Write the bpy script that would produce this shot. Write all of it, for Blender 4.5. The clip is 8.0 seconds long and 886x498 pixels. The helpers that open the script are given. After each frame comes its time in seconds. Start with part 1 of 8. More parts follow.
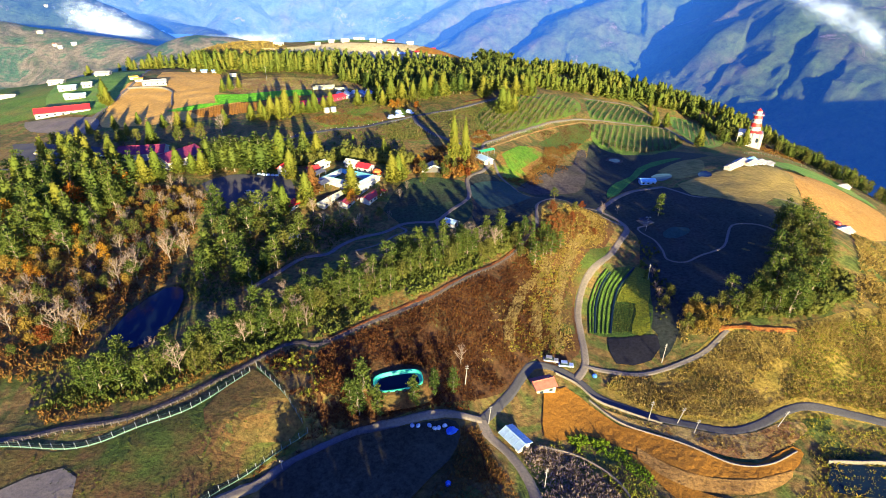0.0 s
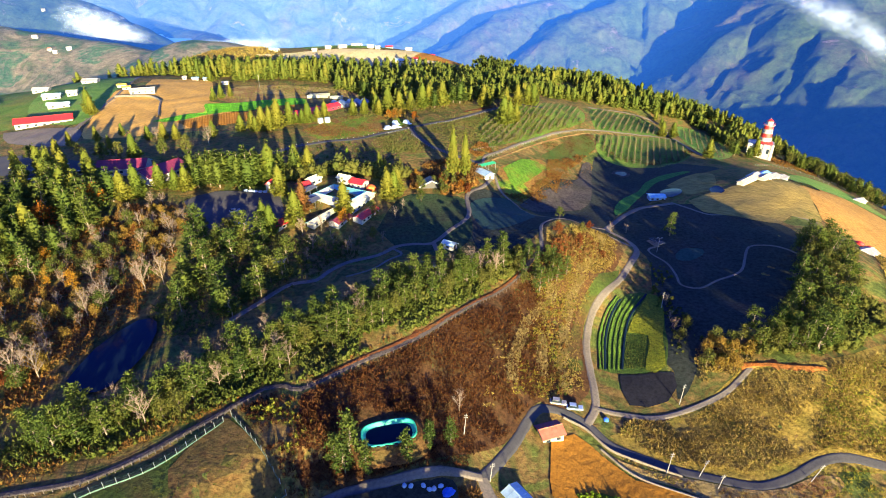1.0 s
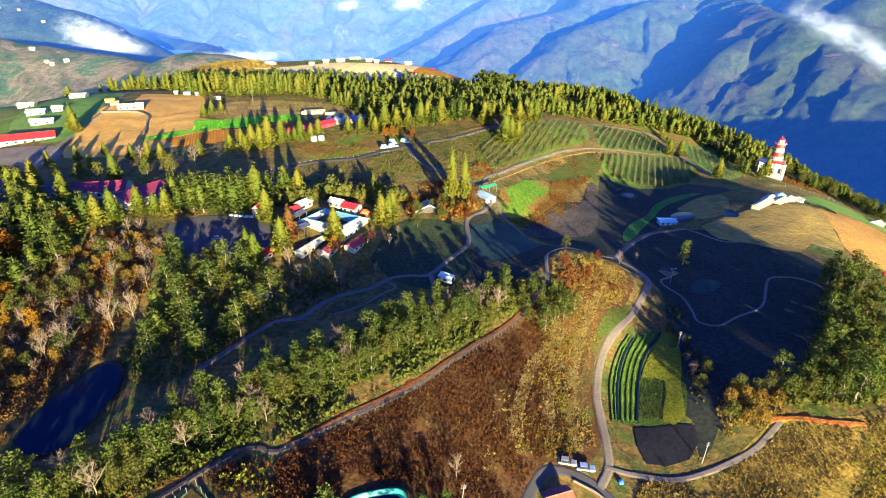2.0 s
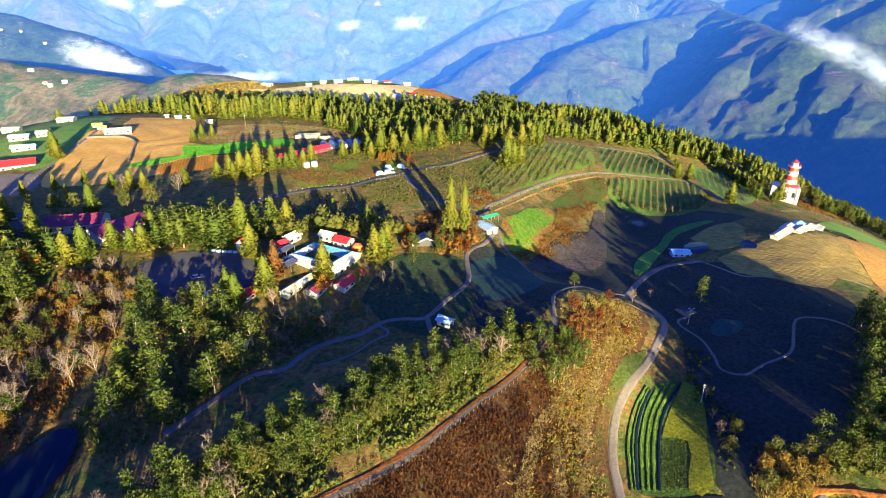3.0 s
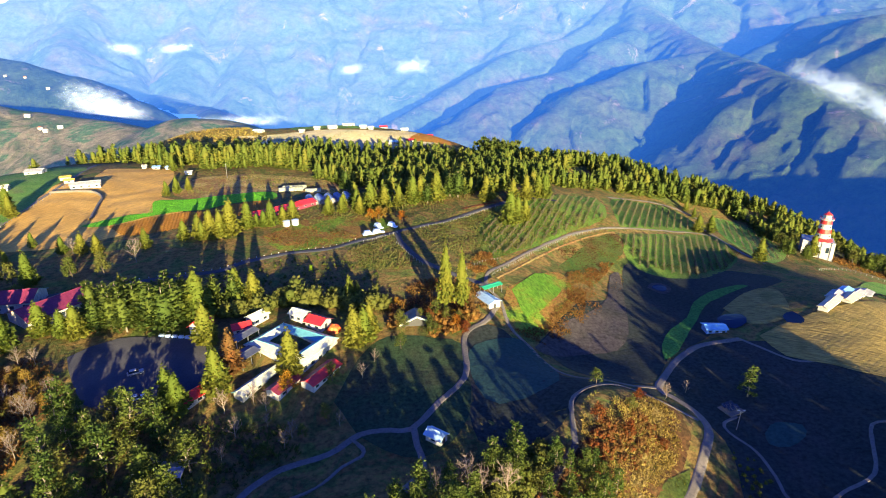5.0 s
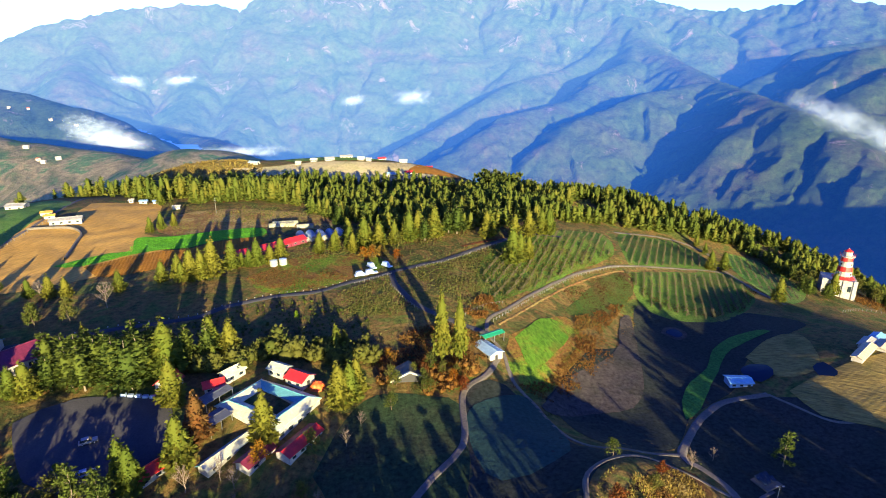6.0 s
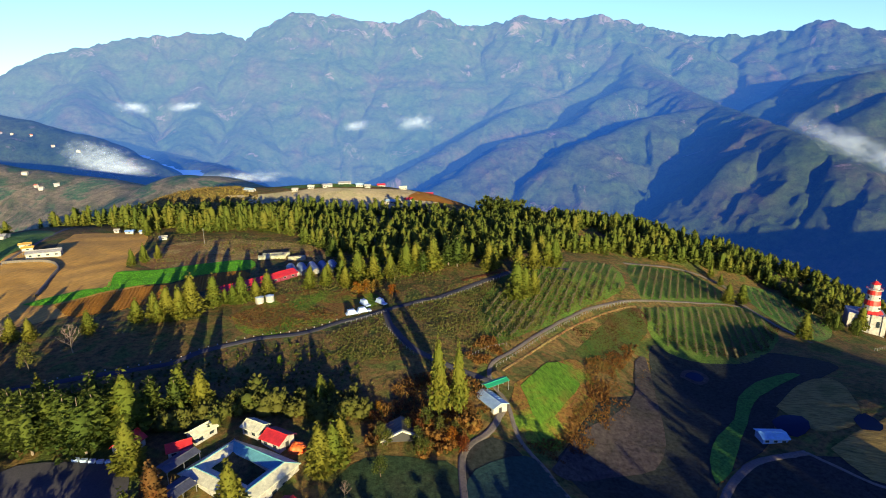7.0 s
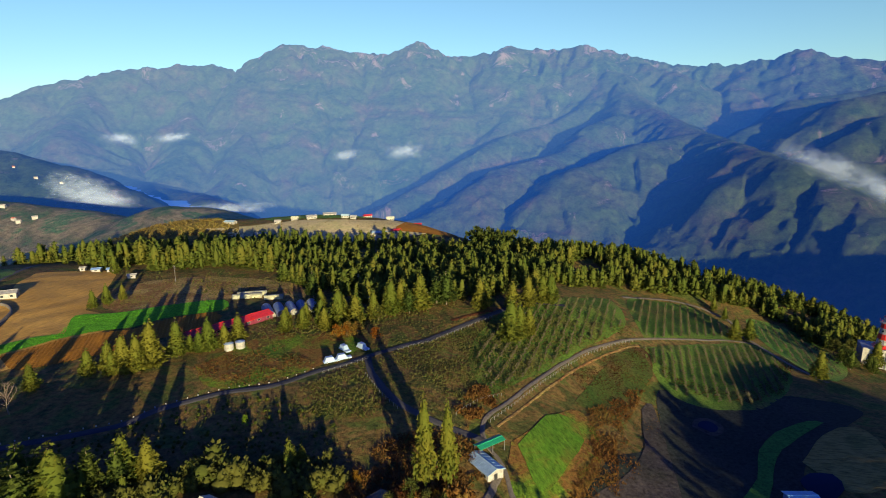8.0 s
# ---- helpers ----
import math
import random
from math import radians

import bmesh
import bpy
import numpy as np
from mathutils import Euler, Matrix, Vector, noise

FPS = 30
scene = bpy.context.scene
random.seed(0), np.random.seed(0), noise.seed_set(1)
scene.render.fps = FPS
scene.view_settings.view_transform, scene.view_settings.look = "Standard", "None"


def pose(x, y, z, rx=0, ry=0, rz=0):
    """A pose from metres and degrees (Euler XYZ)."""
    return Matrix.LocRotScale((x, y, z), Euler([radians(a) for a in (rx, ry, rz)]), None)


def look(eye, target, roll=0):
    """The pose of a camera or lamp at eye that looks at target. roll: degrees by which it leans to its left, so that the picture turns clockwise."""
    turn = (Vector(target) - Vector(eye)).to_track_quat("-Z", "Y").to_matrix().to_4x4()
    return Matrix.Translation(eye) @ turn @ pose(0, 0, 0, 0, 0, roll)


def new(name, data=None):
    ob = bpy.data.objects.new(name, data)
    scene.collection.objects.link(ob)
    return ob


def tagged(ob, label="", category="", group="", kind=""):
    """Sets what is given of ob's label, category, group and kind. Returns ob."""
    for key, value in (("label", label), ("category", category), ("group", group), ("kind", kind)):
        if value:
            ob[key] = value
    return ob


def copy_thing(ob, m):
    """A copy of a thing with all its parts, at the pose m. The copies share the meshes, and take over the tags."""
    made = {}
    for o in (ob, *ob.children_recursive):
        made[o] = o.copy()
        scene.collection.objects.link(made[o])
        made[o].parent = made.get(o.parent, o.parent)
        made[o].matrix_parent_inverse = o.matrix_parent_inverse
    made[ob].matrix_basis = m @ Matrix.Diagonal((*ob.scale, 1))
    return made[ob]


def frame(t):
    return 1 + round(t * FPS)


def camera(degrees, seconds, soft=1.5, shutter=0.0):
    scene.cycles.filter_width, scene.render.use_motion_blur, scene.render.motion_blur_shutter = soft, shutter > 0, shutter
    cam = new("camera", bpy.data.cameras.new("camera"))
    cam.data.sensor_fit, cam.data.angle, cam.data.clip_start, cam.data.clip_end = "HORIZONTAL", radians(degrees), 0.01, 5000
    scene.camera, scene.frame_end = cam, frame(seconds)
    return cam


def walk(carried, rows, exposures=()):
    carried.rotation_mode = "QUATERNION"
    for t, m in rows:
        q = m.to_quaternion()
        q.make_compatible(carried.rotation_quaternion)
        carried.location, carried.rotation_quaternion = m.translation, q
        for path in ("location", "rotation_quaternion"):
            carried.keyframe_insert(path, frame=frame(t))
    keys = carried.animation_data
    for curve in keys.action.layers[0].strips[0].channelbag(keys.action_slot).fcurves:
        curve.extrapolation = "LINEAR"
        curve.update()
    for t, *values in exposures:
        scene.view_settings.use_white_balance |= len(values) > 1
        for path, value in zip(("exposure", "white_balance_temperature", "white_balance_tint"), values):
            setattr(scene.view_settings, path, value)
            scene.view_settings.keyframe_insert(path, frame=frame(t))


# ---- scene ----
cam = camera(79.0, 8.0, 1.0)
PATH = [
    (0.0, (-0.226, -2.117, 79.44), (-0.225, -0.345, 78.512), -0.0),
    (0.5, (0.187, 6.118, 79.491), (0.188, 7.892, 78.568), 0.0),
    (1.0, (0.627, 14.4, 79.564), (0.628, 16.178, 78.648), 0.1),
    (1.5, (1.103, 22.608, 79.609), (1.103, 24.393, 78.708), 0.2),
    (1.7, (1.324, 26.014, 79.625), (1.324, 27.803, 78.731), 0.3),
    (3.0, (2.993, 48.88, 79.876), (2.986, 50.702, 79.05), 0.0),
    (3.5, (3.743, 57.717, 79.897), (3.734, 59.551, 79.1), -0.1),
    (4.0, (4.608, 66.655, 79.876), (4.596, 68.503, 79.11), -0.2),
    (4.5, (5.486, 75.587, 79.838), (5.47, 77.446, 79.1), -0.3),
    (5.0, (6.353, 84.584, 79.8), (6.334, 86.458, 79.104), -0.4),
    (5.2, (6.685, 88.155, 79.781), (6.664, 90.038, 79.107), -0.4),
    (6.5, (8.806, 111.187, 79.398), (8.777, 113.108, 78.843), -0.6),
    (7.0, (9.572, 120.241, 79.272), (9.537, 122.174, 78.759), -0.7),
    (7.5, (10.252, 129.367, 79.11), (10.226, 131.311, 78.64), -0.9),
    (8.0, (10.895, 138.636, 79.007), (10.895, 140.593, 78.592), -1.1),
]
EXPOSURES = [(0.0, 2.4), (4.5, 2.32), (6.5, 1.7), (8.0, 0.87)]
walk(cam, [(t, look(eye, target, roll)) for t, eye, target, roll in PATH], EXPOSURES)

# ---- sun, sky, exposure ----
SUN_ELEVATION, SUN_AZIMUTH = 6.5, 161.5  # azimuth clockwise from +y
world = bpy.data.worlds.new("sky")
scene.world = world
world.use_nodes = True
sky = world.node_tree.nodes.new("ShaderNodeTexSky")
sky.sky_type = "NISHITA"
sky.sun_disc = False
sky.sun_elevation, sky.sun_rotation = radians(SUN_ELEVATION), radians(SUN_AZIMUTH)
sky.altitude, sky.air_density, sky.dust_density, sky.ozone_density = 1000, 1.0, 0.5, 1.4
back = world.node_tree.nodes["Background"]
back.inputs["Strength"].default_value = 0.058
tint = world.node_tree.nodes.new("ShaderNodeMix")
tint.data_type, tint.blend_type = "RGBA", "MULTIPLY"
tint.inputs[0].default_value = 1.0
way, height = world.node_tree.nodes.new("ShaderNodeTexCoord"), world.node_tree.nodes.new("ShaderNodeSeparateXYZ")
clear = world.node_tree.nodes.new("ShaderNodeValToRGB")  # pale low sky, deep blue high mountain sky
clear.color_ramp.elements[0].position, clear.color_ramp.elements[0].color = 0.23, (1.35, 1.8, 2.15, 1)
clear.color_ramp.elements[1].position, clear.color_ramp.elements[1].color = 0.40, (0.19, 0.40, 2.15, 1)
world.node_tree.links.new(way.outputs["Generated"], height.inputs[0])
world.node_tree.links.new(height.outputs["Z"], clear.inputs[0])
world.node_tree.links.new(clear.outputs[0], tint.inputs[7])
world.node_tree.links.new(sky.outputs[0], tint.inputs[6])
world.node_tree.links.new(tint.outputs[2], back.inputs["Color"])
sun = new("sun", bpy.data.lights.new("sun", "SUN"))
sun.data.energy, sun.data.angle, sun.data.color = 5.0, radians(0.5), (1.0, 0.828, 0.45)
sun.matrix_world = look((math.sin(radians(SUN_AZIMUTH)) * math.cos(radians(SUN_ELEVATION)),
                         math.cos(radians(SUN_AZIMUTH)) * math.cos(radians(SUN_ELEVATION)),
                         math.sin(radians(SUN_ELEVATION))), (0, 0, 0))

# ---- materials ----


def shader(name):
    mat = bpy.data.materials.new(name)
    mat.use_nodes = True
    nodes, links = mat.node_tree.nodes, mat.node_tree.links
    return mat, nodes, links, nodes["Principled BSDF"]


def ramp(nodes, stops):
    node = nodes.new("ShaderNodeValToRGB")
    while len(node.color_ramp.elements) < len(stops):
        node.color_ramp.elements.new(0.5)
    for el, (at, c) in zip(node.color_ramp.elements, stops):
        el.position, el.color = at, (*c, 1)
    return node


def noise_node(nodes, links, scale, detail=4.0, rough=0.6, squeeze=None, turn=0.0, warp=0.0):
    """Noise in world metres: scale is features per metre."""
    geo = nodes.new("ShaderNodeNewGeometry")
    node = nodes.new("ShaderNodeTexNoise")
    node.inputs["Scale"].default_value, node.inputs["Detail"].default_value, node.inputs["Roughness"].default_value = scale, detail, rough
    node.inputs["Distortion"].default_value = warp
    if squeeze:
        mapping = nodes.new("ShaderNodeMapping")
        mapping.vector_type = "POINT"
        mapping.inputs["Scale"].default_value = squeeze
        spin = nodes.new("ShaderNodeMapping")
        spin.inputs["Rotation"].default_value = (0, 0, radians(turn))
        links.new(geo.outputs["Position"], spin.inputs["Vector"])
        links.new(spin.outputs["Vector"], mapping.inputs["Vector"])
        links.new(mapping.outputs["Vector"], node.inputs["Vector"])
    else:
        links.new(geo.outputs["Position"], node.inputs["Vector"])
    return node


def blend(nodes, links, fac, a, b, kind="MIX"):
    node = nodes.new("ShaderNodeMix")
    node.data_type, node.blend_type = "RGBA", kind
    for key, value in ((0, fac), (6, a), (7, b)):
        if isinstance(value, (int, float)):
            node.inputs[key].default_value = value
        elif isinstance(value, tuple):
            node.inputs[key].default_value = (*value, 1)
        else:
            links.new(value, node.inputs[key])
    return node.outputs[2]


def soil_like(name, colours, coarse=0.05, fine=1.2, rough=0.95, bump=0.4, squeeze=None, turn=0.0, stain=None, grain=6.0, speck=1.0):
    """Ground cover: large patches of the given colours, finer speckle, and relief."""
    mat, nodes, links, bsdf = shader(name)
    n = len(colours)
    big = noise_node(nodes, links, coarse, 5, 0.62, warp=0.6)
    r = ramp(nodes, [(0.30 + 0.40 * i / max(1, n - 1), c) for i, c in enumerate(colours)])
    links.new(big.outputs["Fac"], r.inputs[0])
    small = noise_node(nodes, links, fine, 5, 0.7, squeeze, turn)
    r2 = ramp(nodes, [(0.28, (0.32, 0.31, 0.28)), (0.5, (0.95, 0.92, 0.85)), (0.74, (1.55, 1.5, 1.4))])
    links.new(small.outputs["Fac"], r2.inputs[0])
    out = blend(nodes, links, speck, r.outputs[0], r2.outputs[0], "MULTIPLY")
    if stain:
        patch = noise_node(nodes, links, 0.11, 6, 0.7, warp=1.0)
        r3 = ramp(nodes, [(0.52, (0, 0, 0)), (0.66, (1, 1, 1))])
        links.new(patch.outputs["Fac"], r3.inputs[0])
        out = blend(nodes, links, r3.outputs[0], out, stain)
    links.new(out, bsdf.inputs["Base Color"])
    bsdf.inputs["Roughness"].default_value = rough
    bsdf.inputs["Specular IOR Level"].default_value = 0.15
    b = nodes.new("ShaderNodeBump")
    b.inputs["Strength"].default_value, b.inputs["Distance"].default_value = bump, 0.5
    tex = noise_node(nodes, links, grain / 6.0, 6, 0.7, squeeze, turn)
    links.new(tex.outputs["Fac"], b.inputs["Height"])
    links.new(b.outputs[0], bsdf.inputs["Normal"])
    return mat


def leaf_mat(name, colours, through_light=0.4, tree_spread=1.0):
    """Foliage: colour by tree, by leaf clump, and by slow drift over the land."""
    mat, nodes, links, bsdf = shader(name)
    info, geo = nodes.new("ShaderNodeObjectInfo"), nodes.new("ShaderNodeNewGeometry")
    slow = noise_node(nodes, links, 0.05, 4, 0.65)
    add = nodes.new("ShaderNodeMath")
    add.operation = "MULTIPLY_ADD"
    links.new(geo.outputs["Random Per Island"], add.inputs[0])
    add.inputs[1].default_value = 0.32
    links.new(slow.outputs["Fac"], add.inputs[2])
    add2 = nodes.new("ShaderNodeMath")
    add2.operation = "MULTIPLY_ADD"
    links.new(info.outputs["Random"], add2.inputs[0])
    add2.inputs[1].default_value = 0.5 * tree_spread
    links.new(add.outputs[0], add2.inputs[2])
    n = len(colours)
    r = ramp(nodes, [(0.40 + 0.75 * i / max(1, n - 1) * 0.9, c) for i, c in enumerate(colours)])
    links.new(add2.outputs[0], r.inputs[0])
    diff, trans, mixed = nodes.new("ShaderNodeBsdfDiffuse"), nodes.new("ShaderNodeBsdfTranslucent"), nodes.new("ShaderNodeMixShader")
    links.new(r.outputs[0], diff.inputs["Color"])
    links.new(r.outputs[0], trans.inputs["Color"])
    mixed.inputs[0].default_value = through_light
    links.new(diff.outputs[0], mixed.inputs[1])
    links.new(trans.outputs[0], mixed.inputs[2])
    links.new(mixed.outputs[0], nodes["Material Output"].inputs["Surface"])
    return mat


def plain(name, colour, rough=0.6, metal=0.0, wear=0.25, scale=0.8, bump=0.0):
    """Painted, metal or plaster surfaces with grime at two scales."""
    mat, nodes, links, bsdf = shader(name)
    a = noise_node(nodes, links, scale, 6, 0.7)
    r = ramp(nodes, [(0.35, tuple(c * (1 - wear) for c in colour)), (0.65, tuple(min(1, c * (1 + 0.35 * wear)) for c in colour))])
    links.new(a.outputs["Fac"], r.inputs[0])
    b = noise_node(nodes, links, scale * 6, 3, 0.6)
    r2 = ramp(nodes, [(0.3, (0.8, 0.8, 0.8)), (0.6, (1.0, 1.0, 1.0))])
    links.new(b.outputs["Fac"], r2.inputs[0])
    links.new(blend(nodes, links, 0.6, r.outputs[0], r2.outputs[0], "MULTIPLY"), bsdf.inputs["Base Color"])
    bsdf.inputs["Roughness"].default_value, bsdf.inputs["Metallic"].default_value = rough, metal
    if bump:
        k = nodes.new("ShaderNodeBump")
        k.inputs["Strength"].default_value, k.inputs["Distance"].default_value = bump, 0.05
        links.new(b.outputs["Fac"], k.inputs["Height"])
        links.new(k.outputs[0], bsdf.inputs["Normal"])
    return mat


def water_mat(name, colour, rough=0.08, haze=None):
    mat, nodes, links, bsdf = shader(name)
    bsdf.inputs["Base Color"].default_value, bsdf.inputs["Roughness"].default_value = (*colour, 1), rough
    bsdf.inputs["Specular IOR Level"].default_value, bsdf.inputs["IOR"].default_value = 0.1, 1.33
    k = nodes.new("ShaderNodeBump")
    if haze:  # blue haze over a far lake, put into its emission
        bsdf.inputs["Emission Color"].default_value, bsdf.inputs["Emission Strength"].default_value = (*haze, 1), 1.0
    k.inputs["Strength"].default_value, k.inputs["Distance"].default_value = 0.08, 0.1
    links.new(noise_node(nodes, links, 1.5, 3).outputs["Fac"], k.inputs["Height"])
    links.new(k.outputs[0], bsdf.inputs["Normal"])
    return mat


def far_land(name, colours, near, air, haze_strength, scale=1.0, rock=(0.20, 0.15, 0.12)):
    """Backdrop slopes kilometres away: forest, rock and grass; blue distance haze put into emission."""
    mat, nodes, links, bsdf = shader(name)
    big = noise_node(nodes, links, 0.0035 * scale, 6, 0.65, warp=0.5)
    r = ramp(nodes, [(0.32 + 0.36 * i / (len(colours) - 1), c) for i, c in enumerate(colours)])
    links.new(big.outputs["Fac"], r.inputs[0])
    fine = noise_node(nodes, links, 0.030 * scale, 7, 0.85)
    r2 = ramp(nodes, [(0.34, (0.5, 0.52, 0.55)), (0.5, (0.95, 0.95, 0.95)), (0.66, (1.4, 1.38, 1.35))])
    links.new(fine.outputs["Fac"], r2.inputs[0])
    forest = blend(nodes, links, 1.0, r.outputs[0], r2.outputs[0], "MULTIPLY")
    scar = noise_node(nodes, links, 0.0055 * scale, 8, 0.72, (1, 1, 0.45), warp=0.8)
    r3 = ramp(nodes, [(0.60, (0, 0, 0)), (0.68, (1, 1, 1))])
    place, level, high, more = nodes.new("ShaderNodeNewGeometry"), nodes.new("ShaderNodeSeparateXYZ"), nodes.new("ShaderNodeMapRange"), nodes.new("ShaderNodeMath")
    links.new(place.outputs["Position"], level.inputs[0])
    links.new(level.outputs["Z"], high.inputs["Value"])  # bare rock on the high crests
    high.inputs["From Min"].default_value, high.inputs["From Max"].default_value = 480.0, 800.0
    high.inputs["To Min"].default_value, high.inputs["To Max"].default_value = 0.0, 0.15
    links.new(high.outputs[0], more.inputs[0])
    links.new(scar.outputs["Fac"], more.inputs[1])
    links.new(more.outputs[0], r3.inputs[0])
    links.new(blend(nodes, links, r3.outputs[0], forest, rock), bsdf.inputs["Base Color"])
    bsdf.inputs["Roughness"].default_value, bsdf.inputs["Specular IOR Level"].default_value = 1.0, 0.0
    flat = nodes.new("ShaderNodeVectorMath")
    flat.operation = "DOT_PRODUCT"  # the haze grows with distance and towards the north-west
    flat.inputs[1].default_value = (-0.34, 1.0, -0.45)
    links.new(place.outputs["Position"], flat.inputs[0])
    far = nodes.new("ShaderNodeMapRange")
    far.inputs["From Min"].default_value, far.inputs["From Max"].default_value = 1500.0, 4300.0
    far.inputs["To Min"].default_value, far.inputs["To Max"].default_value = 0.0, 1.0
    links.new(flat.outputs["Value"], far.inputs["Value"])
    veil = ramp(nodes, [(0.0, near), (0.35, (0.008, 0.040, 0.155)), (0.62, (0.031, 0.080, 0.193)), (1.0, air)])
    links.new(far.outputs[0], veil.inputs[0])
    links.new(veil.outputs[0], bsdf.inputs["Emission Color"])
    bsdf.inputs["Emission Strength"].default_value = haze_strength
    k = nodes.new("ShaderNodeBump")
    k.inputs["Strength"].default_value, k.inputs["Distance"].default_value = 1.0, 15.0
    links.new(fine.outputs["Fac"], k.inputs["Height"])
    links.new(k.outputs[0], bsdf.inputs["Normal"])
    return mat


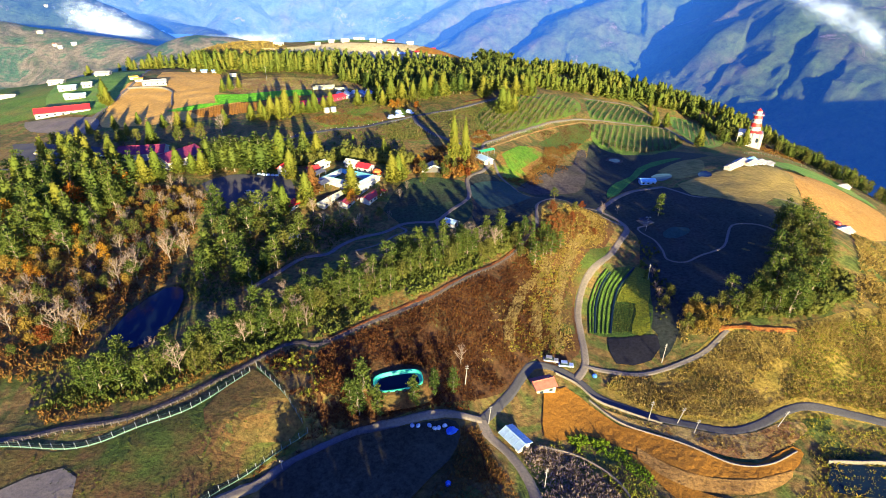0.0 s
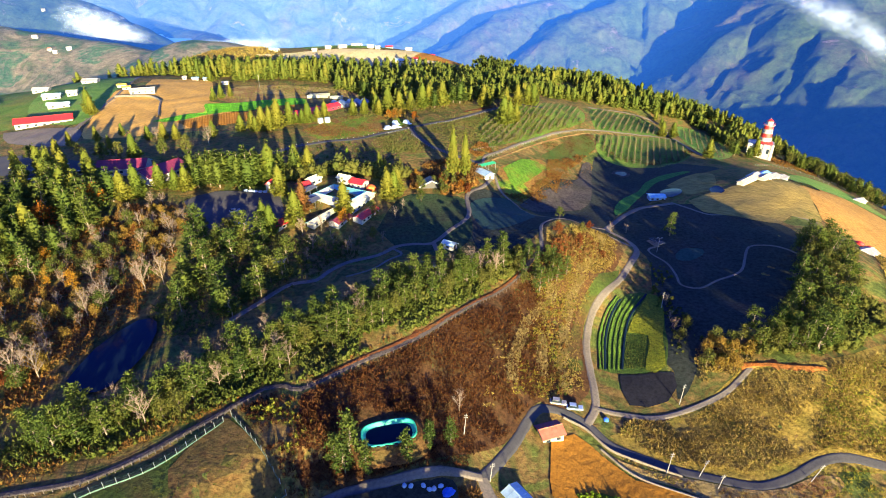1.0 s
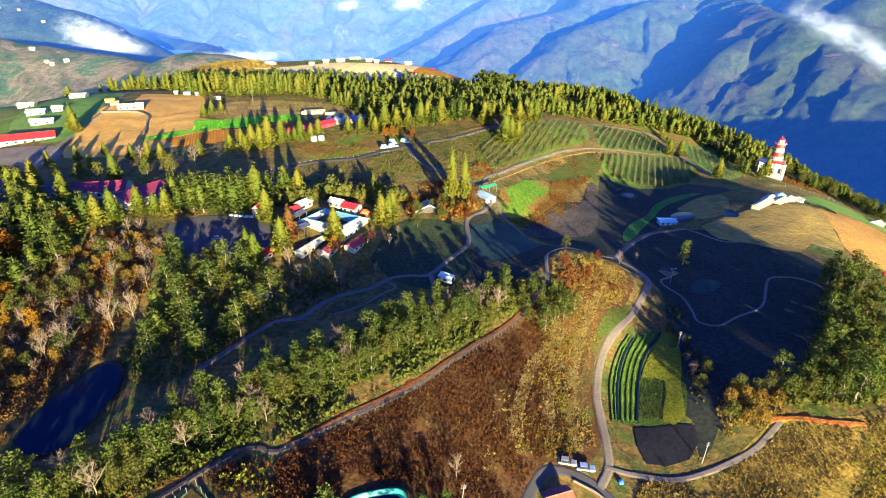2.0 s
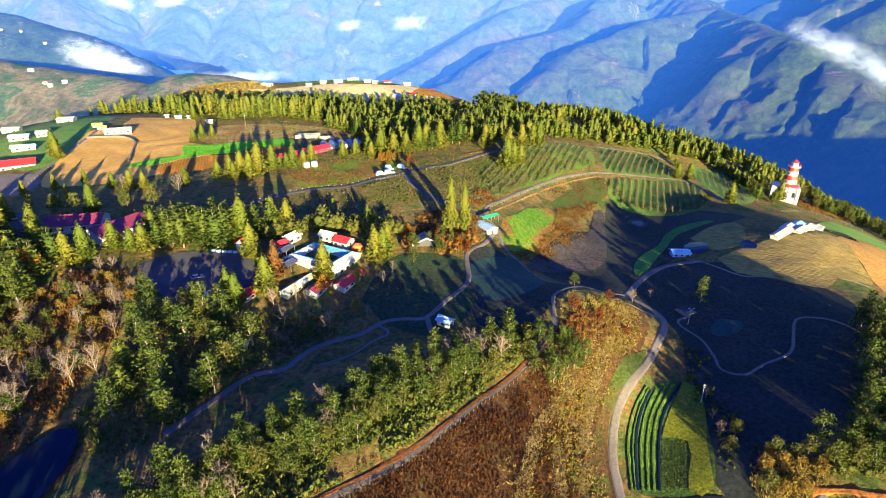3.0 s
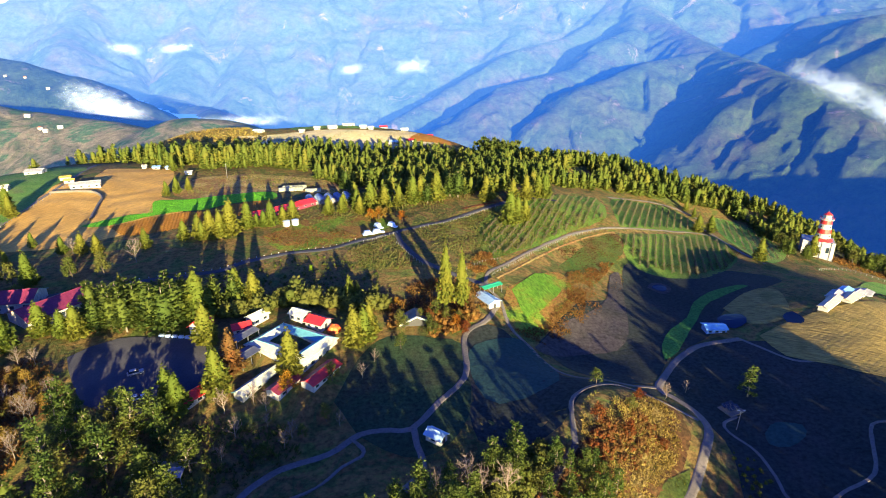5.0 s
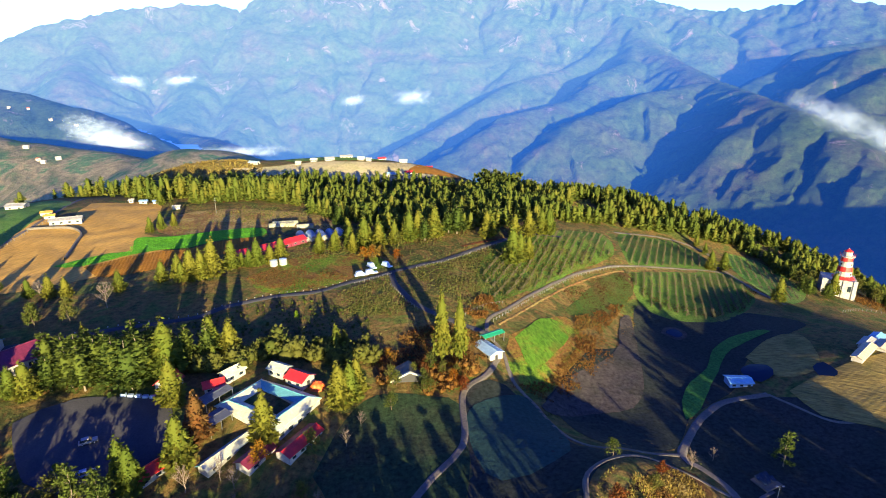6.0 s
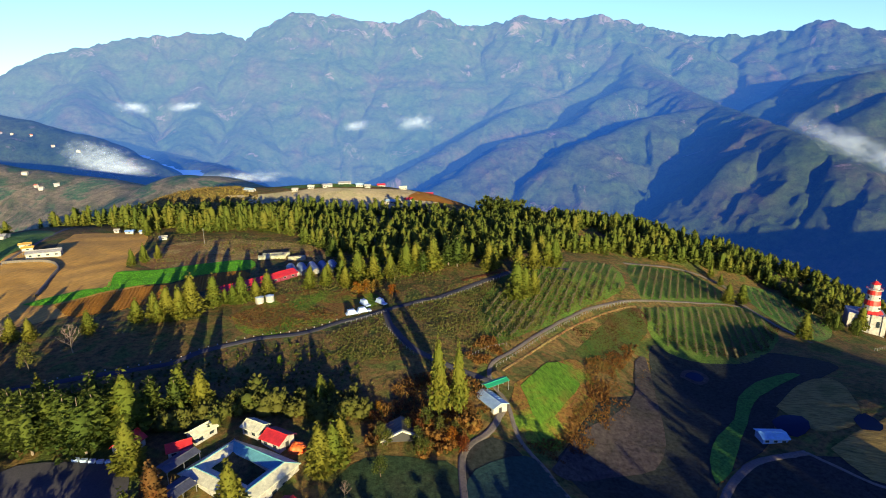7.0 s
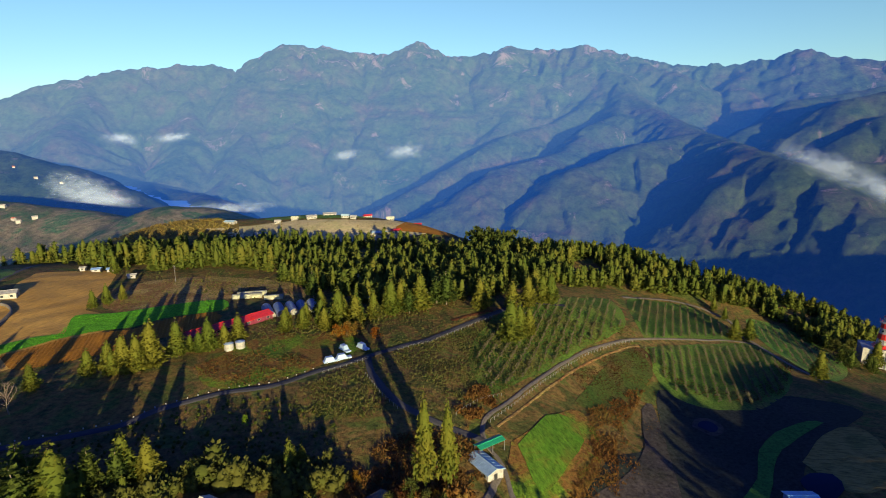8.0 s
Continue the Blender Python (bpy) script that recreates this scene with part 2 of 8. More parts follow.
M = {
    "ground": soil_like("meadow_and_bare_soil", [(0.058, 0.085, 0.02), (0.10, 0.13, 0.028), (0.19, 0.12, 0.042), (0.07, 0.088, 0.024), (0.17, 0.085, 0.032)], 0.07, 0.6, 0.95, 0.9),
    "asphalt": soil_like("asphalt", [(0.05, 0.052, 0.06), (0.085, 0.083, 0.085)], 0.06, 2.0, 0.9, 0.1, speck=0.35),
    "concrete": soil_like("weathered_concrete", [(0.13, 0.115, 0.095), (0.19, 0.165, 0.14)], 0.12, 1.6, 0.9, 0.15, speck=0.5),
    "gravel": soil_like("gravel_track", [(0.06, 0.052, 0.052), (0.10, 0.085, 0.085)], 0.2, 2.5, 0.95, 0.5),
    "leaf_litter": soil_like("orange_leaf_litter", [(0.07, 0.03, 0.016), (0.14, 0.05, 0.018), (0.06, 0.045, 0.02)], 0.3, 1.5, 0.95, 0.6),
    "red_earth": soil_like("red_orange_earth", [(0.26, 0.085, 0.02), (0.36, 0.13, 0.03), (0.20, 0.10, 0.03)], 0.2, 1.2, 0.95, 0.6),
    "tan_strip": soil_like("trodden_tan_earth", [(0.34, 0.185, 0.045), (0.43, 0.25, 0.07)], 0.08, 1.0, 0.95, 0.5),
    "tan_soil": soil_like("dry_tan_soil", [(0.50, 0.285, 0.062), (0.60, 0.355, 0.085)], 0.04, 0.8, 0.95, 0.5, (1, 0.3, 1), 20, speck=0.5),
    "ploughed": soil_like("ploughed_brown_soil", [(0.25, 0.108, 0.013), (0.34, 0.155, 0.021)], 0.06, 1.3, 0.95, 0.5, (1, 0.6, 1), 30, speck=0.45),
    "crop": soil_like("bright_green_crop", [(0.09, 0.34, 0.015), (0.13, 0.42, 0.02)], 0.1, 1.2, 0.9, 0.8),
    "lawn": soil_like("mown_grass", [(0.08, 0.20, 0.03), (0.13, 0.26, 0.045), (0.18, 0.22, 0.06)], 0.07, 1.2, 0.9, 0.5),
    "dull_grass": soil_like("dull_field_grass", [(0.04, 0.085, 0.014), (0.06, 0.085, 0.018), (0.105, 0.06, 0.026), (0.06, 0.07, 0.018)], 0.04, 1.1, 0.95, 0.7),
    "gold_crop": soil_like("golden_stubble", [(0.22, 0.165, 0.045), (0.31, 0.23, 0.068), (0.17, 0.15, 0.04)], 0.06, 1.4, 0.95, 0.8, (0.15, 1, 1), 30),
    "dry_grass": soil_like("dry_golden_grass", [(0.15, 0.125, 0.024), (0.25, 0.18, 0.04), (0.13, 0.135, 0.022)], 0.08, 1.0, 0.95, 0.9),
    "rust_ground": soil_like("rusty_bramble_ground", [(0.05, 0.026, 0.014), (0.09, 0.045, 0.018), (0.065, 0.055, 0.02)], 0.08, 0.9, 0.95, 0.9),
    "pale_field": soil_like("pale_dry_field", [(0.42, 0.36, 0.17), (0.52, 0.44, 0.24), (0.30, 0.33, 0.12)], 0.02, 0.5, 0.95, 0.3, speck=0.5),
    # Seed bed cover, blue-black because its shade is put into the colour.
    "seed_bed": soil_like("seed_bed_cover_with_shade", [(0.010, 0.011, 0.016), (0.017, 0.018, 0.026)], 0.1, 1.0, 0.8, 0.1),
    "green_plot": soil_like("bright_green_plot_grass", [(0.06, 0.18, 0.012), (0.10, 0.21, 0.018), (0.19, 0.12, 0.026)], 0.06, 1.0, 0.9, 0.6, (1, 0.35, 1), -25),
    "bare_earth": soil_like("bare_grey_brown_earth", [(0.045, 0.040, 0.042), (0.070, 0.060, 0.058), (0.042, 0.044, 0.034)], 0.06, 0.7, 0.95, 0.6),
    # Paddock green, darkened in colour for shade the trees don't cast.
    "shade_meadow": soil_like("paddock_with_shade", [(0.020, 0.042, 0.022), (0.033, 0.062, 0.027), (0.042, 0.046, 0.027)], 0.06, 0.9, 0.95, 0.5),
    # Meadow green with the blue of its shade mixed into the colour.
    "blue_shade_meadow": soil_like("green_meadow_with_blue_shade", [(0.018, 0.055, 0.05), (0.03, 0.07, 0.06)], 0.05, 0.9, 0.95, 0.4, speck=0.6),
    "clover": soil_like("bright_green_clover", [(0.04, 0.17, 0.03), (0.06, 0.21, 0.035)], 0.1, 1.0, 0.9, 0.5),
    # Pasture grass with the hollow's blue-dark shade put into its colour.
    "hollow_grass": soil_like("pasture_with_shade", [(0.020, 0.032, 0.027), (0.030, 0.038, 0.032), (0.042, 0.040, 0.038)], 0.03, 0.8, 0.95, 0.3),
    "water": water_mat("dark_pond_water", (0.006, 0.015, 0.03)),
    "liner": soil_like("black_pond_liner", [(0.034, 0.034, 0.022), (0.055, 0.054, 0.036)], 0.1, 1.0, 0.9, 0.05),
    "blue_tarp": plain("blue_tarpaulin", (0.02, 0.12, 0.6), 0.45, 0, 0.3),
    "veg": soil_like("vegetable_leaves", [(0.035, 0.08, 0.014), (0.07, 0.12, 0.02)], 0.3, 2.0, 0.9, 0.9),
    "net": plain("pale_turquoise_net", (0.06, 0.12, 0.10), 0.7, 0, 0.3),
    "green_tarp": plain("turquoise_plastic_sheet", (0.04, 0.55, 0.32), 0.4, 0, 0.25),
    "white_paint": plain("white_paint", (0.40, 0.39, 0.36), 0.65, 0, 0.4),
    "cream_roof": plain("cream_painted_sheet_roof", (0.62, 0.62, 0.44), 0.6, 0, 0.3),
    "slate_roof": plain("dark_slate_sheet_roof", (0.09, 0.10, 0.125), 0.55, 0, 0.3),
    "red_roof": plain("red_painted_sheet_roof", (0.55, 0.03, 0.03), 0.45, 0, 0.3),
    "rust_roof": plain("faded_red_sheet_roof", (0.50, 0.13, 0.08), 0.6, 0, 0.35),
    "maroon_roof": plain("maroon_roof_tiles", (0.20, 0.025, 0.06), 0.6, 0, 0.35),
    "blue_roof": plain("pale_blue_sheet_roof", (0.36, 0.52, 0.60), 0.5, 0, 0.2),
    "teal_roof": plain("teal_sheet_roof", (0.12, 0.36, 0.40), 0.5, 0, 0.25),
    "green_roof": plain("green_sheet_roof", (0.02, 0.34, 0.16), 0.5, 0, 0.25),
    "ochre_roof": plain("ochre_sheet_roof", (0.62, 0.36, 0.06), 0.6, 0, 0.25),
    "sky_roof": plain("light_blue_sheet_roof", (0.22, 0.48, 0.68), 0.55, 0, 0.2),
    "blue_film": plain("blue_greenhouse_film", (0.20, 0.34, 0.62), 0.4, 0, 0.25),
    "film": plain("white_greenhouse_film", (0.36, 0.48, 0.66), 0.35, 0, 0.2),
    "grey_wall": plain("grey_plaster", (0.42, 0.40, 0.38), 0.8, 0, 0.3),
    "tan_wall": plain("cream_plaster", (0.62, 0.50, 0.34), 0.8, 0, 0.25),
    "dark": plain("dark_opening", (0.03, 0.03, 0.035), 0.5, 0, 0.2),
    "steel": plain("galvanised_steel", (0.45, 0.46, 0.48), 0.4, 0.8, 0.2),
    "pole": plain("grey_concrete_pole", (0.23, 0.225, 0.22), 0.8, 0, 0.2),
    "red_paint": plain("red_paint", (0.60, 0.025, 0.02), 0.5, 0, 0.2),
    "orange_cloth": plain("orange_tarpaulin", (0.75, 0.13, 0.02), 0.6, 0, 0.3),
    "bark": plain("brown_bark", (0.11, 0.08, 0.055), 0.95, 0, 0.4, 2.0, 0.5),
    "pale_bark": plain("pale_bark", (0.20, 0.16, 0.12), 0.95, 0, 0.3, 2.0, 0.5),
    "tyre": plain("tyre_rubber", (0.02, 0.02, 0.02), 0.9, 0, 0.2),
    "glass": plain("dark_window_glass", (0.02, 0.03, 0.04), 0.12, 0, 0.1),
    "cedar": leaf_mat("cedar_foliage", [(0.075, 0.115, 0.022), (0.108, 0.145, 0.026), (0.142, 0.164, 0.028), (0.178, 0.176, 0.030)], 0.45),
    "plantation": leaf_mat("plantation_foliage", [(0.068, 0.106, 0.023), (0.098, 0.134, 0.028), (0.132, 0.154, 0.031), (0.168, 0.166, 0.033)], 0.45),
    "pine": leaf_mat("pine_foliage", [(0.046, 0.078, 0.020), (0.074, 0.112, 0.026), (0.108, 0.138, 0.030)], 0.45),
    "broadleaf": leaf_mat("broadleaf_foliage", [(0.050, 0.074, 0.018), (0.084, 0.110, 0.026), (0.122, 0.126, 0.032)], 0.45),
    "plot_leaf": leaf_mat("green_plot_grass", [(0.06, 0.15, 0.010), (0.10, 0.19, 0.014), (0.14, 0.12, 0.02)], 0.3, 0),
    "lime": leaf_mat("lime_green_foliage", [(0.09, 0.18, 0.01), (0.16, 0.24, 0.02)]),
    "autumn": leaf_mat("autumn_orange_foliage", [(0.16, 0.06, 0.012), (0.26, 0.09, 0.015), (0.30, 0.16, 0.02)]),
    "rust": leaf_mat("rust_red_foliage", [(0.09, 0.03, 0.012), (0.17, 0.05, 0.018), (0.14, 0.08, 0.03)]),
    "twig": leaf_mat("bare_twigs", [(0.12, 0.09, 0.075), (0.21, 0.16, 0.13)], 0.1),
    "brush_brown": leaf_mat("brown_bramble", [(0.022, 0.014, 0.008), (0.07, 0.028, 0.013), (0.13, 0.058, 0.02), (0.06, 0.055, 0.016)], 0.25, 0),
    "brush_gold": leaf_mat("golden_silver_grass", [(0.11, 0.08, 0.02), (0.21, 0.15, 0.04), (0.33, 0.24, 0.075), (0.21, 0.20, 0.035), (0.15, 0.18, 0.026)], 0.3, 0),
    "brush_meadow": leaf_mat("muted_meadow_weeds", [(0.06, 0.07, 0.02), (0.10, 0.125, 0.028), (0.17, 0.135, 0.05), (0.095, 0.16, 0.03), (0.14, 0.10, 0.045)], 0.3, 0),
    "plume": leaf_mat("pale_silver_grass_plumes", [(0.22, 0.16, 0.06), (0.31, 0.235, 0.095), (0.40, 0.32, 0.15)], 0.3, 0),
    "brush_rust": leaf_mat("rust_scrub", [(0.07, 0.036, 0.014), (0.135, 0.064, 0.02), (0.20, 0.105, 0.03), (0.12, 0.10, 0.028), (0.17, 0.14, 0.04)], 0.25, 0),
    "brush_mixed": leaf_mat("ochre_and_green_scrub", [(0.10, 0.11, 0.018), (0.18, 0.20, 0.026), (0.33, 0.23, 0.05), (0.13, 0.24, 0.022)], 0.3, 0),
    "brush_olive": leaf_mat("yellow_green_bushes", [(0.045, 0.062, 0.014), (0.082, 0.105, 0.022), (0.115, 0.13, 0.03), (0.10, 0.085, 0.03)], 0.3, 0),
    "mustard": soil_like("yellow_green_mustard_crop", [(0.11, 0.15, 0.012), (0.17, 0.18, 0.014)], 0.2, 1.4, 0.9, 0.8),
    "mustard_leaf": leaf_mat("yellow_green_mustard_leaves", [(0.10, 0.14, 0.010), (0.20, 0.20, 0.015)], 0.3, 0),
    # Sky reflection and haze are put into the lake's blue colour and emission.
    "lake": water_mat("hazy_blue_lake_water", (0.02, 0.09, 0.28), 0.4, (0.018, 0.065, 0.21)),
    "dark_post": plain("dark_wooden_post", (0.10, 0.085, 0.075), 0.9, 0, 0.3),
    "rough_grass": soil_like("rough_golden_brown_grass", [(0.24, 0.18, 0.06), (0.38, 0.28, 0.10), (0.24, 0.12, 0.05), (0.30, 0.25, 0.07)], 0.06, 0.8, 0.95, 0.9),
    "brown_field": soil_like("brown_dry_field_grass", [(0.15, 0.078, 0.028), (0.10, 0.078, 0.026), (0.19, 0.105, 0.04)], 0.07, 0.9, 0.95, 0.8),
    "veg_row": soil_like("green_vegetable_row", [(0.05, 0.12, 0.014), (0.09, 0.16, 0.02)], 0.3, 2.0, 0.9, 0.9),
    "patchy_grass": soil_like("green_grass_with_rusty_patches", [(0.08, 0.18, 0.014), (0.13, 0.22, 0.02), (0.22, 0.11, 0.03), (0.17, 0.15, 0.028)], 0.07, 1.0, 0.9, 0.7),
    "golden": leaf_mat("golden_brown_shrub", [(0.10, 0.08, 0.018), (0.20, 0.14, 0.03), (0.26, 0.17, 0.04)]),
    "brush_green": leaf_mat("green_scrub", [(0.04, 0.06, 0.014), (0.085, 0.105, 0.02), (0.12, 0.095, 0.028)], 0.25, 0),
    "orchard_grass": soil_like("orchard_grass", [(0.06, 0.14, 0.018), (0.10, 0.18, 0.028), (0.16, 0.15, 0.04)], 0.06, 1.2, 0.95, 0.6),
    "orchard": leaf_mat("orchard_leaves", [(0.085, 0.085, 0.045), (0.15, 0.135, 0.08), (0.21, 0.18, 0.12)], 0.25, 0),
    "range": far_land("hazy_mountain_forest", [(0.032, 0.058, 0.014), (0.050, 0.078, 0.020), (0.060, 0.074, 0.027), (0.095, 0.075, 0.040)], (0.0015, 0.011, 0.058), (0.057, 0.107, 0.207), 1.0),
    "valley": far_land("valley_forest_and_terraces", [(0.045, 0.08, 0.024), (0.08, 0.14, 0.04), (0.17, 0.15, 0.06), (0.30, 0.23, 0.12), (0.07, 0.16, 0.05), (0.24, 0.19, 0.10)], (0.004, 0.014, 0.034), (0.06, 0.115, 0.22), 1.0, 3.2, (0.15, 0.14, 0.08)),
}

# ---- land form ----
POLY = (-6.668, -9.455, 5.293, -3.373, -0.047, -1.037)
HILLS = [(-60, 90, 40, 1.0), (-10, 105, 28, -0.6), (35, 105, 30, -7.9), (85, 115, 32, -6.4), (130, 140, 32, 8.0), (-90, 150, 40, -6.2),
         (-45, 140, 28, -1.0), (-5, 155, 24, 8.9), (-35, 190, 32, -5.3), (45, 165, 28, -9.8), (45, 208, 22, 8.1), (85, 205, 24, -3.7)]
RISES = [(120, 195, 26, 1.3), (60, 255, 35, -5.5), (110, 265, 35, -3.6), (165, 260, 45, 12.1), (20, 300, 38, 4.2), (75, 325, 38, -5.9),
         (150, 345, 40, -6.7), (60, 400, 50, 9.8), (140, 410, 45, -0.9), (-45, 250, 45, -3.9), (-110, 400, 70, -2.1), (220, 350, 60, 6.0), (160, 196, 23, 9.5), (44, 190, 12, 8.0), (54, 210, 10, 4.5), (62, 196, 8, -4.0), (84, 152, 14, 3.5), (108, 138, 12, 4.0), (-45, 238, 18, 3.0), (46, 248, 14, -4.0), (95, 312, 25, -3.5), (85, 38, 28, -10.0)]
FAR_RISES = [(180, 300, 26, 4.5), (-235, 602, 42, 11.0), (-20, 594, 32, 7.0), (-100, 606, 48, 6.0), (-265, 400, 60, 7.0), (-60, 548, 34, -8.0), (-150, 548, 34, -7.0), (-235, 545, 40, -7.0), (-70, 640, 50, 3.0), (80, 502, 28, 4.0), (115, 500, 28, 7.0), (152, 495, 28, 8.0), (190, 485, 28, 8.5), (226, 470, 28, 8.0), (262, 450, 26, 6.0)]
PADS = [(-18, 80, 27, 21, -23.0), (-90, 135, 9, 17, -15.5)]  # reservoir and pond beds: x, y, half sizes, level


def ground(x, y):
    """Height of the land at x, y (numbers or arrays)."""
    x0, y0 = np.asarray(x, float), np.asarray(y, float)
    x, y = np.clip(x0, -330, 330), np.clip(y0, 20, 740)
    u, v = x / 100, (y - 250) / 100
    z = POLY[0] + POLY[1] * u + POLY[2] * v + POLY[3] * u * u + POLY[4] * u * v + POLY[5] * v * v
    for cx, cy, s, a in HILLS + RISES + FAR_RISES:
        z = z + a * np.exp(-((x - cx) ** 2 + (y - cy) ** 2) / (2 * s * s))
    for cx, cy, rx, ry, level in PADS:
        k = np.clip(1.9 - np.sqrt(((x0 - cx) / rx) ** 2 + ((y0 - cy) / ry) ** 2) * 1.4, 0, 1)
        k = k * k * (3 - 2 * k)
        z = z * (1 - k) + level * k
    z = z + 0.22 * np.sin(x0 / 5.3 + 1.7 * np.sin(y0 / 9.1)) * np.sin(y0 / 6.1 + 1.3 * np.sin(x0 / 7.7))
    # the plateau breaks off into the valleys
    for d in (-0.8 * (x0 + 275) + 0.6 * (y0 - 570), 0.505 * (x0 - 60) + 0.865 * (y0 - 575), x0 - 320, y0 - 725, -x0 - 420, -y0 - 120):
        z = z - 0.62 * (np.sqrt(d * d + 400) + d) / 2
    return np.maximum(z, -640.0)


def gz(x, y):
    return float(ground(x, y))

from mathutils.bvhtree import BVHTree

# ---- mesh helpers ----
def mesh_of(name, verts, faces, mat):
    """One mesh from arrays of corners and of faces with equally many corners each."""
    verts, faces = np.asarray(verts, np.float32).reshape(-1, 3), np.asarray(faces, np.int32)
    me = bpy.data.meshes.new(name)
    n, k = faces.shape
    me.vertices.add(len(verts))
    me.vertices.foreach_set("co", verts.ravel())
    me.loops.add(n * k)
    me.loops.foreach_set("vertex_index", faces.ravel())
    me.polygons.add(n)
    me.polygons.foreach_set("loop_start", np.arange(0, n * k, k, dtype=np.int32))
    me.update(calc_edges=True)
    me.materials.append(mat)
    return me


def from_bm(name, bm, mat):
    me = bpy.data.meshes.new(name)
    bm.to_mesh(me)
    bm.free()
    me.materials.append(mat)
    return me


def part(name, bm, mat, parent, label=""):
    ob = new(name, from_bm(name, bm, mat))
    ob.parent = parent
    return tagged(ob, label)


def box(bm, x0, x1, y0, y1, z0, z1, bevel=0.0):
    made = bmesh.ops.create_cube(bm, size=1.0)["verts"]
    for v in made:
        v.co = Vector((x0 + (v.co.x + 0.5) * (x1 - x0), y0 + (v.co.y + 0.5) * (y1 - y0), z0 + (v.co.z + 0.5) * (z1 - z0)))
    if bevel:
        edges = {e for v in made for e in v.link_edges}
        bmesh.ops.bevel(bm, geom=list(edges), offset=bevel, segments=1, affect="EDGES")
    return bm


def boxed(*args, **kw):
    return box(bmesh.new(), *args, **kw)


def slab(bm, corners, thick):
    """A plate with the given upper corners, thickened downwards."""
    top = [bm.verts.new(c) for c in corners]
    low = [bm.verts.new((c[0], c[1], c[2] - thick)) for c in corners]
    n = len(corners)
    bm.faces.new(top)
    bm.faces.new(low[::-1])
    for i in range(n):
        bm.faces.new((top[i], low[i], low[(i + 1) % n], top[(i + 1) % n]))
    bm.normal_update()
    return bm


def prism(bm, x, y, z0, z1, r0, r1, sides=8, turn=0.0, tilt=(0, 0)):
    ring = []
    for z, r, k in ((z0, r0, 0), (z1, r1, 1)):
        ring.append([bm.verts.new((x + tilt[0] * k + r * math.cos(turn + 2 * math.pi * i / sides), y + tilt[1] * k + r * math.sin(turn + 2 * math.pi * i / sides), z)) for i in range(sides)])
    for i in range(sides):
        bm.faces.new((ring[0][i], ring[0][(i + 1) % sides], ring[1][(i + 1) % sides], ring[1][i]))
    bm.faces.new(ring[1])
    bm.faces.new(ring[0][::-1])
    return bm


def tube(bm, pts, r, sides=4):
    """One bent tube through the points."""
    pts = [Vector(p) for p in pts]
    rings = []
    for i, p in enumerate(pts):
        d = (pts[min(i + 1, len(pts) - 1)] - pts[max(i - 1, 0)]).normalized()
        u = d.cross(Vector((0.13, 0.21, 0.97))).normalized()
        w = d.cross(u)
        rings.append([bm.verts.new(p + (u * math.cos(2 * math.pi * k / sides) + w * math.sin(2 * math.pi * k / sides)) * r) for k in range(sides)])
    for r0, r1 in zip(rings[:-1], rings[1:]):
        for k in range(sides):
            bm.faces.new((r0[k], r0[(k + 1) % sides], r1[(k + 1) % sides], r1[k]))
    return bm


def rod(bm, a, b, ra, rb, sides=5):
    """A tapered rod from a to b."""
    a, b = Vector(a), Vector(b)
    d = (b - a).normalized()
    u = d.orthogonal().normalized()
    w = d.cross(u)
    rings = [[bm.verts.new(c + (u * math.cos(2 * math.pi * i / sides) + w * math.sin(2 * math.pi * i / sides)) * r) for i in range(sides)] for c, r in ((a, ra), (b, rb))]
    for i in range(sides):
        bm.faces.new((rings[0][i], rings[0][(i + 1) % sides], rings[1][(i + 1) % sides], rings[1][i]))
    bm.faces.new(rings[1])
    return bm


def base(name, x, y, turn=0.0, label="", category="", group="", z=None):
    """An Empty on the ground, the root of a thing."""
    ob = new(name)
    ob.matrix_basis = pose(x, y, gz(x, y) if z is None else z, 0, 0, turn)
    return tagged(ob, label, category, group)


def glide(points, step=2.0):
    """A smooth line through the points, resampled (Catmull-Rom)."""
    p = [np.array(q, float) for q in points]
    p = [2 * p[0] - p[1]] + p + [2 * p[-1] - p[-2]]
    out = []
    for i in range(1, len(p) - 2):
        n = max(2, int(np.linalg.norm(p[i + 1] - p[i]) / step))
        for s in np.arange(n) / n:
            out.append(0.5 * (2 * p[i] + (p[i + 1] - p[i - 1]) * s + (2 * p[i - 1] - 5 * p[i] + 4 * p[i + 1] - p[i + 2]) * s * s
                              + (3 * p[i] - p[i - 1] - 3 * p[i + 1] + p[i + 2]) * s ** 3))
    out.append(p[-2])
    return np.array(out)


ROADS = []


def ribbon(name, points, width, mat, label, category, lift=0.14, ragged=0.12):
    """A road or path laid over the land."""
    line = glide(points)
    ROADS.append((line, width))
    d = np.gradient(line, axis=0)
    d /= np.linalg.norm(d, axis=1)[:, None] + 1e-9
    side = np.stack([-d[:, 1], d[:, 0]], 1)
    cols, rng = 7, np.random.default_rng(len(points))
    verts = []
    for j in range(cols):
        k = (j / (cols - 1) - 0.5) * width
        edge = rng.normal(0, ragged, (len(line), 1)) if j in (0, cols - 1) else 0
        q = line + side * (k + edge)
        drop = 0.35 if j in (0, cols - 1) else 0.0
        verts.append(np.column_stack([q, ground(q[:, 0], q[:, 1]) + lift - drop]))
    verts = np.stack(verts, 1)
    n = len(line)
    i, j = np.meshgrid(np.arange(n - 1), np.arange(cols - 1), indexing="ij")
    a = (i * cols + j).ravel()
    faces = np.stack([a, a + cols, a + cols + 1, a + 1], 1)[:, ::-1]
    return tagged(new(name, mesh_of(name, verts, faces, mat)), label, category, kind="structure")


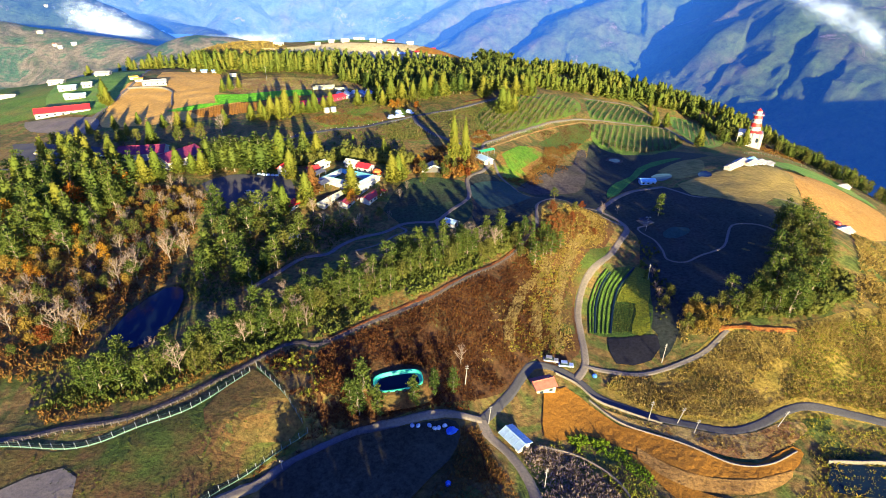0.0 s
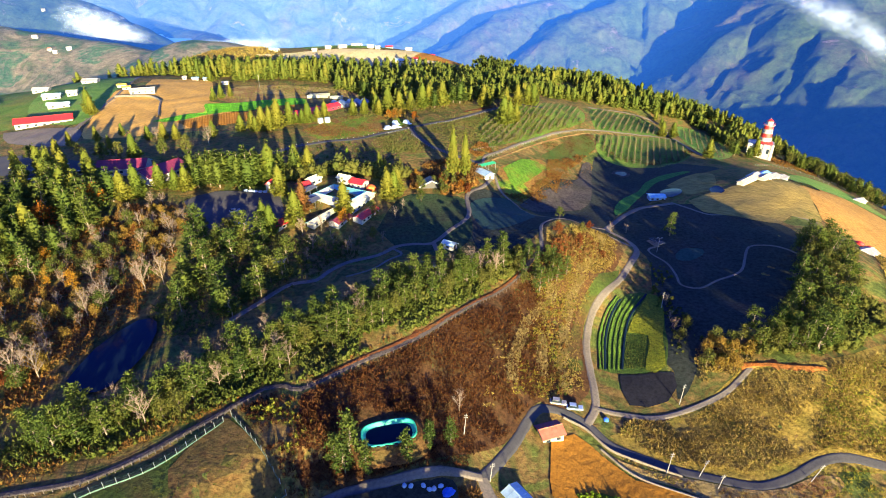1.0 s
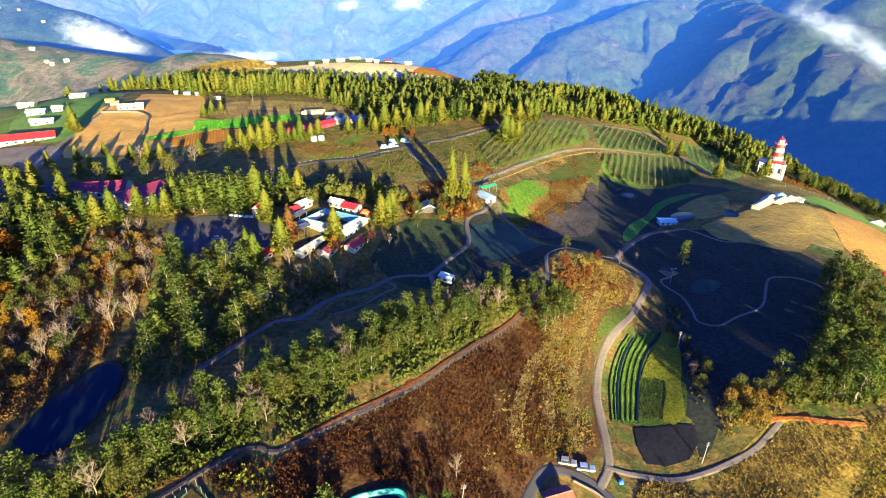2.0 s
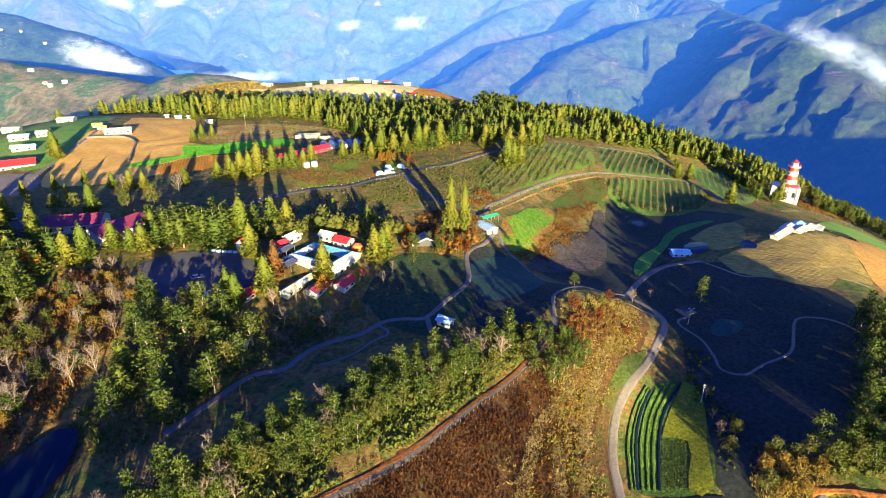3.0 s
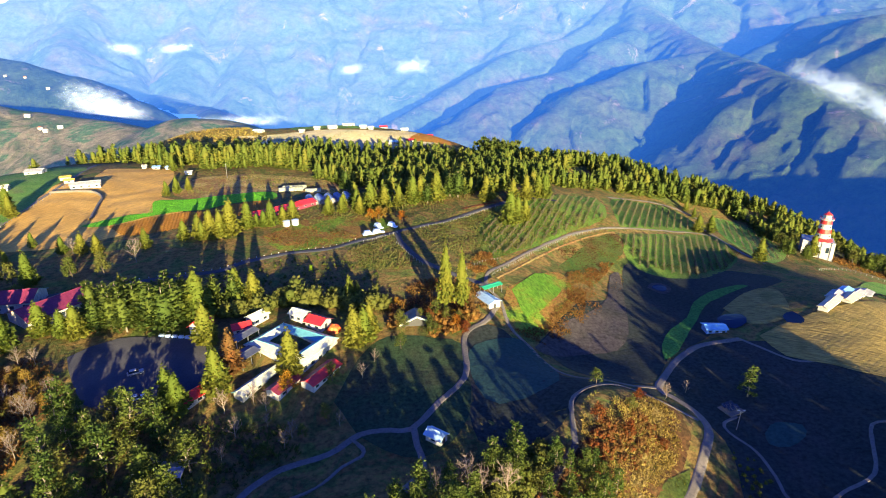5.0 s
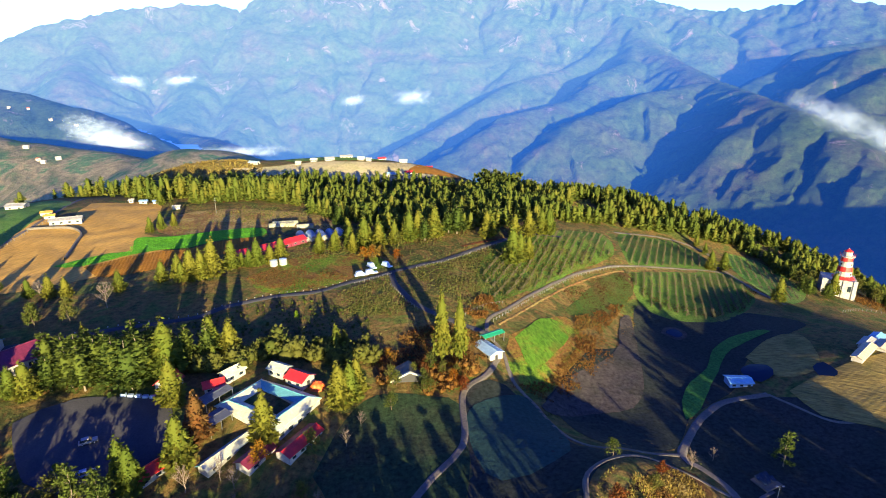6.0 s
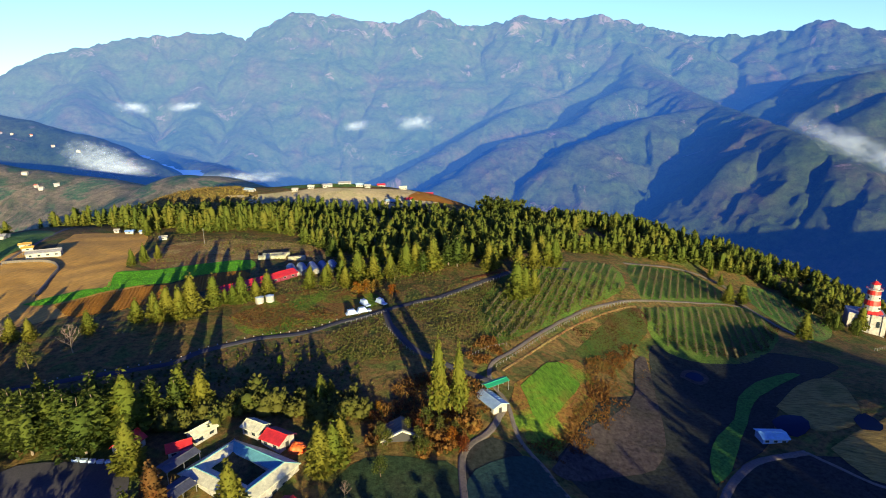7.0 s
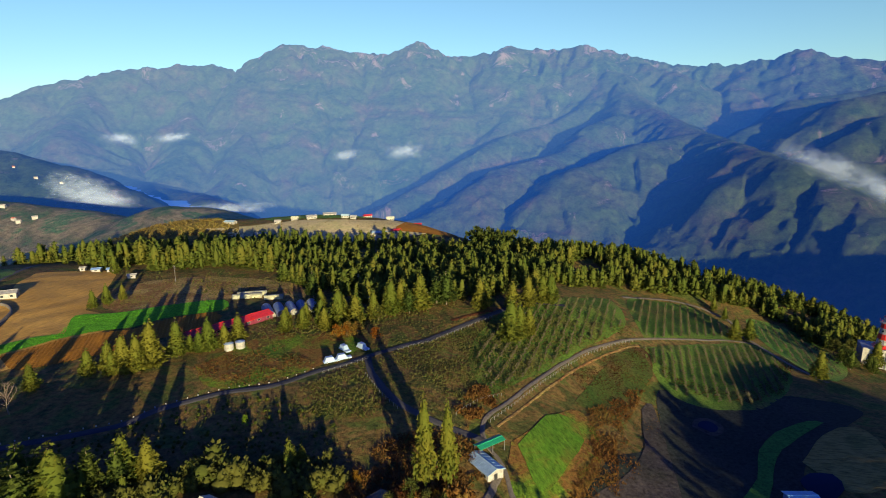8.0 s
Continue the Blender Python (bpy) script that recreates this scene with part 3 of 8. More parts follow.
def inside(poly, x, y):
    """Which of the points lie in the polygon."""
    x, y = np.asarray(x, float), np.asarray(y, float)
    hit = np.zeros(x.shape, bool)
    for (xa, ya), (xb, yb) in zip(poly, list(poly[1:]) + [poly[0]]):
        if ya != yb:
            hit ^= ((ya > y) != (yb > y)) & (x < (xb - xa) * (y - ya) / (yb - ya) + xa)
    return hit


def drape(name, poly, mat, label, category, lift=0.10, cell=4.0, level=None, relief=None):
    """A field laid over the land; its outline is smoothed a little."""
    bm = bmesh.new()
    ring = glide(list(poly) + [poly[0]], 5.0)[:-1]
    rng = np.random.default_rng(len(ring))
    ring = ring + rng.normal(0, 0.15, ring.shape)
    bm.faces.new([bm.verts.new((x, y, 0)) for x, y in ring])
    bmesh.ops.triangulate(bm, faces=bm.faces[:])
    lo, hi = ring.min(0), ring.max(0)
    for axis in (0, 1):
        no = Vector((1, 0, 0)) if axis == 0 else Vector((0, 1, 0))
        for c in np.arange(math.ceil(lo[axis] / cell) * cell, hi[axis], cell):
            bmesh.ops.bisect_plane(bm, geom=bm.verts[:] + bm.edges[:] + bm.faces[:], plane_co=no * float(c), plane_no=no)
    for v in bm.verts:
        v.co.z = level if level is not None else gz(v.co.x, v.co.y) + lift
        if relief:
            v.co.z += relief(v.co.x, v.co.y)
    bm.normal_update()
    for f in bm.faces:
        if f.normal.z < 0:
            f.normal_flip()
    return tagged(new(name, from_bm(name, bm, mat)), label, category, kind="structure")


def scatter(poly, gap, rng, jitter=0.45):
    """Points about gap metres apart inside the polygon."""
    p = np.array(poly)
    lo, hi = p.min(0), p.max(0)
    gx, gy = np.meshgrid(np.arange(lo[0], hi[0], gap), np.arange(lo[1], hi[1], gap))
    gx = gx + (np.arange(gx.shape[0])[:, None] % 2) * gap / 2 + rng.uniform(-jitter, jitter, gx.shape) * gap
    gy = gy + rng.uniform(-jitter, jitter, gy.shape) * gap
    k = inside(poly, gx, gy)
    return np.column_stack([gx[k], gy[k]])


# ---- the land ----
def land():
    xs = np.concatenate([np.linspace(-4600, -440, 14), np.arange(-420, -200, 8), np.arange(-200, 240, 3.0), np.arange(240, 352, 8), np.geomspace(360, 4600, 20)])
    ys = np.concatenate([np.linspace(-4600, -130, 12), np.arange(-110, 40, 10), np.arange(40, 420, 3.0), np.arange(420, 760, 7), np.geomspace(770, 4600, 22)])
    gx, gy = np.meshgrid(xs, ys)
    verts = np.column_stack([gx.ravel(), gy.ravel(), ground(gx, gy).ravel()])
    nx, ny = len(xs), len(ys)
    i, j = np.meshgrid(np.arange(ny - 1), np.arange(nx - 1), indexing="ij")
    a = (i * nx + j).ravel()
    me = mesh_of("ground", verts, np.stack([a, a + 1, a + nx + 1, a + nx], 1), M["ground"])
    me.polygons.foreach_set("use_smooth", np.ones(len(me.polygons), bool))
    return tagged(new("ground", me), "sloping farmland of grass and bare soil", "ground", kind="structure")


land()

CRESTS = {
    "range_west": [(-2894, 3172, 207), (-2715, 3334, 255), (-2592, 3435, 306), (-2513, 3521, 365), (-2454, 3576, 421), (-2299, 3694, 456), (-2230, 3738, 480), (-2051, 3855, 531), (-1937, 3916, 543), (-1730, 4016, 576), (-1534, 4098, 571), (-1398, 4148, 528), (-1311, 4178, 534), (-1269, 4191, 600), (-1180, 4218, 695), (-1099, 4241, 728), (-1019, 4262, 718), (-811, 4308, 717), (-599, 4345, 671), (-329, 4375, 674)],
    "range_east": [(-329, 4375, 674), (-256, 4380, 702), (-158, 4385, 749), (-75, 4388, 716), (39, 4389, 661), (149, 4386, 643), (402, 4371, 664), (523, 4358, 704), (700, 4332, 677), (934, 4277, 673), (1073, 4243, 689), (1188, 4212, 651), (1312, 4174, 620), (1454, 4126, 573), (1635, 4045, 522), (1721, 4007, 505), (1884, 3920, 502), (1963, 3880, 485), (2092, 3810, 510), (2216, 3737, 508), (2256, 3712, 552), (2314, 3675, 552), (2364, 3642, 510), (2477, 3538, 481), (2562, 3475, 465), (2674, 3361, 423), (2870, 3147, 350)],
    "spur_a": [(887, 4267, 664), (825, 4137, 571), (652, 3833, 365), (463, 3559, 212), (343, 3372, 110), (214, 3182, -7), (67, 3038, -116)],
    "spur_b": [(1153, 4180, 609), (1122, 3877, 428), (957, 3612, 273), (677, 3371, 136), (390, 3165, 76), (215, 2981, 4), (35, 2789, -94), (-112, 2636, -164), (-197, 2530, -200)],
    "spur_c": [(1125, 3457, 303), (972, 3138, 170), (791, 2984, 114), (611, 2771, -6), (447, 2651, -33), (279, 2524, -66), (141, 2385, -132), (14, 2289, -203), (-94, 2186, -240)],
    "spur_d": [(1217, 2665, 70), (885, 2587, 24), (651, 2452, -48), (540, 2356, -75), (405, 2232, -152), (323, 2134, -229), (274, 2051, -298)],
    "spur_main": [(1094, 4197, 666), (1149, 3764, 448), (1125, 3457, 303), (1148, 3130, 199), (1217, 2665, 70), (1188, 2287, 21), (1175, 2064, -13), (1196, 1933, -30), (1207, 1779, -96), (1216, 1608, -168), (1210, 1507, -203)],
    "spur_e": [(1170, 2055, -14), (1033, 2007, -81), (915, 1934, -179), (855, 1874, -256), (798, 1846, -306)],
    "spur_g": [(2506, 3004, 314), (2289, 2991, 283), (2014, 2947, 241), (1778, 2926, 216), (1626, 2843, 142), (1425, 2728, 56)],
    "spur_h": [(2236, 2576, 253), (1979, 2598, 231), (1776, 2564, 194), (1575, 2461, 85), (1421, 2323, -31)],
    "spur_i": [(1974, 2273, 147), (1769, 2318, 121), (1602, 2258, 52), (1456, 2179, -41)],
    "spur_k": [(1313, 4048, 550), (1532, 3676, 425), (1405, 3566, 306)],
    "spur_l": [(2083, 3792, 497), (1878, 3619, 392), (1764, 3454, 291), (1598, 3258, 94)],
    "spur_m": [(-158, 4365, 738), (-272, 3978, 460), (-419, 3511, 169), (-464, 3151, -98)],
    "spur_n": [(-1175, 4199, 684), (-1105, 3823, 425), (-1090, 3408, 179), (-1054, 2943, -31), (-1022, 2687, -138)],
    "spur_o": [(-2226, 3729, 472), (-2058, 3386, 309), (-1943, 3042, 186), (-1811, 2769, 112)],
    "spur_p": [(-1722, 3997, 566), (-1534, 3610, 312), (-1389, 3127, 73), (-1290, 2731, -83)],
    "spur_q": [(521, 4338, 689), (370, 4022, 453), (233, 3732, 251), (77, 3388, 76)],
    "shore": [(-1829, 2928, -104), (-1562, 2712, -104), (-1414, 2653, -104), (-1332, 2608, -104), (-1164, 2350, -104), (-1021, 2178, -104), (-888, 2029, -104), (-795, 1918, -104), (-732, 1823, -104)],
}
NEAR_CRESTS = {
    "hillside_a": [(-1575, 1517, 136), (-1369, 1588, 107), (-1213, 1659, 60), (-1057, 1651, 17), (-920, 1622, -30), (-880, 1606, -62)],
    "hillside_b": [(-982, 980, 16), (-838, 1058, -8), (-752, 1067, -21), (-620, 1042, -34), (-495, 1003, -49)],
    "knob": [(-471, 993, -48), (-420, 987, -24), (-387, 992, -27), (-358, 994, -50)],
}


def crest_height(x, y, lines, fall, floor):
    """The highest of all slopes that fall away from the crest lines."""
    return crest_slopes(x, y, lines, fall, floor)[0]


def crest_slopes(x, y, lines, fall, floor):
    """The same, with the way along the crest and down from it."""
    z, along, down = np.full(x.shape, floor, float), np.zeros(x.shape), np.zeros(x.shape)
    for k, line in enumerate(lines):
        run = 2000.0 * k
        for a, b in zip(line[:-1], line[1:]):
            ax, ay, bx, by = a[0], a[1], b[0], b[1]
            dx, dy = bx - ax, by - ay
            s = np.clip(((x - ax) * dx + (y - ay) * dy) / (dx * dx + dy * dy), 0, 1)
            d = np.hypot(x - ax - s * dx, y - ay - s * dy)
            h = a[2] + s * (b[2] - a[2]) - fall * (np.sqrt(d * d + 2500.0) - 50.0)
            length = math.hypot(dx, dy)
            side = np.where((x - ax) * dy - (y - ay) * dx > 0, 700.0, 0.0)
            win = h > z
            z, along, down = np.where(win, h, z), np.where(win, run + s * length + side, along), np.where(win, d, down)
            run += length
    return z, along, down


def mountains(name, lines, r0, r1, rows, a0, a1, cols, fall, floor, rugged, mat, label):
    az, rr = np.meshgrid(np.radians(np.linspace(a0, a1, cols)), np.geomspace(r0, r1, rows))
    x, y = 10 + rr * np.sin(az), 140 + rr * np.cos(az)
    p, q = x.ravel(), y.ravel()
    warp = np.array([noise.noise_vector(Vector((a, b, 0)) / 260) for a, b in zip(p, q)])
    sway = np.clip(44 - y / 120, 10, 30)
    wx, wy = x + warp[:, 0].reshape(x.shape) * sway, y + warp[:, 1].reshape(x.shape) * sway
    z, along, down = crest_slopes(wx, wy, lines, fall, floor)
    crest = crest_height(x, y, lines, fall * 3, floor - 500)
    keep = np.clip((z - crest) / 90, 0.10, 1)
    ribs = np.array([noise.ridged_multi_fractal(Vector((a / 95, b / 420, 5.0)), 0.85, 2.1, 5, 1.0, 2.0) for a, b in zip(along.ravel(), down.ravel())]).reshape(x.shape)
    rough = np.array([noise.ridged_multi_fractal(Vector((a, b, 3.0)) / 150, 0.9, 2.2, 5, 1.0, 2.0) for a, b in zip(p, q)]).reshape(x.shape)
    z = z + (rough - 1.3) * rugged * 0.45 * keep + (ribs - 1.3) * rugged * 0.8 * np.clip(down / 150, 0.05, 1)
    teeth = np.array([noise.fractal(Vector((a, b, 8.0)) / 70, 0.9, 2.2, 4) for a, b in zip(p, q)]).reshape(x.shape)
    z = z + (6 + teeth * 22) * np.clip((z - 330) / 160, 0, 1)
    verts = np.column_stack([x.ravel(), y.ravel(), z.ravel()])
    i, j = np.meshgrid(np.arange(rows - 1), np.arange(cols - 1), indexing="ij")
    a = (i * cols + j).ravel()
    me = mesh_of(name, verts, np.stack([a, a + cols, a + cols + 1, a + 1], 1), mat)
    me.polygons.foreach_set("use_smooth", np.ones(len(me.polygons), bool))
    return tagged(new(name, me), label, "mountains", kind="structure")


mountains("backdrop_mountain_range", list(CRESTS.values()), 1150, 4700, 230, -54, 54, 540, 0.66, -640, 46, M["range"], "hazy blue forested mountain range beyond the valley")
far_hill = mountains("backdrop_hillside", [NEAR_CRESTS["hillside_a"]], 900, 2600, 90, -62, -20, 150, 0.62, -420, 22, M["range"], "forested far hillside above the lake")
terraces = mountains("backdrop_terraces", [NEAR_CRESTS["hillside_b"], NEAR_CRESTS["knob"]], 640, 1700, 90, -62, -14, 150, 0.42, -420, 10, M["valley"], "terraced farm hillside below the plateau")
EAST = [[(560, -120, -230), (750, 100, -180), (1300, 500, -140), (2200, 900, -50), (3200, 1300, 40)]]


def east_ridge():
    """Unseen ridge added east of the farm; keeps low sun off the deep valley."""
    gx, gy = np.meshgrid(np.linspace(420, 3600, 90), np.linspace(-900, 1500, 70))
    z = crest_height(gx, gy, EAST, 0.75, -640)
    z += np.array([noise.fractal(Vector((p, q, 9)) / 200, 1.0, 2.0, 4) for p, q in zip(gx.ravel(), gy.ravel())]).reshape(gx.shape) * 25
    i, j = np.meshgrid(np.arange(69), np.arange(89), indexing="ij")
    a = (i * 90 + j).ravel()
    me = mesh_of("backdrop_added_ridge", np.column_stack([gx.ravel(), gy.ravel(), z.ravel()]), np.stack([a, a + 1, a + 91, a + 90], 1), M["valley"])
    tagged(new("backdrop_added_ridge", me), "unseen forested ridge added east of the farm", "mountains", kind="structure")


east_ridge()
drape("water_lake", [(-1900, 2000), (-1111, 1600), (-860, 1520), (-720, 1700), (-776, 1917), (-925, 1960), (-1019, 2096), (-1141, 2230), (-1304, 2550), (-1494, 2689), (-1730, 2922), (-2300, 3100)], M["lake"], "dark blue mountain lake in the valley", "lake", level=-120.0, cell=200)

# ---- roads, tracks and fields ----
ribbon("road", [(9.9, 101), (14.8, 107.1), (19.4, 113.7), (23.6, 121.2), (27.7, 126.1), (34.9, 126.9), (40.6, 124.4), (46.1, 118.3), (53.7, 115.3), (62.3, 111.7), (73.9, 108.6), (81.1, 107.4), (89.8, 109.2), (97.6, 112.5), (104.2, 113.3), (112.3, 110.9), (122.5, 107.7), (150, 98)],
       3.4, M["asphalt"], "narrow grey farm road along the terraces", "road")
ribbon("road", [(40.6, 124.4), (45, 132), (46.7, 145.6), (48, 157.4), (52.1, 169.4), (58.3, 178.5), (67.9, 190.8), (75.5, 202), (81.2, 212.2), (80.6, 220), (76.5, 226), (73.3, 230.3), (84.3, 246.3), (92.7, 254.5), (101.1, 259.5), (115, 261.6)],
       3.0, M["concrete"], "pale concrete farm lane round the mound", "road", lift=0.18)
ribbon("road", [(9.9, 101), (11.4, 96.8), (16.3, 91.8), (19.7, 85.7), (21.3, 79.2), (22, 66)], 3.4, M["concrete"], "concrete driveway beside the blue roofed shed", "driveway", lift=0.2)
ribbon("road", [(-115, 80), (-98.2, 84.7), (-93.8, 85.4), (-88, 88.2), (-82.4, 89.5), (-74.5, 91.9), (-66.6, 97.7), (-56.7, 108.2), (-50, 115.5), (-45.2, 120.7), (-39.8, 121.5), (-35.5, 120.2), (-23.7, 128), (-4.1, 140.7), (15.6, 166.6), (28.7, 181.7), (37.2, 190.8)],
       2.0, M["gravel"], "dark gravel track along the pine ridge", "track")
ribbon("path", [(79.9, 215.8), (71.5, 220.2), (60.6, 221.2), (49.5, 214.2), (40.2, 207), (38.1, 199.8), (37.2, 190.8)], 1.5, M["concrete"], "pale footpath looping round the mound", "path", lift=0.2)
ribbon("road", [(73.3, 230.3), (60, 226), (47.4, 221), (41.4, 225.7), (37.8, 236.4), (34.5, 247.1), (28.5, 257.9), (26.5, 271.7), (22, 281), (23, 291.2), (31.4, 302.7), (41.3, 316.8), (55.6, 336), (70.9, 351.6), (86.8, 363.8), (96.3, 369.1), (115.9, 378.5), (136.3, 386.9), (156, 394), (168.6, 394)],
       1.8, M["concrete"], "farm road between the pasture and the orchards", "road", lift=0.16)
ribbon("road", [(25.1, 269.2), (19.9, 257.5), (12.1, 246.2), (12, 226.4), (9.4, 218.7), (3.4, 210.8), (-3.7, 200.9), (-9.2, 200.7), (-17, 199.2), (-23.6, 192.3), (-34.4, 187.4), (-39.9, 181.5), (-43.2, 174.9), (-50.8, 173.5), (-56.5, 165.9), (-66, 150)],
       2.6, M["concrete"], "shaded concrete lane through the hollow", "lane", lift=0.16)
ribbon("road", [(-2.9, 202), (-1.6, 194.3), (0, 189.1), (-1, 182.9), (-8, 172)], 2.2, M["concrete"], "side lane past the small field shelter", "lane", lift=0.2)
ribbon("path", [(-19.5, 197.9), (-15.5, 194), (-15.1, 190.5), (-19.2, 186.8), (-24, 180), (-33, 176)], 1.2, M["concrete"], "narrow path through the shaded garden", "path", lift=0.2)
ribbon("path", [(93, 219), (87.6, 215.9), (87, 211.8), (91.2, 204.7), (91.3, 195.5), (90.5, 188.3), (96.2, 185.5), (104.3, 189.3), (114.9, 194), (121, 203), (124.7, 209.1), (128.5, 211.6), (136, 208.3), (140, 196), (136, 180)],
       1.3, M["concrete"], "narrow concrete footpath winding across the hollow", "path")
ribbon("path", [(115, 261.6), (120.3, 251.3), (126.4, 243.9), (136.1, 243.6), (148.5, 244.2), (161, 242.2), (172, 238)], 1.4, M["concrete"], "pale path below the golden field", "path")
ribbon("road", [(44, 131), (52.5, 129.6), (61.2, 128.8), (70.6, 130.5), (82.5, 134.4), (88, 137.6), (92.4, 140.6)], 2.0, M["concrete"], "concrete farm track below the plots", "track", lift=0.22)
ribbon("road", [(110.7, 428.2), (135, 440), (156, 440), (170, 425), (166, 405), (168.6, 394), (172, 375), (178, 355)], 2.4, M["concrete"], "pale track round the upper orchard", "track", lift=0.2)
ribbon("road", [(-230, 228), (-180, 240), (-153.5, 247.3), (-129.4, 260), (-109.1, 271.2), (-86.5, 282.2), (-77.9, 291.6), (-63.5, 301.9), (-49.1, 305.9), (-34.7, 315.9), (-27.4, 319.9), (-18.1, 326.3), (-8.2, 333.6), (4.6, 342.1), (16.3, 354.4), (32.1, 369.7), (50, 384), (70, 389)],
       3.2, M["asphalt"], "asphalt road with white edge stones across the plateau", "road", lift=0.2)
ribbon("road", [(-18.1, 326.3), (-14, 312), (-4, 296), (10, 286), (22, 281)], 3.0, M["asphalt"], "asphalt side road between the rough plots", "road", lift=0.24)
ribbon("road", [(-202.3, 290), (-205, 310.6), (-211.1, 345.1), (-219.5, 390.3), (-234, 436.5), (-250, 480)], 3.0, M["concrete"], "pale straight road past the western barns", "road")

drape("pavement_car_park", [(-107, 222), (-98.3, 233.2), (-75.3, 236.1), (-69, 229.9), (-64, 212), (-74, 203), (-92, 205)], M["asphalt"], "dark asphalt car park", "car park", 0.2)
drape("field", [(-224, 390), (-210.5, 398.1), (-138, 366), (-133.8, 335), (-150, 308), (-175, 296), (-196, 303)], M["tan_soil"], "tan ploughed field crossed by long tree shadows", "field")
drape("field", [(-220, 436), (-178, 438), (-151, 368), (-136, 353), (-150, 350), (-162, 378), (-205, 398)], M["tan_soil"], "smooth tan bare field on the plateau", "field", 0.16)
drape("field", [(-168, 326), (-154, 343.9), (-144.6, 346.8), (-153.7, 367.2), (-138.3, 370.7), (-120.1, 383), (-97.5, 392), (-91.9, 377), (-113.7, 366), (-120.8, 355), (-140.3, 345), (-156, 326)], M["crop"], "bright green vegetable strip", "field", 0.3)
drape("field", [(-154, 325), (-139, 343), (-120, 353), (-112, 364), (-94, 374), (-88, 362), (-104, 342), (-118, 328), (-138, 315)], M["ploughed"], "brown furrowed strip beside the green crop", "field", 0.25, 0.8, None, lambda x, y: 0.16 * math.sin(4.2 * (x * 0.94 + y * 0.34)))
drape("field", [(-137, 372), (-97, 394), (-60, 392), (-70, 420), (-120, 432), (-150, 420), (-152, 385)], M["rough_grass"], "rough reddish-brown grassland", "field")
drape("field", [(-96, 82), (-80.6, 82.3), (-70.4, 89), (-60.3, 95.7), (-49.9, 110.5), (-33.6, 93.6), (-40, 86), (-45.7, 77.1), (-49.1, 70.8), (-60, 52), (-110, 50)], M["dull_grass"], "weedy green-brown field inside a net fence", "field")
drape("field", [(29.2, 116.3), (36.4, 120), (42.8, 114.6), (49.3, 108.1), (57.3, 106), (63.9, 102.8), (71.5, 99.1), (82.1, 96.6), (88.7, 99.3), (94.4, 101.5), (95.8, 98.8), (89, 93.2), (78.6, 90), (69, 90.5), (60, 93), (53.2, 98.5), (47.6, 99.9), (39.2, 103.1), (32.4, 100.3), (26.5, 99.8)], M["ploughed"], "freshly ploughed orange-brown terrace", "field", 0.25, 0.9, None, lambda x, y: 0.02 * math.sin(5.2 * (y + 0.35 * x + 1.5 * math.sin(x / 15))) + 0.08 * noise.noise(Vector((x, y, 0)) * 0.8))
drape("field", [(52, 100.6), (58.3, 95.4), (67.2, 92), (80.2, 91.9), (90.3, 94.4), (86, 90.2), (75.5, 87.6), (61.5, 88.4), (54.9, 92.4), (51, 97)], M["tan_strip"], "bare tan strip below the ploughed terrace", "field", 0.32)
drape("field", [(48.8, 99), (54.1, 96.4), (58.8, 90.4), (64.7, 87.6), (69.1, 86.2), (74, 84), (72, 78), (60, 82), (54.6, 88.2), (50.3, 94.3)], M["ploughed"], "second ploughed strip on the slope", "field", 0.22)
drape("field", [(43.1, 115.7), (52.7, 111.5), (66.3, 109), (80.7, 105.9), (97.7, 109.3), (100.8, 106.5), (95.4, 102.6), (89.1, 100.2), (82.5, 97.6), (71.9, 100.2), (64.3, 104), (57.7, 107.2), (49.6, 109.3)], M["rough_grass"], "dry grass bank above the ploughed terrace", "bank", 0.15)
drape("field", [(-51.4, 111), (-34.5, 95.8), (-43.5, 88.5), (-52.2, 88), (-58.2, 94.8)], M["brown_field"], "brown dry corner of the weedy field", "field", 0.2)
drape("water_reservoir", [(100.8, 95.3), (114.6, 94.8), (120, 92), (118, 86), (97.5, 88.4)], M["water"], "small dark reservoir behind a concrete wall", "reservoir", 0.5)
drape("field", [(50.4, 147), (58.1, 167.1), (68.2, 182), (77.4, 182), (77.4, 172.5), (70.3, 147), (56.8, 145.6)], M["veg"], "vegetable plot with green rows", "field")
drape("field", [(76, 182.4), (79.6, 179.2), (77, 168), (73.2, 158.7), (70, 146.4), (64.2, 146), (69.3, 160.9), (63.2, 162.8), (67.1, 169.8)], M["mustard"], "bright yellow-green crop plot", "field", 0.3)
drape("field", [(55.6, 144.4), (71.5, 143.8), (67.2, 134), (55.1, 133)], M["seed_bed"], "covered seed bed with shade in its colour", "field", 0.2)
drape("field", [(30, 283), (56.4, 309), (58, 285), (38, 256), (27, 265)], M["patchy_grass"], "rusty field edge round a green plot", "field", 0.12)
drape("field", [(32, 282), (44, 300), (52, 302), (54, 291), (47, 279), (36, 266)], M["green_plot"], "bright green grass plot", "field", 0.26)
drape("field", [(56, 313), (81, 350), (99, 363), (96, 344), (70, 314)], M["dull_grass"], "brown-green plot below the farm road", "field", 0.14)
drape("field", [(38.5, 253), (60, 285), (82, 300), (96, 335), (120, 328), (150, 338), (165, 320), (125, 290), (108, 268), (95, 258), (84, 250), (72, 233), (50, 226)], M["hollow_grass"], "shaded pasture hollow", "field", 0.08)
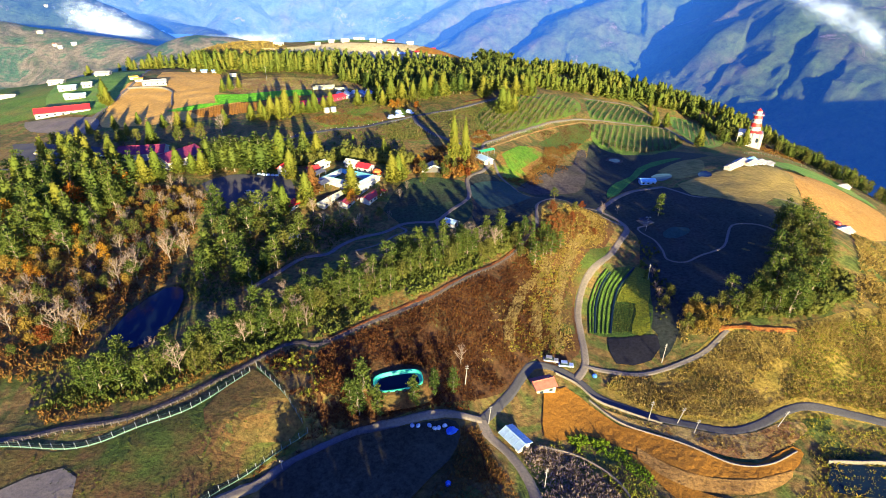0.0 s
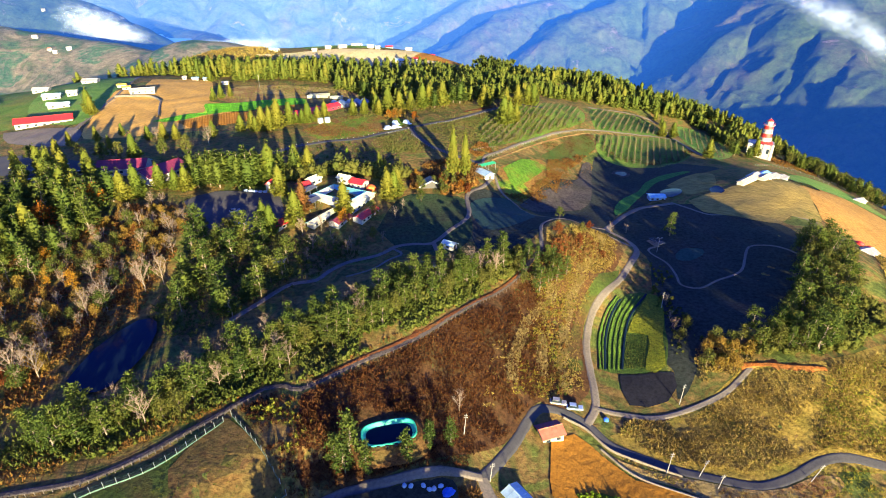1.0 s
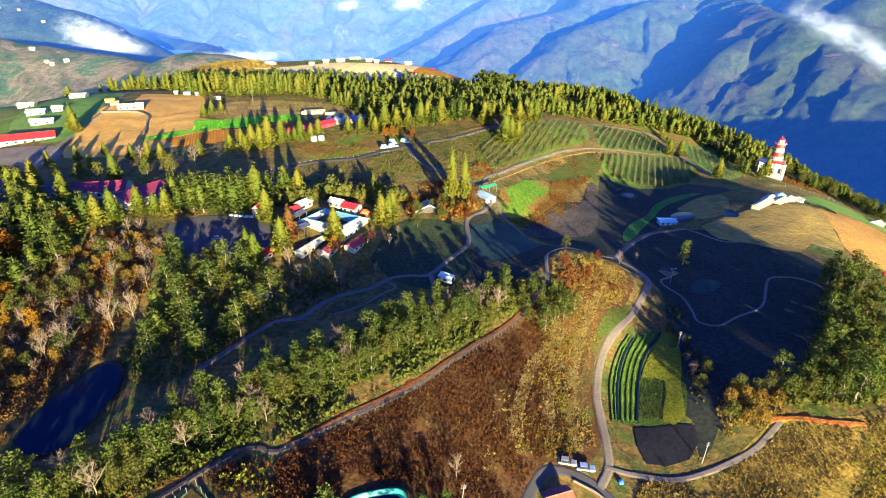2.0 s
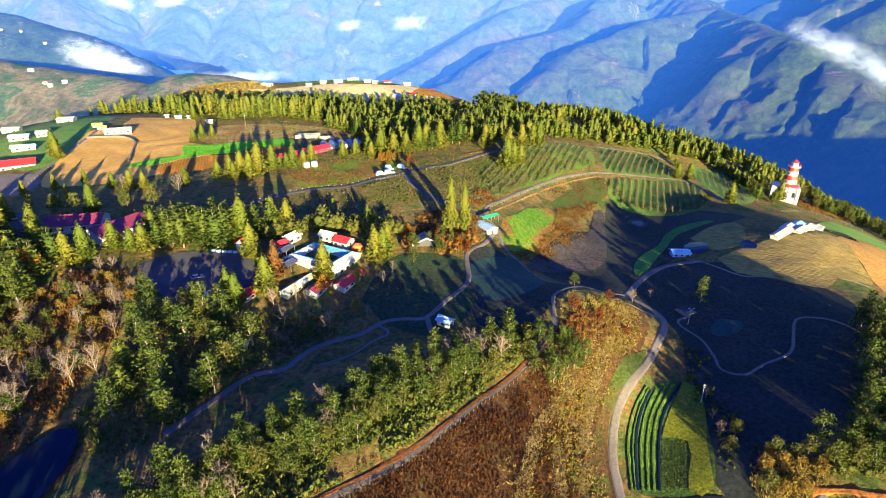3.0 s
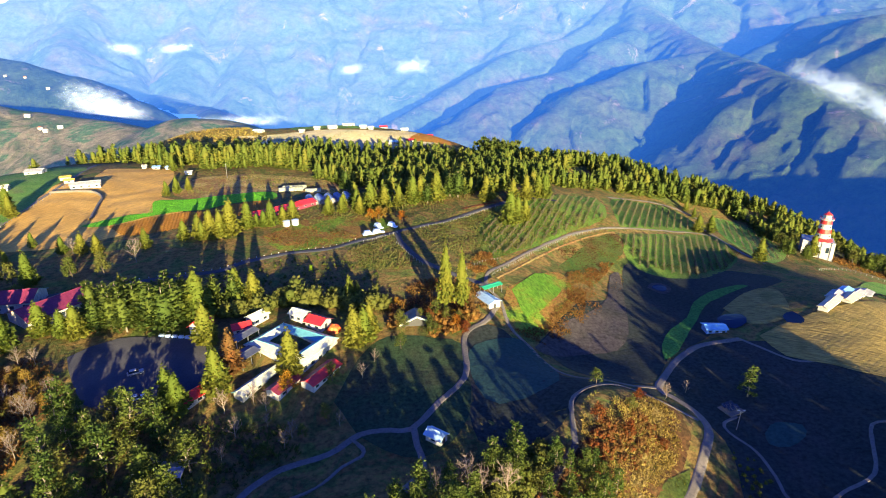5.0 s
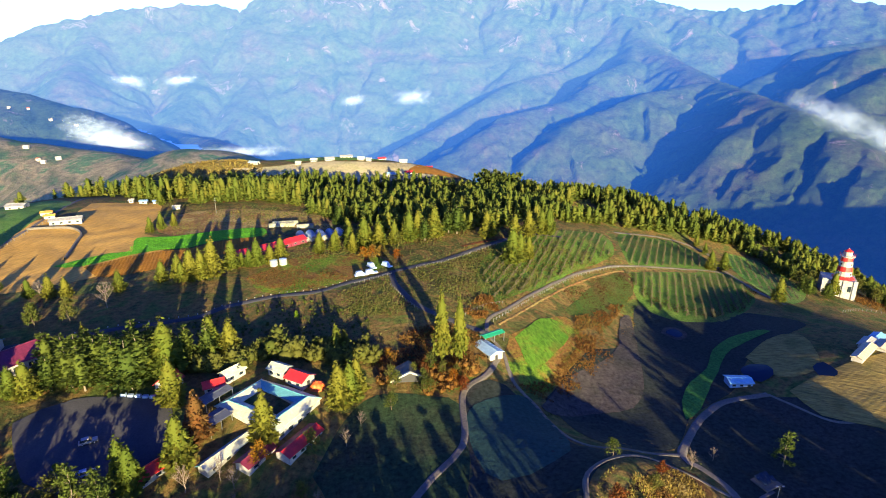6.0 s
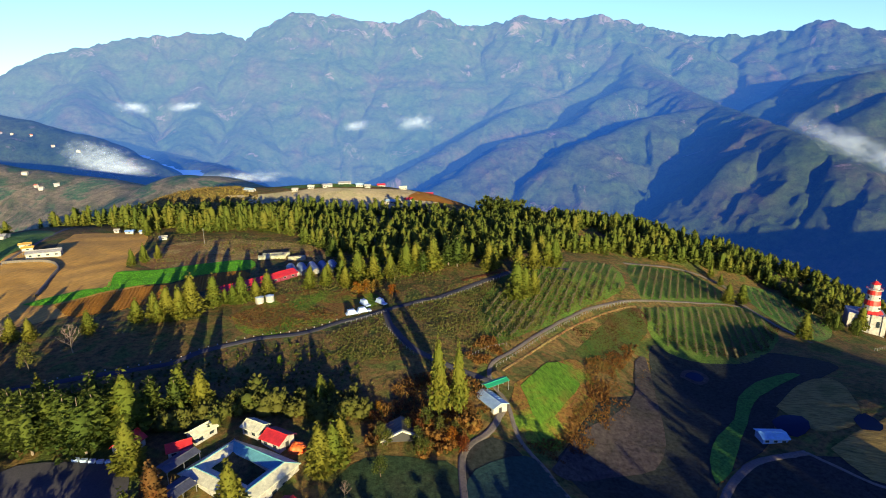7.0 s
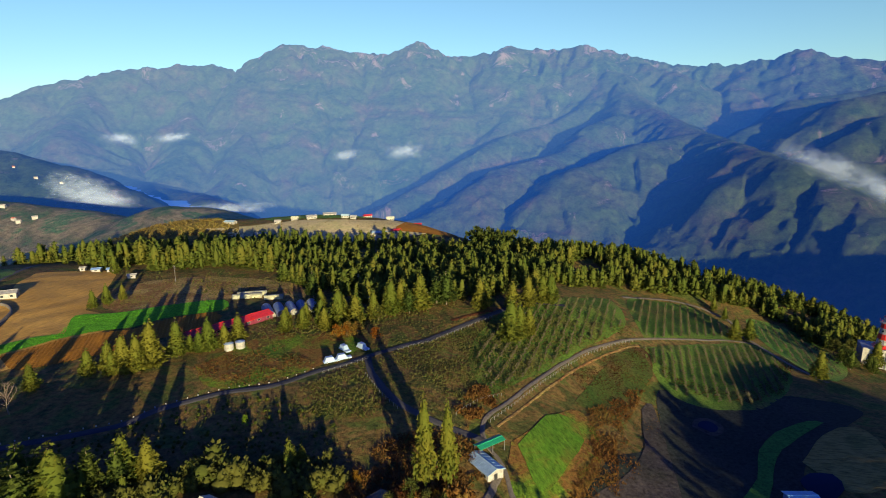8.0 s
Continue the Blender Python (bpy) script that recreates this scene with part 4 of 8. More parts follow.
# Drape that darkens the hollow floor where the knoll's shade belongs.
drape("field", [(79, 186), (84, 208), (76, 232), (95, 256), (122, 258), (150, 230), (146, 205), (128, 180), (112, 160), (96, 156), (90, 149), (84, 148), (79, 151), (78.5, 160), (80.5, 172)], M["hollow_grass"], "pasture below the knoll with its shade in the colour", "field", 0.05)
# Patch coloured darker in place of the shade east of the court.
drape("field", [(-26, 212), (-22, 230), (-14, 243), (2, 243), (11, 240), (12, 206), (0, 190), (-14, 196)], M["shade_meadow"], "green paddock darkened for shade between the court and the lane", "paddock", 0.06)
# Two drapes whose dark colour replaces shade by the plots and the mound.
drape("field", [(83, 185), (77.5, 172), (74, 160), (70.6, 147), (72, 144), (70, 134.6), (73.5, 136.5), (80, 146), (88, 156), (88.5, 168), (92, 188)], M["hollow_grass"], "grass darkened for shade beside the vegetable plots", "meadow", 0.09)
drape("field", [(12, 206), (14, 212), (38, 222), (47, 219), (60, 224), (70, 229), (73, 225), (64, 221), (52, 215), (42, 207), (35, 197), (26, 193), (14, 196)], M["hollow_grass"], "grass darkened for shade at the north foot of the mound", "meadow", 0.05)
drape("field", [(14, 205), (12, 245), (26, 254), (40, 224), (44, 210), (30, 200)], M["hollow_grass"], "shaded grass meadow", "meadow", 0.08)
drape("field", [(121.6, 288.4), (137.6, 302), (151.3, 306), (147.6, 289.1), (139.1, 273.5), (124, 271)], M["gold_crop"], "small golden stubble plot", "field", 0.15)
drape("field", [(122, 262), (138.3, 270), (170.9, 284), (200, 296), (185, 262), (175, 240), (160.5, 241), (150, 231), (135, 240), (124, 248)], M["gold_crop"], "golden stubble field in low sun", "field", 0.2, 0.9, None, lambda x, y: 0.018 * math.sin(3.4 * (y * 0.8 - x * 0.6 + 2.0 * math.sin(x / 21))))
drape("field", [(200, 298), (224, 322), (249, 317), (259, 286), (232, 245), (196, 222), (178, 236), (186, 262)], M["tan_strip"], "tan terraced bare field", "field", 0.15)
drape("field", [(205, 326), (235, 352), (257, 352), (268, 332), (266, 300), (252, 316), (226, 326)], M["lawn"], "green grass strip beside the tower road", "field", 0.2)
drape("field", [(98, 364), (166, 394), (168, 372), (164, 358), (145, 336), (126, 325), (100, 332)], M["orchard_grass"], "orchard ground with grassy strips", "orchard ground", 0.12)
drape("field", [(103, 372), (136, 388), (162, 398), (165, 412), (155, 436), (120, 432), (108, 410)], M["orchard_grass"], "upper orchard ground", "orchard ground", 0.12)
drape("field", [(174, 392), (176, 412), (186, 432), (205, 420), (206, 385), (190, 362), (178, 360)], M["lawn"], "green orchard slope", "orchard ground", 0.12)
drape("field", [(-290, 420), (-274, 462), (-236, 440), (-222, 385), (-208, 335), (-214, 318), (-250, 340)], M["lawn"], "green western fields behind the barns", "field", 0.15)
drape("field", [(-194, 585), (-120, 600), (-32, 600), (14, 590), (-25.8, 555), (-123, 556)], M["pale_field"], "dry far field at the plateau edge", "field", 0.2, 8)
drape("field", [(-150, 640), (-90, 650), (-40, 640), (-60, 610), (-140, 610)], M["lawn"], "green far field among houses", "field", 0.3, 8)
drape("field", [(-20, 600), (20, 596), (16, 570), (-26, 572)], M["ploughed"], "orange-brown far field", "field", 0.3, 8)
drape("field", [(-300, 590), (-297, 680), (-210, 660), (-160, 575), (-233, 560)], M["dry_grass"], "golden grass hump at the plateau edge", "hill", 0.2, 8)
drape("field", [(69.3, 196.5), (61.7, 192), (53, 179), (46.7, 167.9), (42, 157), (39.6, 145.9), (44.6, 146), (45.5, 156), (50, 169), (58, 180), (66, 190)], M["dull_grass"], "dark green grass verge along the lane", "verge", 0.22)
drape("field", [(24, 303), (33, 312), (68, 351), (97, 381), (100, 414), (84, 406), (54, 388), (34, 368), (20, 332)], M["orchard_grass"], "young orchard ground on the rough slope", "orchard ground", 0.12)
drape("field", [(-79.7, 321), (-71, 307), (-58.7, 304.5), (-51.4, 310), (-34, 320), (-31, 338), (-47.8, 349), (-62.9, 347), (-72, 332)], M["patchy_grass"], "green meadow with rusty weeds beside the plateau road", "meadow", 0.08)
drape("field", [(-52, 336), (-44, 346), (-34, 350), (-22, 340), (-24, 330), (-34, 322), (-46, 326)], M["patchy_grass"], "green grass beside the plateau road", "meadow", 0.14)
drape("pavement_yard", [(-223.5, 270), (-195.6, 270), (-165, 258), (-150, 256), (-160, 246), (-179.6, 243), (-204.5, 247)], M["asphalt"], "asphalt yard west of the guest houses", "yard", 0.2)
drape("pavement_barn_yard", [(-242.5, 308), (-214, 314), (-199, 308), (-192, 284), (-221.3, 288), (-236.6, 299)], M["concrete"], "pale bare yard before the long barn", "yard", 0.2)
drape("field", [(-410, 270), (-410, 430), (-330, 470), (-285, 445), (-262, 380), (-225, 335), (-246, 312), (-300, 280)], M["orchard_grass"], "green terraced plots west of the barns", "field", 0.1)
drape("ground_bare_earth", [(36.4, 247.8), (39.8, 244.5), (52, 249), (67.2, 254.3), (75, 266), (79, 280), (83, 296), (86.5, 310), (88.8, 325), (83.3, 320), (75, 296), (68, 285), (61, 277), (50.5, 268), (43, 259)], M["bare_earth"], "bare grey-brown earth bed in the hollow", "bare earth", 0.2)
drape("ground_ring", [(99, 313.5), (102.5, 308), (107, 308.5), (110.5, 314), (107.5, 319), (102, 318.5)], M["bare_earth"], "pale earth ring round a tiny pool", "earth ring", 0.24)
drape("water_ring_pool", [(101, 313.5), (103.5, 310), (106.5, 310.5), (108.3, 314), (106.5, 317), (103, 316.6)], M["water"], "tiny dark pool in an earth ring", "pool", 0.34)
drape("field", [(12.5, 233.7), (15.1, 240.7), (29.5, 250.6), (35.2, 246.3), (40, 224.5), (34.1, 213.8), (20.5, 208.6), (14.1, 218.4)], M["blue_shade_meadow"], "green meadow tinted blue for the shade", "meadow", 0.16)
drape("field", [(143.7, 310.6), (140, 313.5), (124.8, 307.2), (113.7, 297.4), (104, 282.2), (93.9, 272.2), (85.6, 260), (82.5, 249.5), (89.8, 254.8), (97, 265.5), (104.1, 275.2), (116.2, 292.1), (129.1, 302)], M["clover"], "bright green crescent of clover in the pasture", "meadow", 0.26)
drape("water_shed_pond", [(114.4, 278.3), (119.4, 282), (125, 279.9), (123.4, 272.7), (116.4, 268.4), (113.5, 272.8)], M["water"], "dark pond behind the blue shed", "pond", 0.4)
drape("pavement_slab", [(-96, 60), (-92, 71), (-81, 77.5), (-74.5, 70), (-80, 55)], M["concrete"], "bare concrete yard slab", "slab", 0.22)

# reservoir with a pale concrete rim
drape("water_reservoir", [(-52, 64), (-45, 73), (-40, 79), (-34.5, 85.6), (-28.5, 89.8), (-21.5, 93.8), (-11.5, 96.6), (0.5, 99.2), (4, 97), (3, 90.2), (-1.5, 83), (-7.5, 76), (-12, 64), (-30, 58)], M["liner"], "dark empty reservoir bed with black liner", "reservoir", level=-22.6)
ribbon("pavement_reservoir_rim", [(-54, 60), (-46.2, 73), (-42, 78.6), (-36.5, 85.8), (-29.6, 91), (-22.2, 95.2), (-11.7, 98.1), (0.2, 100.8), (9.9, 101)], 2.3, M["concrete"], "concrete walkway along the reservoir rim", "walkway", lift=0.5)
drape("water_pond", [(-97, 123), (-97.5, 136.5), (-92.2, 150), (-86.3, 149.5), (-82.5, 137), (-84, 121.5), (-90.8, 118.5)], M["water"], "deep blue pond among trees", "pond", level=-15.0)
ribbon("ground_leaf_litter", [(-33, 122.5), (-22.5, 129.8), (-3.2, 142.3), (16.4, 168.2), (29.3, 183.3)], 1.2, M["leaf_litter"], "orange leaf litter bank beside the ridge track", "leaf litter", lift=0.2, ragged=0.7)
ribbon("ground_leaf_litter", [(90, 141.5), (97, 140.6), (104, 138.4), (112, 137.2)], 2.0, M["red_earth"], "bare red-orange earth bank below the knoll", "earth bank", lift=0.25, ragged=0.9)
drape("field", [(46, 122), (72, 130.5), (93.4, 142), (111.5, 140), (157.2, 158), (178, 150), (150, 100), (123.6, 106), (100, 110), (81.8, 105), (62.5, 109)], M["dry_grass"], "dry yellow-green grass slope above the road", "slope", 0.05)
drape("field", [(29, 180), (68, 222), (74, 208), (56, 180), (47, 160), (44, 136), (27, 129)], M["rust_ground"], "golden grass bank along the lane", "slope", 0.05)
drape("field", [(-35, 118), (-4, 139), (29, 180), (36, 150), (36, 136), (25, 126), (16, 112), (0, 104), (-30, 96)], M["rust_ground"], "rusty bramble ground below the ridge", "slope", 0.05)
ribbon("ground_earth_bank", [(26.5, 288.5), (35, 299.6), (45, 313.7), (59, 332.6), (74, 347.6), (89, 359.6), (98, 365)], 1.2, M["rough_grass"], "tan earth bank below the farm road", "earth bank", lift=0.1, ragged=0.4)
ribbon("ground_earth_bank", [(14, 361), (22, 367), (33, 374)], 2.4, M["leaf_litter"], "orange earth strip beside the plateau road", "earth bank", lift=0.15, ragged=0.5)

# ---- vegetation: shapes ----
def sprays(centre, out, length, width, rng, droop=0.35):
    """Leafy sprays as bent quads: centres, outward directions, sizes."""
    n = len(centre)
    up = np.tile([0.0, 0, 1], (n, 1))
    d = out + rng.normal(0, 0.35, (n, 3)) - up * droop
    d /= np.linalg.norm(d, axis=1)[:, None]
    t = np.cross(d, up + rng.normal(0, 0.45, (n, 3)))
    t /= np.linalg.norm(t, axis=1)[:, None] + 1e-6
    l, w = length[:, None] * d, width[:, None] * t
    lift = np.cross(t, d) * width[:, None] * 0.35
    quad = np.stack([centre - l * 0.5, centre + w * 0.5 - lift * 0.5, centre + l * 0.6, centre - w * 0.5 - lift * 0.5], 1)
    return quad.reshape(-1, 3), np.arange(n * 4).reshape(n, 4)


def join(*pieces):
    vs, fs, off = [], [], 0
    for v, f in pieces:
        vs.append(v)
        fs.append(f + off)
        off += len(v)
    return np.concatenate(vs), np.concatenate(fs)


def lump(centre, radii, sides, rows):
    """A closed dark core inside a crown, in quads."""
    th, ph = np.meshgrid(np.linspace(0, 2 * np.pi, sides, endpoint=False), np.linspace(0.05, np.pi - 0.05, rows))
    v = np.stack([np.cos(th) * np.sin(ph), np.sin(th) * np.sin(ph), np.cos(ph)], -1).reshape(-1, 3) * radii + centre
    i, j = np.meshgrid(np.arange(rows - 1), np.arange(sides), indexing="ij")
    a, b = (i * sides + j).ravel(), (i * sides + (j + 1) % sides).ravel()
    return v, np.stack([a, a + sides, b + sides, b], 1)


def cedar_crown(seed, n=620, h=14.0, r=3.3, low=0.06, size=1.0, taper=0.82):
    """A narrow cone with uneven whorls, unit of metres."""
    rng = np.random.default_rng(seed)
    u = 1 - np.sqrt(rng.uniform(0, 1, n))
    u = low + (1 - low) * np.clip(u * 1.02, 0, 1)
    th = rng.uniform(0, 2 * np.pi, n)
    lobes = 1 + 0.16 * np.sin(3 * th + seed + 9 * u) + 0.13 * np.sin(23 * u + 2 * th) + 0.1 * np.sin(7 * th + 31 * u)
    rad = r * (1 - u) ** taper * np.clip(u / 0.16, 0.55, 1) * lobes * rng.uniform(0.72, 1.08, n) + 0.08
    c = np.column_stack([rad * np.cos(th), rad * np.sin(th), u * h + rng.normal(0, 0.12, n)])
    out = np.column_stack([np.cos(th), np.sin(th), np.full(n, 0.15)])
    s = size * (0.55 + 0.5 * (1 - u)) * rng.uniform(0.7, 1.3, n)
    core = lump(np.array([0, 0, h * 0.46]), np.array([r * 0.5, r * 0.5, h * 0.42]), 7, 5)
    return join(sprays(c, out, s * 1.15, s * 0.8, rng), core)


def pad_crown(seed, pads, n_each, size, top, spread, flat=0.45, low=0.45, core=True):
    """A crown of separate leaf pads on limbs: pines and broadleaf trees."""
    rng = np.random.default_rng(seed)
    pieces, tips = [], []
    for i in range(pads):
        u = (i + 0.5) / pads
        z = top * (low + (1 - low) * u) * rng.uniform(0.94, 1.04)
        reach = spread * (1.05 - u) ** 0.55 * rng.uniform(0.25, 1.0)
        th = i * 2.4 + rng.normal(0, 0.4)
        c = np.array([reach * math.cos(th), reach * math.sin(th), z])
        tips.append(c)
        rr = spread * rng.uniform(0.30, 0.48)
        d = rng.normal(0, 1, (n_each, 3))
        d /= np.linalg.norm(d, axis=1)[:, None]
        p = c + d * np.array([rr, rr, rr * flat]) * rng.uniform(0.4, 1.22, (n_each, 1))
        s = size * rng.uniform(0.7, 1.35, n_each)
        pieces.append(sprays(p, d + [0, 0, 0.35], s, s * 0.75, rng, 0.1))
        if core:
            pieces.append(lump(c - [0, 0, rr * flat * 0.2], np.array([rr * 0.42, rr * 0.42, rr * flat * 0.4]), 5, 3))
    return join(*pieces), tips


def layered_crown(seed, h=10.0, r=3.1, whorls=11, leaf=0.46):
    """A broad conifer: flat sprays on whorls of level limbs, with gaps between the layers."""
    rng = np.random.default_rng(seed)
    at, out = [], []
    for w in range(whorls):
        u = (w + rng.uniform(-0.2, 0.2)) / whorls
        z, limbs = h * (0.15 + 0.84 * u), max(3, round(8 * (1 - 0.6 * u)))
        for k in range(limbs):
            th = 2 * np.pi * (k + rng.uniform(-0.3, 0.3)) / limbs + w * 1.3
            reach = (r * (1 - max(u, 0)) ** 0.7 + 0.3) * rng.uniform(0.65, 1.12)
            n = int(5 + 11 * (1 - u))
            s = np.sqrt(rng.uniform(0.06, 1, n))
            a = th + rng.normal(0, 0.24, n) * (1.2 - 0.5 * s)
            at.append(np.column_stack([s * reach * np.cos(a), s * reach * np.sin(a), z + 0.10 * s * reach + rng.normal(0, 0.10, n)]))
            out.append(np.column_stack([np.cos(a), np.sin(a), np.full(n, 0.12)]))
    c, d = np.concatenate(at), np.concatenate(out)
    size = leaf * rng.uniform(0.7, 1.35, len(c))
    core = lump(np.array([0, 0, h * 0.46]), np.array([r * 0.38, r * 0.38, h * 0.36]), 7, 5)
    return join(sprays(c, d, size * 1.5, size, rng, 0.08), core)


def trunk_bm(height, r, tips=(), seed=0, lean=0.3):
    bm, rng = bmesh.new(), random.Random(seed)
    p, n = Vector((0, 0, -0.4)), 4
    for i in range(n):
        q = Vector((rng.uniform(-lean, lean), rng.uniform(-lean, lean), height * (i + 1) / n))
        rod(bm, p, q, r * (1 - 0.8 * i / n), r * (1 - 0.8 * (i + 1) / n), 6)
        p = q
    for t in tips:
        z = max(height * 0.25, t[2] - 0.35 * math.hypot(t[0], t[1]) - 0.4)
        rod(bm, (0, 0, min(z, height * 0.96)), t, r * 0.34, r * 0.1, 4)
    return bm


def bare_crown(seed, h=8.0, spread=3.0, twigs=90):
    """Bare limbs and twigs, as one bmesh."""
    bm, rng = bmesh.new(), random.Random(seed)
    ends = []
    for i in range(9):
        th, z = i * 2.4 + rng.uniform(-0.4, 0.4), h * (0.28 + 0.07 * i)
        reach = spread * rng.uniform(0.6, 1.0) * (1.1 - 0.07 * i)
        a, b = Vector((0, 0, z * 0.8)), Vector((reach * math.cos(th), reach * math.sin(th), min(h, z + h * 0.3)))
        rod(bm, a, b, 0.07, 0.03, 4)
        ends.append((a, b))
    for i in range(twigs):
        a, b = ends[i % len(ends)]
        s = a.lerp(b, rng.uniform(0.3, 1.0))
        e = s + Vector((rng.uniform(-1, 1), rng.uniform(-1, 1), rng.uniform(0.3, 1.3))) * spread * 0.36
        rod(bm, s, e, 0.035, 0.012, 3)
        f = s.lerp(e, 0.5)
        for _ in range(2):
            rod(bm, f, f + Vector((rng.uniform(-1, 1), rng.uniform(-1, 1), rng.uniform(0.2, 1))) * spread * 0.22, 0.02, 0.008, 3)
    return bm


def make_tree(kind, label, category, group, crown, mat, trunk, bark):
    root = new(kind)
    tagged(root, label, category, group)
    t = new("trunk", from_bm("trunk", trunk, bark))
    t.parent = root
    c = new("crown", mesh_of("crown", *crown, mat) if isinstance(crown, tuple) else from_bm("crown", crown, mat))
    c.parent = root
    return root


def cedar(seed, mat="cedar", h=14.0, r=3.3, label="tall cone-shaped yellow-green cedar", n=600, low=0.06):
    return make_tree("cedar_tree", label, "tree", "cedars", cedar_crown(seed, n, h, r, low), M[mat], trunk_bm(h * 0.9, 0.26, seed=seed, lean=0.1), M["bark"])


def pine(seed, mat="pine", h=10.0, label="spreading green pine with layered limbs", n=48, leaf=0.44):
    crown, tips = pad_crown(seed, 17, n, leaf, h, 2.8, 0.34, 0.16)
    return make_tree("pine_tree", label, "tree", "pines", crown, M[mat], trunk_bm(h * 0.92, 0.2, tips, seed), M["pale_bark"])


def layered(seed, h=10.0, r=3.1):
    return make_tree("pine_tree", "broad dark green conifer with level layered limbs", "tree", "layered conifers", layered_crown(seed, h, r), M["pine"], trunk_bm(h * 0.95, 0.2, (), seed, 0.1), M["pale_bark"])


def leafy(seed, mat="broadleaf", h=8.0, label="rounded dull green broadleaf tree", spread=2.9, n=60, leaf=0.42):
    crown, tips = pad_crown(seed, 13, n, leaf, h, spread, 0.75, 0.3)
    return make_tree("broadleaf_tree", label, "tree", "broadleaf trees", crown, M[mat], trunk_bm(h * 0.8, 0.18, tips, seed), M["bark"])


def bare(seed, h=8.0, label="bare grey deciduous tree with fine twigs"):
    return make_tree("bare_tree", label, "tree", "bare trees", bare_crown(seed, h), M["twig"], trunk_bm(h * 0.8, 0.16, (), seed), M["pale_bark"])


class Kinds:
    """Tree kinds: the first of a kind stands where it is first planted, the others are copies."""
    def __init__(self, rng):
        self.rng, self.made = rng, {}

    def plant(self, build, x, y, size, fat=1.0):
        m = pose(x, y, gz(x, y) - 0.1, 0, 0, self.rng.uniform(0, 360)) @ Matrix.Diagonal((size * fat, size * fat, size, 1))
        if build not in self.made:
            self.made[build] = build[0](build[1], **dict(build[2]))
            self.made[build].matrix_basis = m
        else:
            first = self.made[build]
            keep = first.scale.copy()
            first.scale = (1, 1, 1)
            copy_thing(first, m)
            first.scale = keep


wood = Kinds(random.Random(5))
CEDARS = [(cedar, s, ()) for s in (1, 2, 3, 4)]
PINES = [(pine, s, ()) for s in (21, 22, 23, 24)]
LEAFY = [(leafy, s, ()) for s in (31, 32, 33)]
FAR_PINES = [(layered, s, (("r", r),)) for s, r in ((26, 3.3), (27, 2.8), (28, 3.0), (29, 2.5))]
RUST_CEDAR = (cedar, 14, (("mat", "rust"), ("label", "rust-red cone-shaped conifer beside the court")))
BARE_FOOT = [(cedar, s, (("low", 0.17), ("label", "tall slender cedar with a bare lower trunk"))) for s in (15, 16)]
FAR_LEAFY = [(leafy, s, (("n", 38), ("leaf", 0.6))) for s in (36, 37)]
GOLDEN = [(leafy, s, (("mat", "golden"), ("label", "golden-brown bushy shrub on the bank"), ("h", 6.0))) for s in (65, 66)]
AUTUMN = [(leafy, s, (("mat", "autumn"), ("label", "rounded orange autumn broadleaf tree"))) for s in (41, 42)]
RUST = [(leafy, s, (("mat", "rust"), ("label", "small rust-red autumn tree"), ("h", 6.0))) for s in (45, 46)]
BARES = [(bare, s, ()) for s in (51, 52, 53)]
LIME = [(leafy, 61, (("mat", "lime"), ("label", "bright lime-green round shrub"), ("h", 6.0)))]


def grove(poly, gap, mix, low, high, seed, keep_out=()):
    rng = random.Random(seed)
    for x, y in scatter(poly, gap, np.random.default_rng(seed)):
        if any(inside(k, np.array([x]), np.array([y]))[0] for k in keep_out):
            continue
        kinds = rng.choices([m[0] for m in mix], [m[1] for m in mix])[0]
        wood.plant(rng.choice(kinds), float(x), float(y), rng.uniform(low, high), rng.uniform(0.9, 1.15))


# single cedars: x, y, height
CEDARS_YARD = [(-129.9, 219.5, 14), (-125.6, 223.1, 15), (-120.7, 232.1, 12), (-114, 231.8, 10), (-109.4, 231.7, 12), (-69.2, 258, 15), (-62.8, 257.6, 14), (-70, 233.1, 15.5), (-58.7, 212.5, 16), (-69.6, 206.8, 13.5), (-66.5, 204.9, 13.5), (-40.5, 221.5, 15.5), (-23.7, 235.4, 15), (-19.7, 241.9, 13), (-21, 238, 14), (-27.8, 267.6, 6)]
CEDARS_ROW = [(-111.7, 311.1, 10), (-106.4, 314.3, 11.5), (-104, 312, 9), (-100.4, 313, 15), (-96.5, 314.5, 14), (-92.9, 317.5, 18), (-88.8, 327.5, 14.5), (-86, 331.6, 7), (-82.3, 331.2, 9), (-79.2, 332.5, 13.5), (-74, 334.8, 10), (-70.9, 340.9, 11.5), (-55.4, 351, 10), (-49, 355, 9.7), (-140.2, 293.9, 9), (-146.5, 293.7, 9.5), (-154.9, 293.7, 8), (-123.4, 300.4, 9.5), (-57.7, 407.9, 11), (-45, 372, 12), (-20, 364, 13), (-39.2, 352.5, 10.5), (-26.9, 360.5, 14), (-12.7, 368.7, 17)]
CEDARS_FAR = [(-41.5, 357.6, 12.5), (-34.2, 357.4, 17), (-27, 357.1, 14.5), (-13.7, 369.9, 15.5), (-8.8, 373.2, 14.5), (0.2, 372.6, 18), (27.3, 373.2, 15.5), (38, 346.6, 19), (42, 350.2, 15.5), (30.1, 376.7, 13), (50.4, 380.6, 16), (58.1, 385.9, 15), (62.5, 387.5, 16.5), (158.2, 395.9, 12), (167.4, 399.1, 12), (176.6, 359.3, 14), (222, 384, 14)]
rng = random.Random(9)
for x, y, h in CEDARS_YARD + CEDARS_ROW + CEDARS_FAR:
    wood.plant(rng.choice(CEDARS), x, y, h / 14 * 1.08, 1.05 if h > 12 else 1.2)
